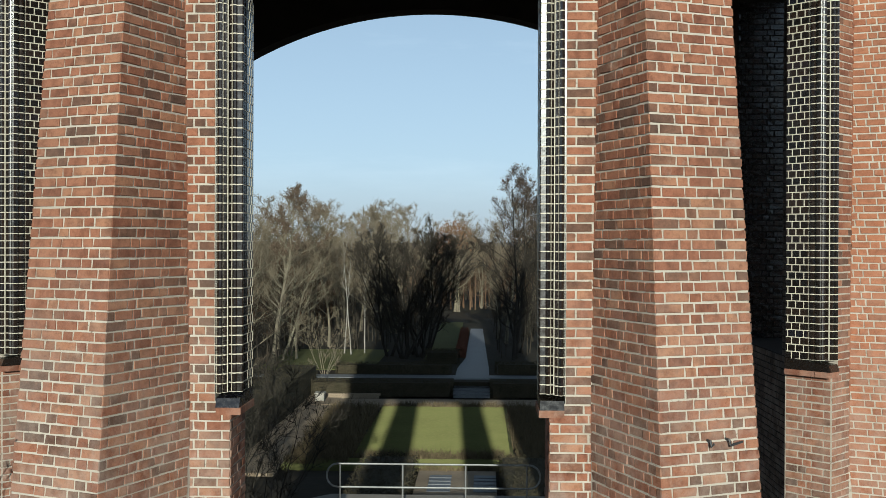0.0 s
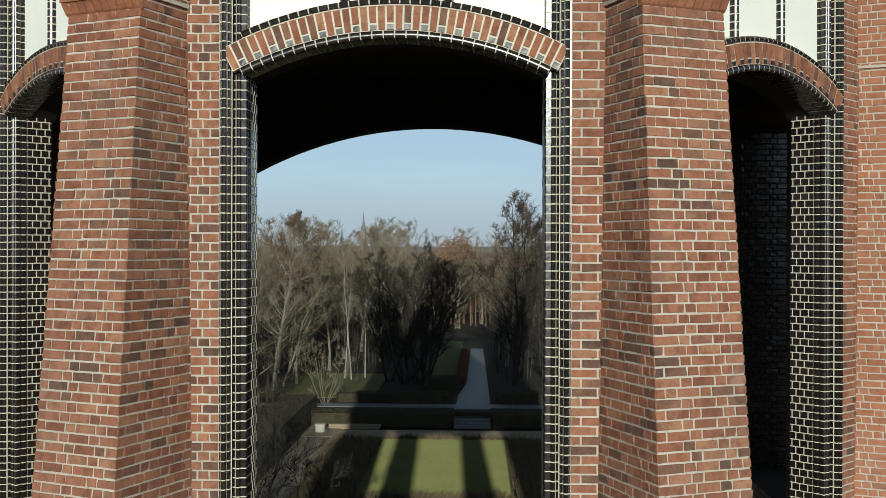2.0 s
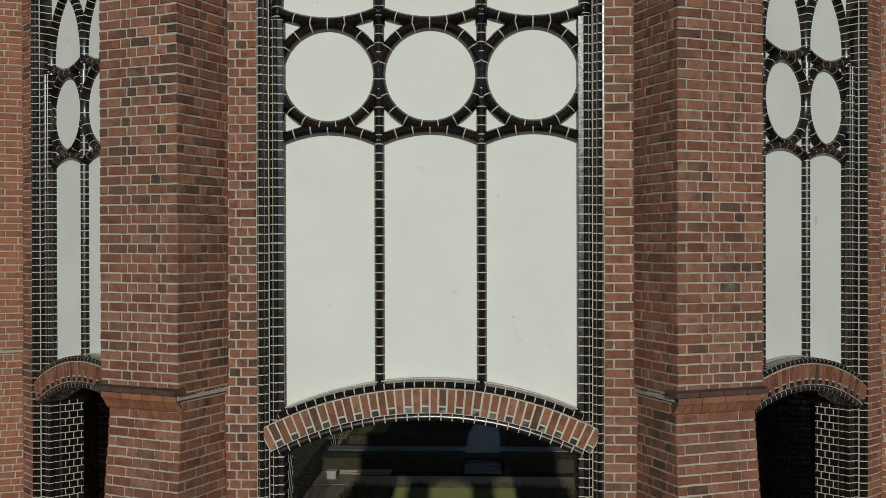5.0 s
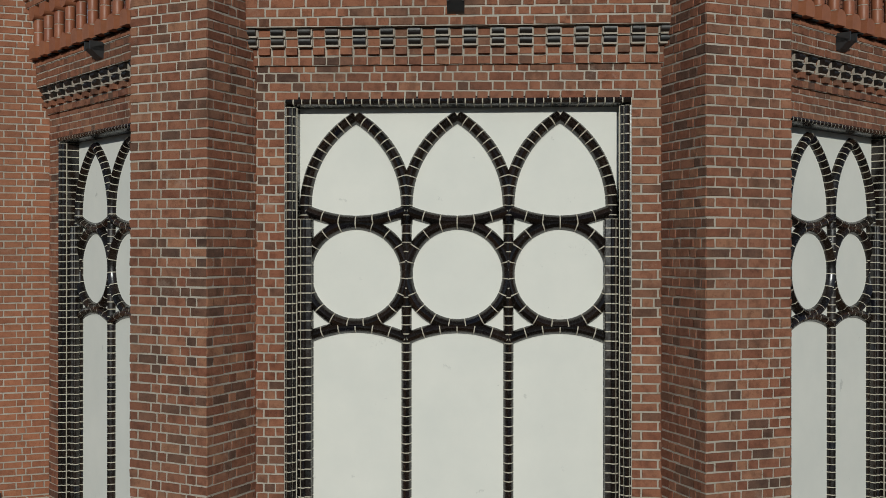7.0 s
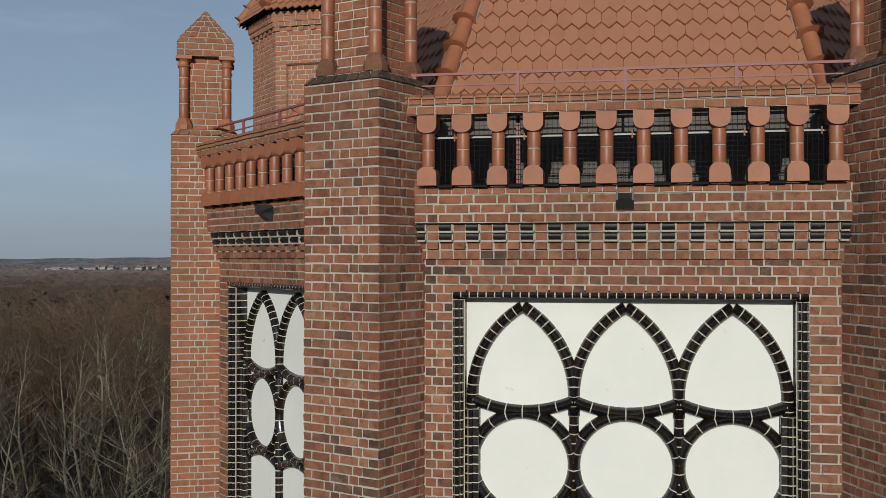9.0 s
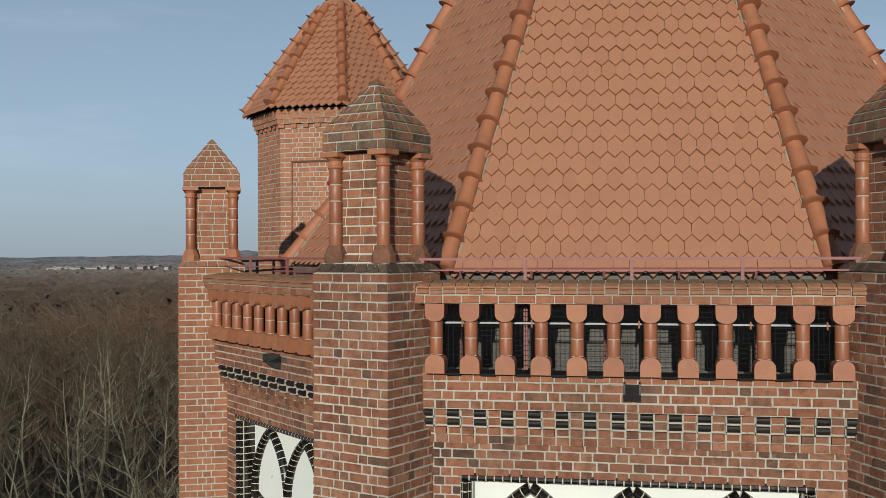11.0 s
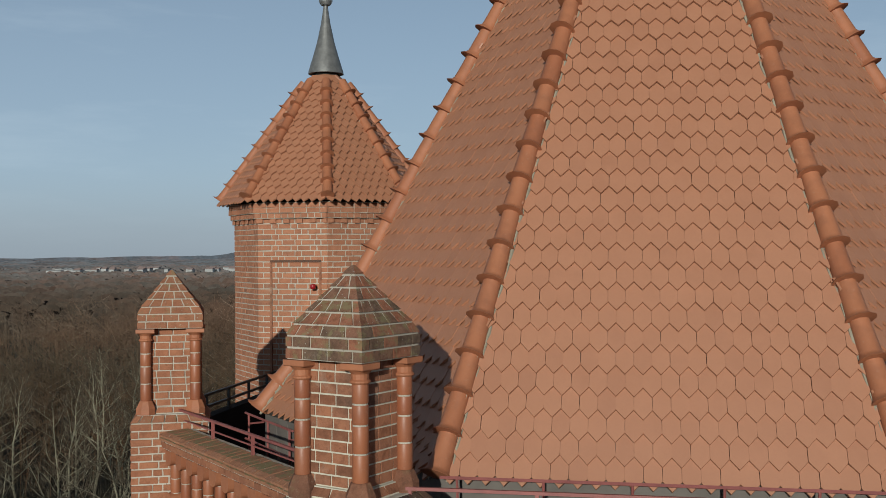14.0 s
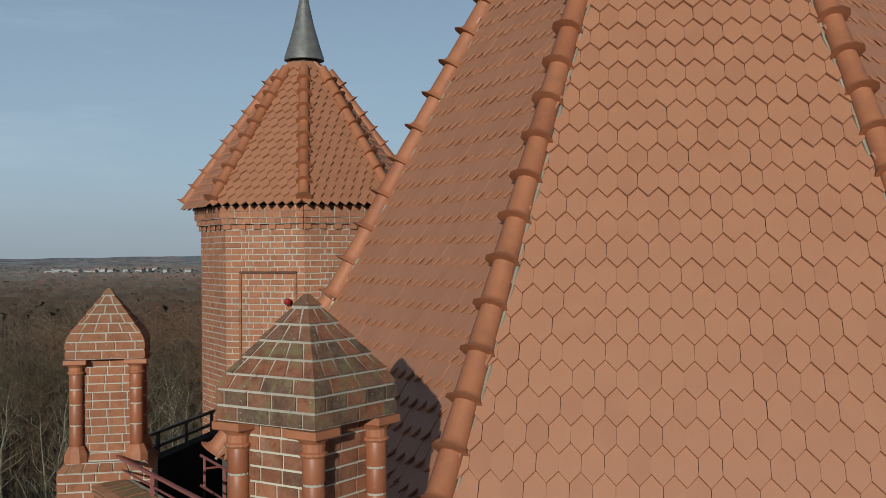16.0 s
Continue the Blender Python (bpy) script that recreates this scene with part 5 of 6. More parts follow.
lamp = empty("obstruction_lamp", (-5.72, 1.95, 25.58), "small red glass obstruction lamp on the turret wall", "lamp")
LU = (Vector((-5.72, 1.95, 0)) - Vector((TUR[0], TUR[1], 0))).normalized()
mb = Mesh()
mb.tube([Vector((TUR[0], TUR[1], 25.56)) + LU * 1.5, Vector((TUR[0], TUR[1], 25.56)) + LU * 1.72], [0.03, 0.03], 8)
under(thing("bracket", mb, [DARK_STEEL]), lamp)
mb = Mesh()
lp = Vector((TUR[0], TUR[1], 0)) + LU * 1.74
mb.lathe(lp, [(0.035, 25.52), (0.05, 25.535), (0.055, 25.57), (0.045, 25.60), (0.02, 25.615)], 14)
under(thing("glass", mb, [LAMP_RED], "red glass dome", smooth=True), lamp)
mb = Mesh()
mb.add(oct_pts(1.93, 27.06) + oct_pts(1.93, 27.11), [tuple(range(7, -1, -1)), tuple(range(8, 16))] + [(k, (k + 1) % 8, 8 + (k + 1) % 8, 8 + k) for k in range(8)])
part("eave_board", mb, [ROOFING], turret, "dark eave board")
# the second turret, plainer: it only throws its shadow into the garden
TUR2 = (6.55, 3.86)
mb = Mesh()
mb.lathe(TUR2, [(1.70, 0.0), (1.70, 26.75), (1.80, 26.8), (1.80, 27.05)], 8, phase=radians(197.6))
turret_two = thing("stair_turret", mb, [BRICK], "octagonal red brick stair turret with a tiled spire", "turret")
mb = Mesh()
mb.lathe(TUR2, [(1.95, 27.06), (1.92, 27.12), (0.34, 29.5)], 8, phase=radians(197.6))
part("spire", mb, [TILE], turret_two)
mb = Mesh()
mb.lathe(TUR2, [(0.335, 29.50), (0.325, 29.56), (0.25, 29.80), (0.165, 30.10), (0.09, 30.45), (0.045, 30.75), (0.04, 30.80)], 16)
part("lead_cone", mb, [LEAD], turret_two, "dark lead cone at the spire's tip", smooth=True)
# drip edge and rafters' shadow board under the main eaves
mb = Mesh()
for k in (5, 6, 7, 0, 1):
    a, b = Vector(corners[k]), Vector(corners[(k + 1) % 8])
    n_ = Vector((b.y - a.y, a.x - b.x, 0)).normalized()
    q = [a - n_ * 0.36, b - n_ * 0.36, b - n_ * 0.06, a - n_ * 0.06]
    mb.add([v + Vector((0, 0, -0.09)) for v in q] + [v + Vector((0, 0, -0.035)) for v in q], [(3, 2, 1, 0), (4, 5, 6, 7), (0, 1, 5, 4), (1, 2, 6, 5), (2, 3, 7, 6), (3, 0, 4, 7)])
part("eave_board", mb, [ROOFING], roof, "dark eave board")

# two iron hooks left in the battered foot of a pier
po, pn, pu = pier_frames(PIER_B, 22.5)
for a, bend in ((-0.03, 0.02), (0.17, 0.12)):
    q = po + pu * a + pn * (PW / 2 - 0.10 + BATTER * (LOWTOP - 10.65)) + Vector((0, 0, 10.65))
    mb = Mesh()
    mb.tube([q - pn * 0.02, q + pn * 0.06, q + pn * 0.08 + Vector((0, 0, -0.05)), q + pn * 0.09 + pu * bend + Vector((0, 0, -0.02))], [0.012] * 4, 6)
    thing("iron_hook", mb, [DARK_STEEL], "small rusty iron hook set in the brick pier", "hook")

# dark inner railing on the open side of the walkway
# block coloured near-black where the side of the walkway lies in shade
mb = Mesh()
mb.box(lambda a, w, z_: Vector((-6.4 + w, a, z_)), -1.85, 2.45, -0.09, 0.09, 22.0, 23.8)
thing("parapet", mb, [ROOFING], "parapet beside the walkway, coloured near-black for the shade on it", "wall", kind="structure")
rail2 = empty("walkway_railing", (-6.4, 0.4, 23.8), "thin dark steel railing beside the walkway", "railing")
for z in (24.1, 23.93):
    mb = Mesh()
    mb.box(lambda a, w, z_: Vector((-6.4 + w, a, z_)), -1.7, 2.5, -0.018, 0.018, z - 0.018, z + 0.018)
    under(thing("rail_bar", mb, [DARK_STEEL]), rail2)
for i in range(6):
    y = -1.65 + i * 0.82
    mb = Mesh()
    mb.box(lambda a, w, z_: Vector((-6.4 + w, a, z_)), y - 0.018, y + 0.018, -0.018, 0.018, 23.8, 24.1)
    under(thing("post", mb, [DARK_STEEL]), rail2)

# moulded frame of a blind panel on the turret's front
F = face_frame(197.6 + 45 + 22.5 + 90, 1.70 * math.cos(radians(22.5)), 0, TUR)
mb = Mesh()
for a, b, z0, z1 in ((-0.42, -0.385, 22.4, 25.98), (0.50, 0.535, 22.4, 25.98), (-0.42, 0.535, 25.985, 26.02)):
    mb.box(F, a, b, 0.0, 0.034, z0, z1)
part("panel_moulding", mb, [BRICK], turret, "narrow moulded frame of a blind panel")

# the roof flares out towards the foot of one hip
flare_top = Vector(corners[6]).lerp(Vector(TOP), 0.185)
flare_foot = Vector((-5.13, -1.93, 24.08))
hip_tiles(roof, flare_foot + Vector((-0.02, -0.02, 0.03)), flare_top + (flare_top - flare_foot).normalized() * 0.42 + Vector((-0.02, -0.02, 0.03)), 0.42, 0.105, 6, [TERRACOTTA])
tiled_facet(roof, flare_foot, corners[7], flare_top, 0.97, 0.1727, 0.2285, TILE, 931, drop=0.04)
tiled_facet(roof, corners[5], flare_foot, flare_top, 0.97, 0.1727, 0.2285, TILE, 932, drop=0.04)
mb = Mesh()
mb.add([flare_foot, Vector(corners[7]), flare_top, Vector(corners[5])], [(0, 1, 2), (3, 0, 2)])
part("flare_boarding", mb, [TILE_BED], roof)
# inner guard rails along the foot of the roof, braced back to the drum
RAIL_Y = -5.42
rail3 = empty("inner_rail", (-5.0, -2.05, 22.9), "thin red painted inner guard rail on the walkway", "railing")
ra, rb = Vector((-5.58, -1.41, 23.95)), Vector((-4.45, -2.72, 23.95))
for z in (0.0, -0.35):
    mb = Mesh()
    mb.tube([ra + Vector((0, 0, z)), rb + Vector((0, 0, z))], [0.017, 0.017], 6)
    under(thing("rail_bar", mb, [RED_PAINT]), rail3)
for f in (0.08, 0.5, 0.94):
    q = ra.lerp(rb, f)
    mb = Mesh()
    mb.tube([Vector((q.x, q.y, 22.88)), q], [0.016, 0.016], 6)
    under(thing("post", mb, [RED_PAINT]), rail3)
    mb = Mesh()
    mb.tube([Vector((q.x, q.y, 23.82)), Vector((q.x + 0.16, q.y + 0.15, 23.82))], [0.013, 0.013], 6)
    under(thing("bracket", mb, [RED_PAINT]), rail3)

rail4 = empty("inner_rail", (0, RAIL_Y, 22.9), "thin red painted inner guard rail on the walkway", "railing")
for z in (24.045, 23.64):
    mb = Mesh()
    mb.tube([(-2.08, RAIL_Y, z), (2.08, RAIL_Y, z)], [0.017, 0.017], 6)
    under(thing("rail_bar", mb, [RED_PAINT]), rail4)
for i in range(5):
    x = -1.92 + i * 0.806
    mb = Mesh()
    mb.tube([(x, RAIL_Y + 0.03, 22.88), (x, RAIL_Y + 0.03, 23.94), (x, RAIL_Y, 24.04)], [0.014, 0.014, 0.014], 6)
    under(thing("post", mb, [RED_PAINT]), rail4)
    mb = Mesh()
    mb.tube([(x, RAIL_Y + 0.03, 23.9), (x, -5.15, 23.88)], [0.011, 0.011], 6)
    under(thing("bracket", mb, [RED_PAINT]), rail4)

# ---------------------------------------------------------------- ground and garden
mb = Mesh()
R0 = 4200
rings = [0, 20, 60, 140, 320, 800, 2000, R0]
seg = 48
verts, faces = [(0, 0, 0)], []
for ri in rings[1:]:
    verts += [(ri * math.cos(2 * math.pi * k / seg), ri * math.sin(2 * math.pi * k / seg), 0.0) for k in range(seg)]
for k in range(seg):
    faces.append((0, 1 + k, 1 + (k + 1) % seg))
    for j in range(len(rings) - 2):
        a, b = 1 + j * seg + k, 1 + j * seg + (k + 1) % seg
        faces.append((a, a + seg, b + seg, b))
mb.add(verts, faces)
thing("ground", mb, [FOREST_FLOOR], "brown leaf-covered woodland ground reaching the horizon", "ground", kind="structure")
FLAT = lambda a, w, z: Vector((a, w, z))


def sheet(name, x0, x1, y0, y1, z, mat, label, category):
    mb = Mesh()
    mb.box(FLAT, x0, x1, y0, y1, z - 0.3, z)
    return thing(name, mb, [mat], label, category, kind="structure")


def turf(name, x0, x1, y0, y1, z, label):
    """A mown lawn: a slab under rows of short upright grass, uneven from tuft to tuft."""
    r = random.Random(int(y0))
    mb = Mesh()
    mb.box(FLAT, x0, x1, y0, y1, z - 0.3, z)
    cols, rows = int((x1 - x0) / 0.25), int((y1 - y0) / 0.09)
    for j in range(rows):
        y = y0 + 0.09 * j
        for i in range(cols):
            x = x0 + 0.25 * i
            h = r.uniform(0.03, 0.06)
            mb.add([(x, y, z - 0.01), (x + 0.25, y, z - 0.01), (x + 0.25, y + 0.03, z + h), (x, y + 0.03, z + h), (x + 0.25, y + 0.1, z - 0.01), (x, y + 0.1, z - 0.01)], [(0, 1, 2, 3), (3, 2, 4, 5)])
    return thing(name, mb, [GRASS], label, "lawn", kind="structure")


turf("lawn_1", -6.4, 2.8, 43.0, 60.5, 0.22, "mown garden lawn crossed by long shadows")
sheet("path_1", -20, 14, 61.5, 64.5, 0.2, GRAVEL, "brown gravel cross path", "path")
sheet("path_2", -13.4, -10.1, 38.0, 70.0, 0.17, GRAVEL, "sandy gravel yard", "path")
sheet("terrace_1", -2.4, 1.7, 30.0, 39.0, 0.2, GRAVEL, "sandy paved garden terrace", "terrace")
turf("lawn_4", -10.0, 3.6, 39.6, 41.9, 0.2, "narrow strip of lawn before the flower border")
sheet("bank", -60, 60, 67.2, 220.0, 1.2, FOREST_FLOOR, "raised woodland bank behind the garden", "ground")
sheet("path_3", -40, 40, 69.4, 71.2, 1.25, ASPHALT, "pale cross path on the bank", "path")
mb = Mesh()
way = [(-1.25, 1.6, 69.0), (-1.2, 1.6, 76.0), (-0.6, 1.5, 84.0), (-0.45, 1.1, 119.0)]
for (a0, b0, y0), (a1, b1, y1) in zip(way, way[1:]):
    mb.hexa([(a0, y0, 1.1), (b0, y0, 1.1), (b1, y1, 1.1), (a1, y1, 1.1), (a0, y0, 1.27), (b0, y0, 1.27), (b1, y1, 1.27), (a1, y1, 1.27)])
thing("path_4", mb, [ASPHALT], "pale paved avenue running into the wood", "path", kind="structure")
sheet("lawn_2", -19, -8.7, 74.5, 92, 1.24, GRASS, "sunlit lawn at the edge of the wood", "lawn")
sheet("lawn_3", -4.6, -1.6, 83, 130, 1.25, GRASS, "grass strip beside the avenue", "lawn")
for i in range(6):
    mb = Mesh()
    mb.box(FLAT, -1.3, 1.6, 65.9 + i * 0.55, 69.4, 0.1, 0.2 + (i + 1) * 0.175)
    mb.box(FLAT, -1.32, 1.62, 65.87 + i * 0.55, 66.3 + i * 0.55, 0.165 + (i + 1) * 0.175, 0.205 + (i + 1) * 0.175)
    thing("garden_step", mb, [ASPHALT], "wide pale stone garden step", "step", "garden steps")
for x in (-1.75, 0.55):
    for i in range(5):
        mb = Mesh()
        mb.box(FLAT, x, x + 1.15, 34.2 + i * 0.75, 34.75 + i * 0.75, 0.1, 0.245)
        thing("stepping_slab", mb, [ASPHALT], "blue-grey stone slab set in the terrace", "slab", "slabs of the terrace")


def hedge(x0, x1, y0, y1, z0, z1, seed, label="brown leafless clipped hedge", mat=None):
    r = random.Random(seed)
    mb = Mesh()
    mb.box(FLAT, x0 + 0.15, x1 - 0.15, y0 + 0.15, y1 - 0.15, z0, z1 - 0.15)
    area = (x1 - x0) * (y1 - y0) + ((x1 - x0) + (y1 - y0)) * (z1 - z0) * 2
    for _ in range(int(min(5000, area * 70))):
        p = Vector((r.uniform(x0, x1), r.uniform(y0, y1), r.uniform(z0, z1)))
        side = r.random()
        if side < 0.4:
            p.z = z1 + r.uniform(-0.15, 0.05)
        elif side < 0.8:
            p.y = y0 + r.uniform(-0.05, 0.12)
        else:
            p.x = r.choice((x0, x1)) + r.uniform(-0.08, 0.08)
        d = Vector((r.uniform(-1, 1), r.uniform(-1, 0.4), r.uniform(-0.3, 1))).normalized() * r.uniform(0.08, 0.25)
        s = d.orthogonal().normalized() * r.uniform(0.01, 0.035)
        mb.add([p - s, p + s, p + d], [(0, 1, 2)])
    thing("hedge", mb, [mat or HEDGE], label, "hedge", "garden hedges")


hedge(-14.0, -1.4, 66.2, 67.4, 0.1, 1.35, 1)
hedge(1.7, 12.0, 66.2, 67.4, 0.1, 1.35, 2)
hedge(-15.6, -12.6, 40.0, 69.3, 0.1, 2.4, 3)
hedge(-5.3, -2.5, 30.0, 38.6, 0.1, 1.2, 4)
hedge(1.9, 4.9, 30.0, 38.6, 0.1, 1.2, 5)
hedge(-11.5, -1.7, 72.0, 73.2, 1.2, 2.1, 6)
hedge(2.2, 12.0, 72.0, 73.2, 1.2, 2.2, 7)
hedge(-4.3, -1.2, 79.5, 82.0, 1.2, 2.4, 8)
hedge(-1.5, -0.65, 85.0, 109.0, 1.2, 2.2, 9, "russet beech hedge that keeps its leaves beside the avenue", RUSSET)

def plant_bed(x0, x1, y0, y1, tall, amount, seed, label):
    """A border of dry perennials and grass tufts."""
    r = random.Random(seed)
    mb = Mesh()
    for _ in range(amount):
        c = Vector((r.uniform(x0, x1), r.uniform(y0, y1), 0.1))
        h = tall * r.uniform(0.35, 1.0)
        for _ in range(14):
            b = c + Vector((r.gauss(0, 0.12), r.gauss(0, 0.12), 0))
            t = b + Vector((r.gauss(0, 0.3) * h, r.gauss(0, 0.3) * h, h * r.uniform(0.6, 1.0)))
            s = Vector((r.uniform(-1, 1), r.uniform(-1, 1), 0)).normalized() * 0.022
            mb.add([b - s, b + s, t], [(0, 1, 2)])
    thing("plant_bed", mb, [DRY_GRASS], label, "plants", kind="stuff")


plant_bed(-10.0, -6.5, 40.0, 60.5, 1.1, 620, 1, "brown winter perennials beside the lawn")
plant_bed(2.9, 7.5, 40.0, 60.5, 1.2, 620, 2, "tan ornamental grasses beside the lawn")
plant_bed(-6.4, 2.8, 60.4, 61.4, 0.7, 170, 3, "dry flower border at the lawn's end")
plant_bed(-6.4, 2.8, 41.9, 43.0, 0.8, 170, 4, "dry flower border before the lawn")
plant_bed(-12.4, -9.5, 67.6, 69.3, 1.0, 120, 5, "dry tufts by the cross path")
plant_bed(-2.6, 1.8, 39.0, 39.7, 0.5, 90, 6, "low reddish border plants at the terrace's end")
mb = Mesh()
rs = random.Random(5)
for i in range(22):
    for j in range(2):
        mb.box(FLAT, -12.2 + i * 0.23 + j * 0.1, -12.2 + i * 0.23 + 0.21 + j * 0.1, 65.2 + rs.uniform(0, 0.05), 65.6, 0.1 + j * 0.2, 0.28 + j * 0.2)
thing("garden_wall", mb, [GRAVEL], "low dry-stone garden wall of brown stones", "wall", kind="structure")

# pale stone block on the yard
mb = Mesh()
mb.box(FLAT, -11.9, -11.2, 63.2, 63.9, 0.17, 0.72)
mb.box(FLAT, -11.95, -11.15, 63.15, 63.95, 0.72, 0.82)
thing("stone_block", mb, [STONE], "pale square stone block on the gravel", "block")

# railing at the back of the hall
rail = empty("hall_railing", (0.27, 4.2, HALL), "tubular steel railing with rounded ends", "railing")
def bent(pts, r, name):
    mb = Mesh()
    mb.tube(pts, [r] * len(pts), 8)
    under(thing(name, mb, [DULL_STEEL], smooth=True), rail)
for z in (7.94, 7.47):
    bent([(-1.98, 4.2, z), (1.89, 4.2, z)], 0.02, "rail_bar")
for x in (-1.93, -0.66, 0.61, 1.84):
    bent([(x, 4.2, HALL), (x, 4.2, 7.94)], 0.018, "post")
for x, s in ((-1.98, -1), (1.89, 1)):
    bent([(x + s * 0.22 * math.sin(radians(a)), 4.2, 7.705 + 0.235 * math.cos(radians(a))) for a in range(0, 181, 20)], 0.02, "end_bend")

# ---------------------------------------------------------------- trees


def bare_tree(seed, height, crown, stems=1, low=0.3, fan=0.0, lean=0.0, thick=0.012, limbs=15, forks=8, sprays=6, rise=0.8, clumps=0, fine=1.0, wander=0.05):
    """A leafless tree as three meshes (wood, twigs, cones), its foot at the origin: stems with a leader, rising limbs set round
    them, forked branches on each limb and sprays of twigs at the ends."""
    r = random.Random(seed)
    wood, twigs, cones = Mesh(), Mesh(), Mesh()
    bent_up = Vector((0, 0, 1))

    def line(p, d, length, n, curl, sway):
        pts, ways = [p.copy()], [d.copy()]
        for _ in range(n):
            d = (d + bent_up * curl + Vector((r.gauss(0, sway), r.gauss(0, sway), r.gauss(0, 0.5 * sway)))).normalized()
            p = p + d * (length / n)
            pts.append(p.copy())
            ways.append(d.copy())
        return pts, ways

    def along(pts, ways, f):
        i = min(int(f * (len(pts) - 1)), len(pts) - 2)
        return pts[i].lerp(pts[i + 1], f * (len(pts) - 1) - i), ways[i + 1]

    def sliver(p, d, length, width):
        side = d.orthogonal().normalized() * width
        side.rotate(Matrix.Rotation(r.uniform(0, 6.28), 3, d))
        twigs.add([p - side, p + side, p + d * length], [(0, 1, 2)])

    def branch(p, d, length, rad):
        pts, ways = line(p, d, length, 2, 0.12, 0.22)
        wood.tube(pts, [rad, rad * 0.6, rad * 0.25], 3, cap=False)
        for _ in range(sprays):
            q, w = along(pts, ways, r.uniform(0.2, 1.0))
            e = (w * 0.9 + Vector((r.gauss(0, 0.6), r.gauss(0, 0.6), r.gauss(0.15, 0.45)))).normalized()
            ln = r.uniform(0.5, 1.2) * (0.35 + 0.28 * length)
            sliver(q, e, ln, r.uniform(0.009, 0.014) * fine)
            for _ in range(3):
                g = (e + Vector((r.gauss(0, 0.6), r.gauss(0, 0.6), r.gauss(0.1, 0.5)))).normalized()
                sliver(q + e * ln * r.uniform(0.2, 0.9), g, ln * r.uniform(0.35, 0.7), 0.009 * fine)
            if clumps and q.z > 0.62 * height:
                for _ in range(clumps):
                    c = q + e * ln * r.uniform(0.3, 1.0) + Vector((r.gauss(0, 0.10), r.gauss(0, 0.10), r.gauss(0, 0.10)))
                    k = Vector((r.gauss(0, 1), r.gauss(0, 1), r.gauss(0, 1))).normalized() * r.uniform(0.05, 0.10)
                    m = k.orthogonal().normalized() * 0.05
                    cones.add([c - k, c + m, c + k, c - m], [(0, 1, 2, 3)])

    for s in range(stems):
        turn = 6.283 * s / stems + r.uniform(-0.4, 0.4)
        out = Vector((math.cos(turn), math.sin(turn), 0))
        tall = height * (1.0 if stems == 1 else r.uniform(0.8, 1.0))
        rad = height * thick * (1.0 if stems == 1 else r.uniform(0.55, 0.85))
        pts, ways = line(out * (0.3 * (stems > 1)), (bent_up + out * fan * r.uniform(0.6, 1.2) + Vector((lean, 0, 0))).normalized(), tall, 8, 0.05 if fan or lean else 0.03, wander)
        radii = [rad * (1.25 if i == 0 else 1.0) * (1 - 0.90 * (i / 8) ** 1.15) for i in range(9)]
        wood.tube(pts, radii, 7, cap=False)
        for k in range(limbs):
            f = low + (0.98 - low) * ((k + r.uniform(0.1, 0.9)) / limbs)
            g = (f - low) / (1 - low)
            p, w = along(pts, ways, f)
            a = turn + k * 2.4 + r.uniform(-0.5, 0.5)
            side = Vector((math.cos(a), math.sin(a), 0))
            ln = crown * (0.35 + 0.65 * math.sin(math.pi * min(1.0, 0.18 + 0.86 * g)) ** 0.8) * r.uniform(0.6, 1.15)
            lr = min(rad * 0.5, rad * (1 - 0.88 * f) * r.uniform(0.45, 0.75))
            lp, lw = line(p, (side + w * (rise + 0.5 * g) + out * fan * 0.5).normalized(), ln, 4, 0.10, 0.19)
            wood.tube(lp, [lr, lr * 0.8, lr * 0.6, lr * 0.42, lr * 0.2], 5, cap=False)
            for i in range(forks):
                t = 0.22 + 0.78 * (i + r.random()) / forks
                q, u = along(lp, lw, min(t, 0.999))
                d = (u + Vector((r.gauss(0, 0.6), r.gauss(0, 0.6), r.gauss(0.25, 0.45)))).normalized()
                branch(q, d, ln * r.uniform(0.26, 0.5) * (1.15 - 0.5 * t), max(0.012, lr * (1 - 0.7 * t) * 0.5))
    return wood, twigs, cones


# alder and fan skins are darkened for the tower's shadow on them
SKINS = {"alder": (DARK_BARK, DARK_TWIG), "fan": (DARK_BARK, DARK_TWIG), "birch": (PALE_BARK, TWIG), "wood": (WOOD_BARK, WOOD_TWIG)}


def plant(kind, at, turn, scale, label, protos={}):
    if kind not in protos:
        meshes = TREES[kind]()
        skin, fine = SKINS.get(kind.split("_")[0], (BARK, TWIG))
        protos[kind] = [(nm, m.data(nm, [mat])) for nm, m, mat in zip(("trunk", "crown", "seed_head"), meshes, (skin, fine, CATKIN)) if m.f]
    ob = empty("tree", at, label, "tree", "bare trees of the park")
    ob.rotation_euler = (0, 0, turn)
    ob.scale = (scale, scale, scale)
    for nm, data in protos[kind]:
        o = new(nm, data)
        o.parent = ob
        if nm == "seed_head":
            tagged(o, kind="stuff")
    return ob


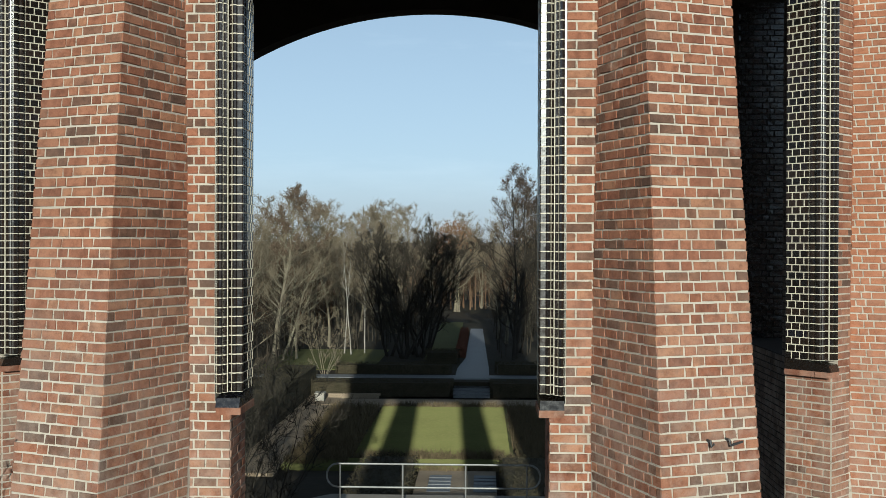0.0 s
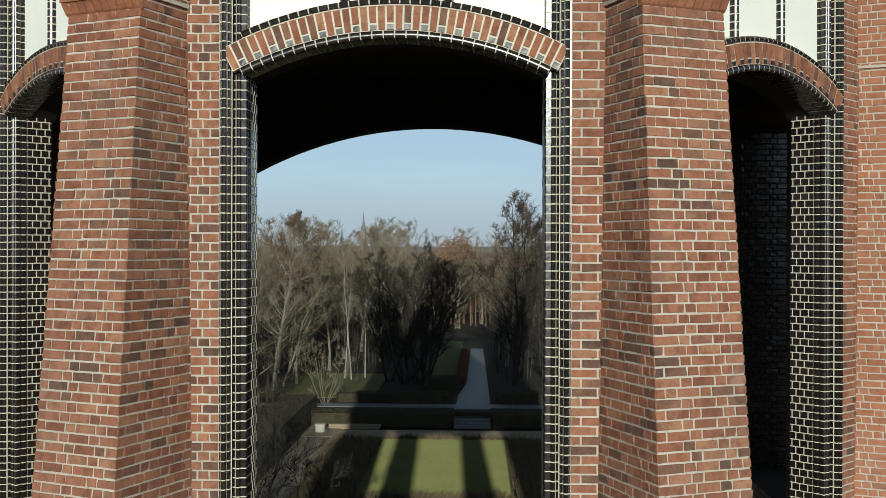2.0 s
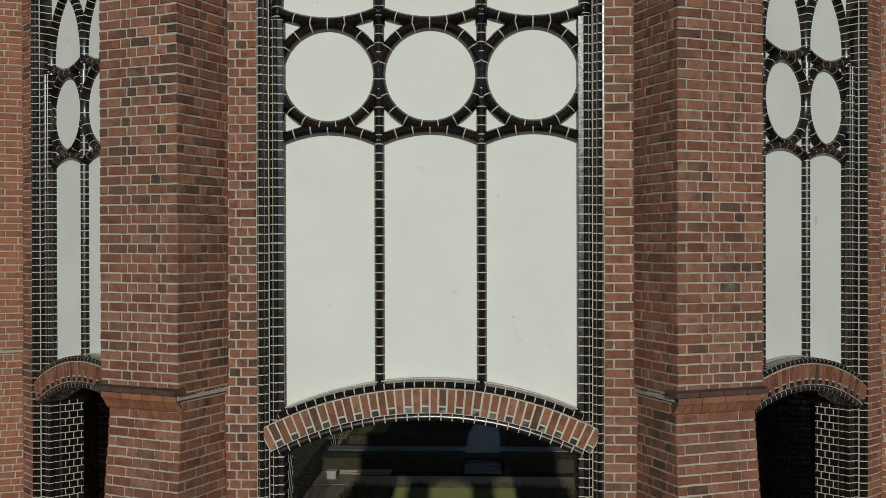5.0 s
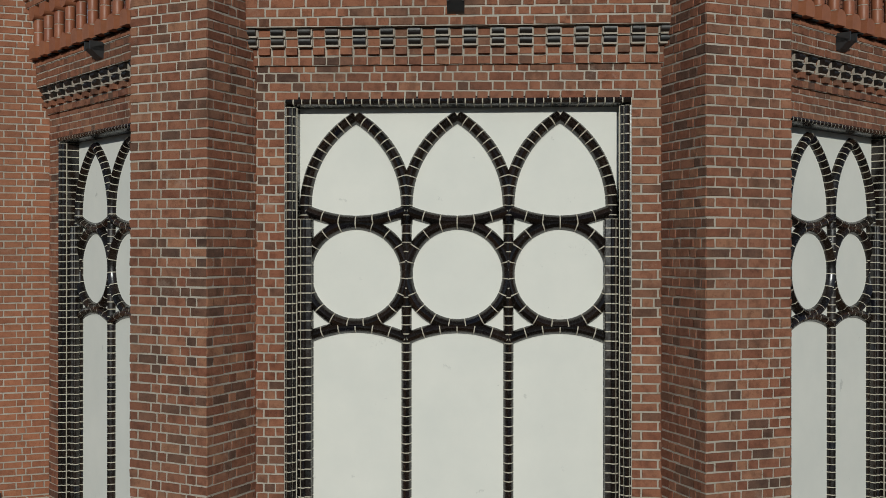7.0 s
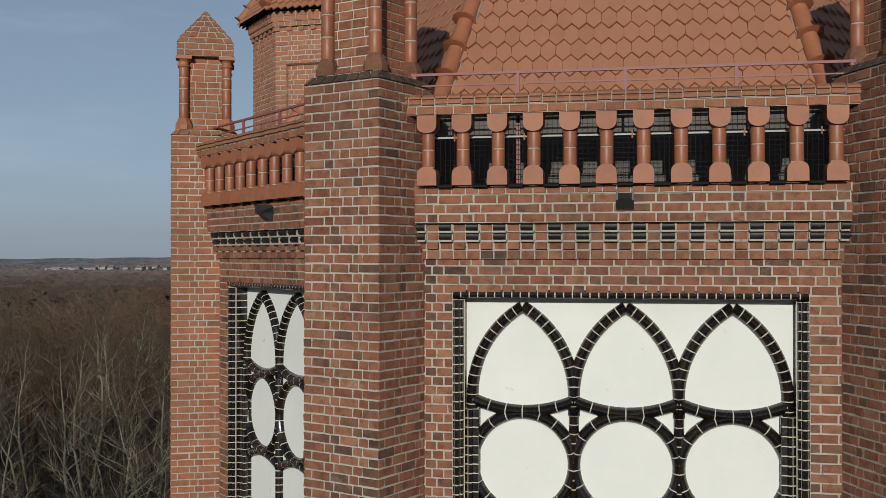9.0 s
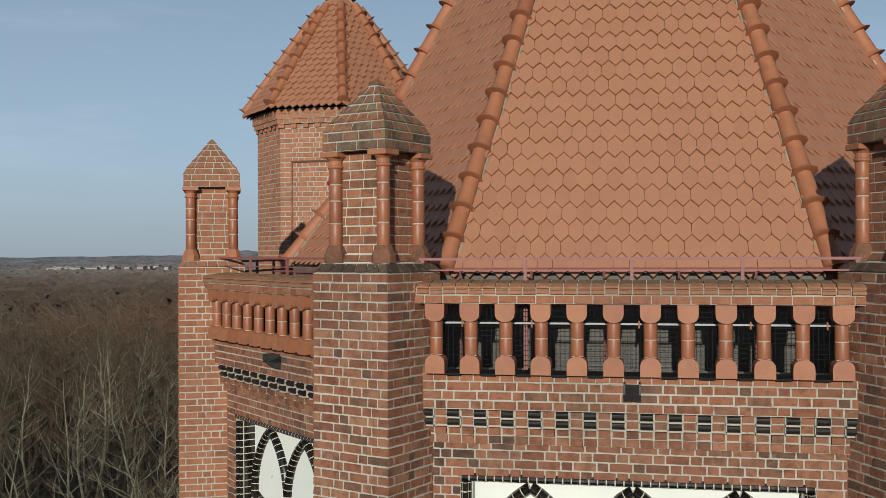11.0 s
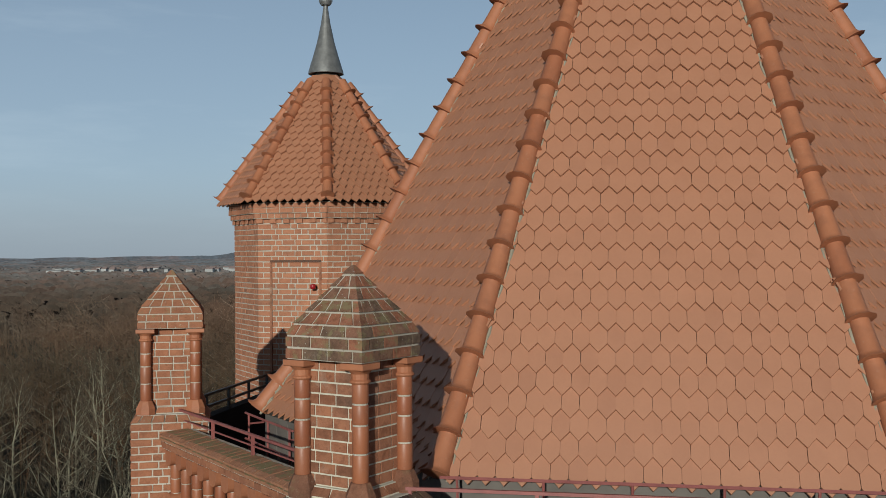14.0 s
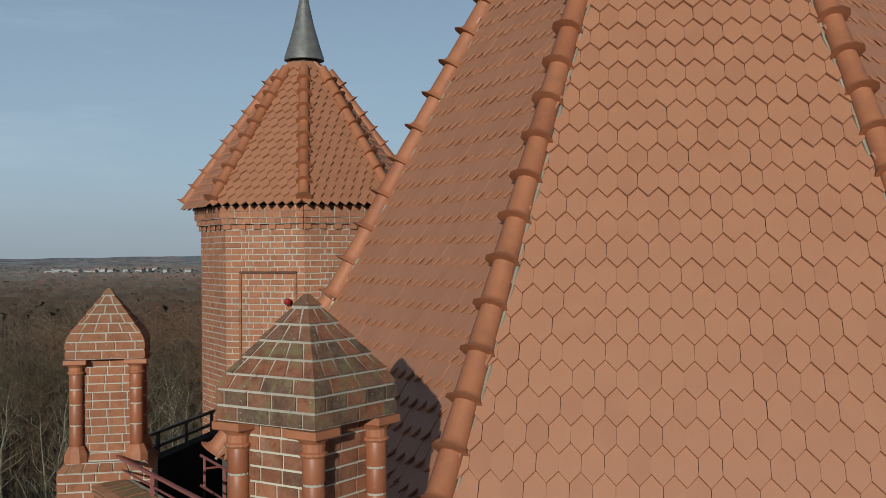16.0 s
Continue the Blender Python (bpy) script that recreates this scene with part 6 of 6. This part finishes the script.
TREES = {
    "round": lambda: bare_tree(1, 16, 5.0, low=0.14, limbs=22, forks=9, sprays=9, wander=0.09, fine=1.35),
    "slim": lambda: bare_tree(2, 15.5, 3.3, low=0.16, limbs=22, forks=8, sprays=9, rise=0.9, thick=0.009, wander=0.09, fine=1.35),
    "forked": lambda: bare_tree(3, 15, 4.2, 2, low=0.16, fan=0.2, limbs=12, forks=9, sprays=9, wander=0.11, fine=1.35),
    "fan_a": lambda: bare_tree(4, 14.5, 3.8, 4, low=0.18, fan=0.36, limbs=11, forks=8, sprays=9, rise=0.7, thick=0.013, wander=0.15, fine=1.5),
    "fan_b": lambda: bare_tree(5, 15, 3.8, 3, low=0.18, fan=0.3, limbs=13, forks=8, sprays=9, rise=0.7, thick=0.013, wander=0.14, fine=1.5),
    "alder": lambda: bare_tree(6, 18, 5.0, 2, low=0.18, fan=0.14, limbs=18, forks=9, sprays=9, rise=0.7, clumps=3, fine=1.4, wander=0.08),
    "lean": lambda: bare_tree(7, 16, 3.8, low=0.26, lean=0.15, limbs=17, forks=9, sprays=9, rise=0.55, fine=1.3, clumps=4, thick=0.013, wander=0.08),
    "fan_low": lambda: bare_tree(9, 5, 1.6, 6, low=0.15, fan=0.6, limbs=6, forks=5, sprays=6, thick=0.008, fine=0.8),
    "birch": lambda: bare_tree(8, 14, 2.0, low=0.4, limbs=14, forks=6, sprays=6, rise=1.3, thick=0.0046, wander=0.05),
    "shrub": lambda: bare_tree(9, 5, 1.6, 6, low=0.15, fan=0.6, limbs=6, forks=4, sprays=6, thick=0.008, fine=0.8),
    "wood_a": lambda: bare_tree(11, 15, 4.4, low=0.22, limbs=17, forks=7, sprays=7, thick=0.0105, wander=0.14, rise=0.45, fine=1.2),
    "wood_b": lambda: bare_tree(12, 16, 3.8, 2, low=0.25, fan=0.25, limbs=9, forks=7, sprays=7, thick=0.0115, wander=0.14, rise=0.5, fine=1.2),
    "wood_c": lambda: bare_tree(13, 14, 4.6, low=0.18, limbs=17, forks=7, sprays=7, thick=0.0105, wander=0.17, lean=0.12, rise=0.35, fine=1.2),
    "wood_d": lambda: bare_tree(14, 16.5, 3.4, low=0.28, limbs=17, forks=6, sprays=7, thick=0.0095, wander=0.12, rise=0.6, fine=1.2),
}
BARE = "tall bare winter tree with fine brown twigs"
TREE_PLAN = [
    # kind, x, y, turn, scale, label
    ("fan_a", -6.6, 84, 1.2, 1.0, "spreading dark alder with several stems, bare in winter"), ("fan_b", -5.0, 85, 3.0, 1.0, "spreading dark alder with several stems, bare in winter"),
    ("fan_b", -8.2, 86, 0.3, 0.95, "spreading dark alder with several stems, bare in winter"), ("fan_a", -6.2, 88, 2.2, 1.0, "spreading dark alder with several stems, bare in winter"), ("fan_a", -4.6, 89, 4.2, 0.95, "spreading dark alder with several stems, bare in winter"),
    ("alder", 4.1, 84, 1.0, 1.0, "tall dark alder hung with brown cones"), ("alder", 7.4, 88, 4.0, 0.9, "tall dark alder hung with brown cones"),
    ("fan_b", 4.6, 90, 2.5, 0.9, "spreading dark alder with several stems, bare in winter"), ("forked", 10.5, 86, 2.0, 1.05, BARE),
    ("lean", -18.4, 79, 0.0, 1.0, "leaning grey-barked tree with tufts of cones at its top"), ("slim", -16.9, 83, 2.0, 0.8, BARE),
    ("birch", -12.9, 88, 0.0, 0.95, "slender birch with white bark, bare in winter"), ("birch", -12.1, 87, 2.0, 1.0, "slender birch with white bark, bare in winter"),
    ("birch", -10.9, 88.5, 4.0, 0.9, "slender birch with white bark, bare in winter"), ("shrub", -12.4, 71.6, 0.6, 1.0, "pale bare shrub beside the garden steps"),
    ("round", -20.5, 92, 1.1, 1.0, BARE), ("slim", -15.5, 95, 0.5, 1.0, BARE), ("forked", -22.5, 86, 2.2, 1.0, BARE), ("slim", 2.9, 104, 5.0, 0.8, BARE),
]
for kind, x, y, turn, s, label in TREE_PLAN:
    plant(kind, (x, y, 1.2), turn, s, label)
rg = random.Random(33)
park = []
while len(park) < 58:
    x, y = rg.uniform(-34, 22), 96 + 95 * rg.random() ** 1.3
    if -6.8 < x < 2.6 and y < 150 or any((x - p) ** 2 + (y - q) ** 2 < 14 for p, q in park) or x < -16 - 0.25 * y or x > 5 + 0.12 * y:
        continue
    park.append((x, y))
    plant(rg.choice(("round", "slim", "forked", "round", "slim")), (x, y, 1.2), rg.uniform(0, 6.28), rg.uniform(0.86, 1.1), BARE)

plant("fan_low", (-8.3, 24.0, 0.0), 0.6, 1.35, "low bare shrub-like tree beside the tower")
plant("fan_low", (-10.2, 30.0, 0.0), 2.6, 1.5, "low bare shrub-like tree beside the tower")
plant("fan_low", (-12.0, 37.0, 0.0), 1.6, 1.3, "low bare shrub-like tree beside the tower")
bush = plant("wood_b", (-5.6, -8.7, 0.0), 1.2, 0.74, "bare young tree with a few red leaves at the tower's foot")
mb = Mesh()
rl = random.Random(9)
for _ in range(260):
    q = Vector((rl.gauss(0, 1.4), rl.gauss(0, 1.4), rl.uniform(9.0, 14.5)))
    d = Vector((rl.gauss(0, 1), rl.gauss(0, 1), rl.gauss(0, 1))).normalized() * 0.05
    e = d.orthogonal().normalized() * 0.03
    mb.add([q - d, q + e, q + d, q - e], [(0, 1, 2, 3)])
part("leaves", mb, [RUST_LEAF], bush, "sparse red-brown leaves")

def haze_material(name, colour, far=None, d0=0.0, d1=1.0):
    """Far wooded country: haze mixed into the base colour, paler and bluer with distance."""
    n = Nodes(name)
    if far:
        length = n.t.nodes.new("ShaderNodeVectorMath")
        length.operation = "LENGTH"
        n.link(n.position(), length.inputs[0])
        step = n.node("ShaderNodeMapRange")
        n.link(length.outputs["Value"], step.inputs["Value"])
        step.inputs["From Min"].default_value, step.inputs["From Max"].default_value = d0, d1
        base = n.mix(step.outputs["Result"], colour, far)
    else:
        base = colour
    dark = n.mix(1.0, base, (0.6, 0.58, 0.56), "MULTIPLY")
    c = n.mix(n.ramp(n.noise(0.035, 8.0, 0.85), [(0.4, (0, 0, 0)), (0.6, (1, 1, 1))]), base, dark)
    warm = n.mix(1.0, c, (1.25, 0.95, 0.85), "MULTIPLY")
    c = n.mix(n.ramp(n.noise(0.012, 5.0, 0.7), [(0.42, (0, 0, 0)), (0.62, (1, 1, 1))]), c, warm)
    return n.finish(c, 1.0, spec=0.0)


# bark and twig colours fade into painted haze between 100 and 500 metres
HAZED_BARK = haze_material("hazed_branches", (0.20, 0.175, 0.125), (0.19, 0.175, 0.155), 100, 500)
HAZED_TWIG = haze_material("hazed_twigs", (0.115, 0.085, 0.056), (0.165, 0.14, 0.118), 100, 500)
# the wood: many small bare trees joined, thinning with distance
rw = random.Random(21)


def small_tree(mb, at, h, r, twigs, width):
    """A distant bare tree: a stem, rising limbs and a rounded crown of short twigs."""
    foot = Vector(at)
    top = foot + Vector((r.gauss(0, 0.05), r.gauss(0, 0.05), 0.8)) * h
    for s in (Vector((0.011 * h, 0, 0)), Vector((0, 0.011 * h, 0))):
        mb.add([foot - s, foot + s, top], [(0, 1, 2)], 1)
    limbs = max(3, twigs // 4)
    turn = r.uniform(0, 6.283)
    for k in range(limbs):
        b = foot.lerp(top, r.uniform(0.3, 0.85))
        a = turn + k * 2.4
        d = Vector((math.cos(a), math.sin(a), r.uniform(0.15, 0.9))).normalized()
        ln = h * r.uniform(0.24, 0.40)
        e = b + d * ln * 0.6
        q = e + (d + Vector((0, 0, 0.5))).normalized() * ln * 0.5
        w = d.orthogonal().normalized() * width * 1.6
        mb.add([b - w, b + w, e + w * 0.6, e - w * 0.6, q], [(0, 1, 2, 3), (3, 2, 4)], 0 if k % 4 == 0 else 1)
        for i in range(twigs // 2):
            c = (b.lerp(e, r.uniform(0.2, 1.0)) if i % 2 else e.lerp(q, r.uniform(0.0, 1.0)))
            dd = (d * 0.5 + Vector((r.gauss(0, 0.9), r.gauss(0, 0.9), r.gauss(0.1, 0.7)))).normalized()
            t = c + dd * h * r.uniform(0.07, 0.17)
            v = dd.orthogonal().normalized() * width * 0.75
            mb.add([c - v, c + v, t], [(0, 1, 2)], 1)
            f = c.lerp(t, 0.45)
            mb.add([f - v * 0.8, f + v * 0.8, f + (dd + Vector((r.gauss(0, 0.7), r.gauss(0, 0.7), 0.3))).normalized() * h * 0.08], [(0, 1, 2)], 1)


wood_far = Mesh()
near_spots = []
tries = 0
while len(near_spots) < 105 and tries < 30000:
    tries += 1
    d = 26 + 100 * rw.random() ** 0.9
    a = radians(rw.uniform(-50, -9))
    x, y = d * math.sin(a), -14 + d * math.cos(a)
    if x > -16 - 0.02 * y or (x * x + y * y < 17 ** 2) or any((x - p) ** 2 + (y - q) ** 2 < 18 for p, q in near_spots):
        continue
    near_spots.append((x, y))
for x, y in near_spots:
    plant(rw.choice(("wood_a", "wood_b", "wood_c", "wood_d")), (x, y, 0), rw.uniform(0, 6.28), rw.uniform(0.80, 1.06), "bare winter tree of the wood with pale lit trunk")
# added bushes, coloured near-black to fill the gaps between trunks with shade
thicket = Mesh()
spots = 0
while spots < 1300:
    d = 24 + 105 * rw.random()
    a = radians(rw.uniform(-52, -9))
    x, y = d * math.sin(a), -14 + d * math.cos(a)
    if x > -14 - 0.02 * y or x * x + y * y < 15 ** 2:
        continue
    small_tree(thicket, (x, y, 0), rw.uniform(3.5, 9.5), rw, 12, 0.022)
    spots += 1
thing("thicket", thicket, [DARK_BARK, DARK_TWIG], "dense thicket of bare bushes, added and coloured dark for the wood's shade", "bushes", kind="stuff")
count = 0
while count < 4150:
    d = 112 + 270 * rw.random() ** 0.95
    a = radians(rw.uniform(-54, 24))
    x, y = d * math.sin(a), -14 + d * math.cos(a)
    if -19 < x < 15 and y < 155 or (x * x + y * y < 30 ** 2):
        continue
    if y > 55 and -28 < x < 20 and y < 105:
        continue
    h = rw.uniform(9, 15.5)
    small_tree(wood_far, (x, y, 0), h, rw, (26 if d < 210 else 20 if d < 300 else 14), 0.010 + d * 0.00012)
    count += 1
# unseen trees beside the view, added to shade the visible wood's lower trunks
count = 0
while count < 260:
    x, y = rw.uniform(-80, -8), rw.uniform(-55, 22)
    if x > -0.67 * (y + 17) - 5 or x * x + y * y < 20 ** 2 or (x + 0.1) ** 2 + (y + 17) ** 2 < 13 ** 2:
        continue
    small_tree(wood_far, (x, y, 0), rw.uniform(11, 15), rw, 24, 0.05)
    count += 1
thing("woodland", wood_far, [HAZED_BARK, HAZED_TWIG], "bare winter forest of brown-grey twigs reaching far off", "woodland", kind="stuff")
# undergrowth behind the avenue
under_mesh = Mesh()
for _ in range(900):
    x, y = rw.uniform(-34, 26), rw.uniform(84, 150)
    if -6.2 < x < 2.4:
        continue
    if -22 < x < -6 and y < 93:
        continue
    small_tree(under_mesh, (x, y, 1.2), rw.uniform(1.5, 5.5), rw, 12, 0.02)
# dark skins put the shade between the park trees into the colour
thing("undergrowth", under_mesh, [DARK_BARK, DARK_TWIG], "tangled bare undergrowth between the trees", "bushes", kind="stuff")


def spruce(x, y, h, seed):
    r = random.Random(seed)
    ob = empty("spruce", (x, y, 0), "dark green pointed spruce among bare trees", "tree")
    mb = Mesh()
    mb.tube([(0, 0, 0), (0, 0, h * 0.98)], [h * 0.014, 0.03], 6)
    t = part("trunk", mb, [BARK], ob)
    mb = Mesh()
    for i in range(420):
        f = r.random() ** 0.8
        z = h * (0.12 + 0.88 * f)
        a, ln = r.uniform(0, 6.283), h * 0.19 * (1 - f) * r.uniform(0.6, 1.1) + 0.2
        d = Vector((math.cos(a), math.sin(a), -0.25))
        s = Vector((-math.sin(a), math.cos(a), 0)) * (0.16 * ln + 0.1)
        b = Vector((0, 0, z))
        mb.add([b, b + d * ln * 0.6 + s, b + d * ln, b + d * ln * 0.6 - s], [(0, 1, 2, 3)])
    part("crown", mb, [SPRUCE], ob)


for i, (x, y, h) in enumerate(((-33, 235, 19), (-38, 245, 17), (-44, 230, 18), (-28, 240, 16), (-12, 225, 19), (-52, 260, 19))):
    spruce(x, y, h, 40 + i)
# an oak that keeps its rust-coloured leaves
oak = plant("round", (-3.4, 153, 1.2), 2.0, 1.0, "oak that keeps its rust-coloured winter leaves")
mb = Mesh()
for _ in range(1300):
    a, b = rw.uniform(0, 6.283), math.acos(rw.uniform(-0.5, 1))
    rr = 3.6 * rw.uniform(0.55, 1.0)
    q = Vector((rr * math.cos(a) * math.sin(b), rr * math.sin(a) * math.sin(b), 11.5 + rr * 1.05 * math.cos(b)))
    d = Vector((rw.gauss(0, 1), rw.gauss(0, 1), rw.gauss(0, 1))).normalized() * 0.16
    e = d.orthogonal().normalized() * 0.10
    mb.add([q - d, q + e, q + d, q - e], [(0, 1, 2, 3)])
part("leaves", mb, [RUST_LEAF], oak, "rust-brown leaves")

# ---------------------------------------------------------------- distance
# brick red greyed in the colour itself to stand for haze
FAR_BRICK = plain("far_brick_in_haze", (0.24, 0.17, 0.15), (0.21, 0.155, 0.14), 0.2, 0.95)
church = empty("church", (-77, 668, 0), "distant brick church tower with a slender slate spire", "church")
mb = Mesh()
mb.lathe((-77, 668), [(2.1, 0), (2.1, 25.0)], 4, phase=0.6)
under(thing("tower", mb, [FAR_BRICK]), church)
mb = Mesh()
mb.lathe((-77, 668), [(1.55, 25.0), (0.6, 30.5), (0.07, 37.5)], 8)
under(thing("spire", mb, [LEAD]), church)
for k in range(4):
    mb = Mesh()
    x, y = -77 + 1.7 * math.cos(0.6 + k * math.pi / 2), 668 + 1.7 * math.sin(0.6 + k * math.pi / 2)
    mb.lathe((x, y), [(0.35, 25.0), (0.05, 27.5)], 6)
    under(thing("corner_turret", mb, [LEAD]), church)


def backdrop(name, dist, base, rough, colour, seed, hill=0.0):
    mb = Mesh()
    vs, fs = [], []
    N = 720
    for k in range(N):
        a = 2 * math.pi * k / N
        q = Vector((math.cos(a), math.sin(a), seed))
        h = base + rough * (noise.noise(q * 6) + 0.5 * noise.noise(q * 40) + 0.35 * noise.noise(q * 170))
        h += hill * math.exp(-((math.degrees(a) - 111.6) / 1.0) ** 2)
        vs += [(dist * math.cos(a), dist * math.sin(a), -2), (dist * math.cos(a), dist * math.sin(a), h)]
    for k in range(N):
        i, j = 2 * k, 2 * ((k + 1) % N)
        fs.append((i, i + 1, j + 1, j))
    mb.add(vs, fs)
    thing(name, mb, [haze_material(name + "_haze", colour)], "hazy wooded country towards the horizon", "hills", kind="structure")


def canopy(name, d0, d1, cells, base, bump, colour, far, seed):
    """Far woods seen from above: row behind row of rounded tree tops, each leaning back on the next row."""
    r = random.Random(seed)
    mb = Mesh()
    cols = 420
    vs = []
    for i in range(cells + 1):
        d = d0 * (d1 / d0) ** (i / cells)
        step = d * radians(82) / cols
        start, wide, lift = 0.0, 1.0, 0.0
        for k in range(cols + 1):
            a = radians(-56 + 82 * k / cols)
            x, y = d * math.sin(a), d * math.cos(a)
            if k >= start + wide:
                start, wide, lift = k, max(2.0, r.uniform(4.5, 10.0) / step), r.uniform(-0.6, 0.6) * bump
            round_ = math.sqrt(max(0.0, 1 - (2 * (k - start) / wide - 1) ** 2))
            top = base + lift + bump * (1.3 * round_ - 0.8) + r.uniform(-0.16, 0.16) * bump + 2.0 * noise.noise(Vector((x, y, 0)) * 0.006)
            dx = 0.35 * (d1 - d0) / cells * noise.noise(Vector((x, y, 5.0)) * 0.012)
            f = 1 + dx / d
            vs += [(x * f, y * f, top * 0.8 if i else 0.0), (x * f, y * f, top)]
    w = 2 * (cols + 1)
    fs = []
    for i in range(cells):
        for k in range(cols):
            p = i * w + 2 * k
            fs += [(p, p + 2, p + 3, p + 1), (p + 1, p + 3, p + w + 2, p + w)]
    mb.add(vs, fs)
    thing(name, mb, [haze_material(name + "_haze", colour, far, d0, d1)], "bare woods and meadows far off in the haze", "woods", kind="stuff")


# canopy rows and horizon ring carry the blue-grey haze in their colours
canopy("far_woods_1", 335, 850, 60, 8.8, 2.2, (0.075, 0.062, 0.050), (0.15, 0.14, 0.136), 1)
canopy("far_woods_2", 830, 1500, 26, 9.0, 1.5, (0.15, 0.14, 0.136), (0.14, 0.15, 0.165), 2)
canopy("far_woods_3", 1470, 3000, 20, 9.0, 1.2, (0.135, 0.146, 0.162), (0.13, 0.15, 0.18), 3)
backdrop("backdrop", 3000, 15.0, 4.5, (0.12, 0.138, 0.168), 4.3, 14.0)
HOUSE_WALL = plain("pale_house_wall", (0.38, 0.375, 0.37), (0.26, 0.255, 0.25), 0.2, 0.9)
HOUSE_ROOF = plain("far_tile_roof", (0.30, 0.20, 0.175), (0.22, 0.175, 0.165), 0.2, 0.9)


def village_house(a, d, w, h, low, roof=None):
    x, y = d * math.sin(radians(a)), -15 + d * math.cos(radians(a))
    ob = empty("village_house", (x, y, 0), "tiny pale house of a far village" if roof else "tiny white farm shed of a far village", "house", "far village")
    mb = Mesh()
    mb.box(FLAT, x - w / 2, x + w / 2, y, y + 6, 0, low + h)
    under(thing("wall", mb, [HOUSE_WALL]), ob)
    mb = Mesh()
    z = low + h
    rise = 1.5 if roof else 0.4
    mb.add([(x - w / 2, y - 0.3, z), (x + w / 2, y - 0.3, z), (x + w / 2, y + 6.3, z), (x - w / 2, y + 6.3, z), (x - w / 2, y + 3, z + rise), (x + w / 2, y + 3, z + rise)],
           [(0, 1, 5, 4), (2, 3, 4, 5), (1, 2, 5), (3, 0, 4), (3, 2, 1, 0)])
    under(thing("roof", mb, [roof or HOUSE_WALL]), ob)


for a0, a1, amount, w0, w1, shed in ((-31.5, -29.0, 9, 7, 17, True), (-30.4, -28.9, 5, 3, 6, False), (-28.9, -28.1, 5, 3, 6, False), (-27.75, -27.55, 1, 5, 6, True),
                                     (-27.2, -26.2, 8, 3, 7, False), (-25.75, -25.65, 1, 3, 4, True), (-25.2, -24.0, 3, 3, 5, False), (-23.7, -21.6, 7, 4, 9, False), (-22.6, -21.9, 2, 6, 9, True)):
    for _ in range(amount):
        village_house(rw.uniform(a0, a1), rw.uniform(1010, 1150), rw.uniform(w0, w1), rw.uniform(0.0, 0.7), 10.0, None if shed else HOUSE_ROOF)
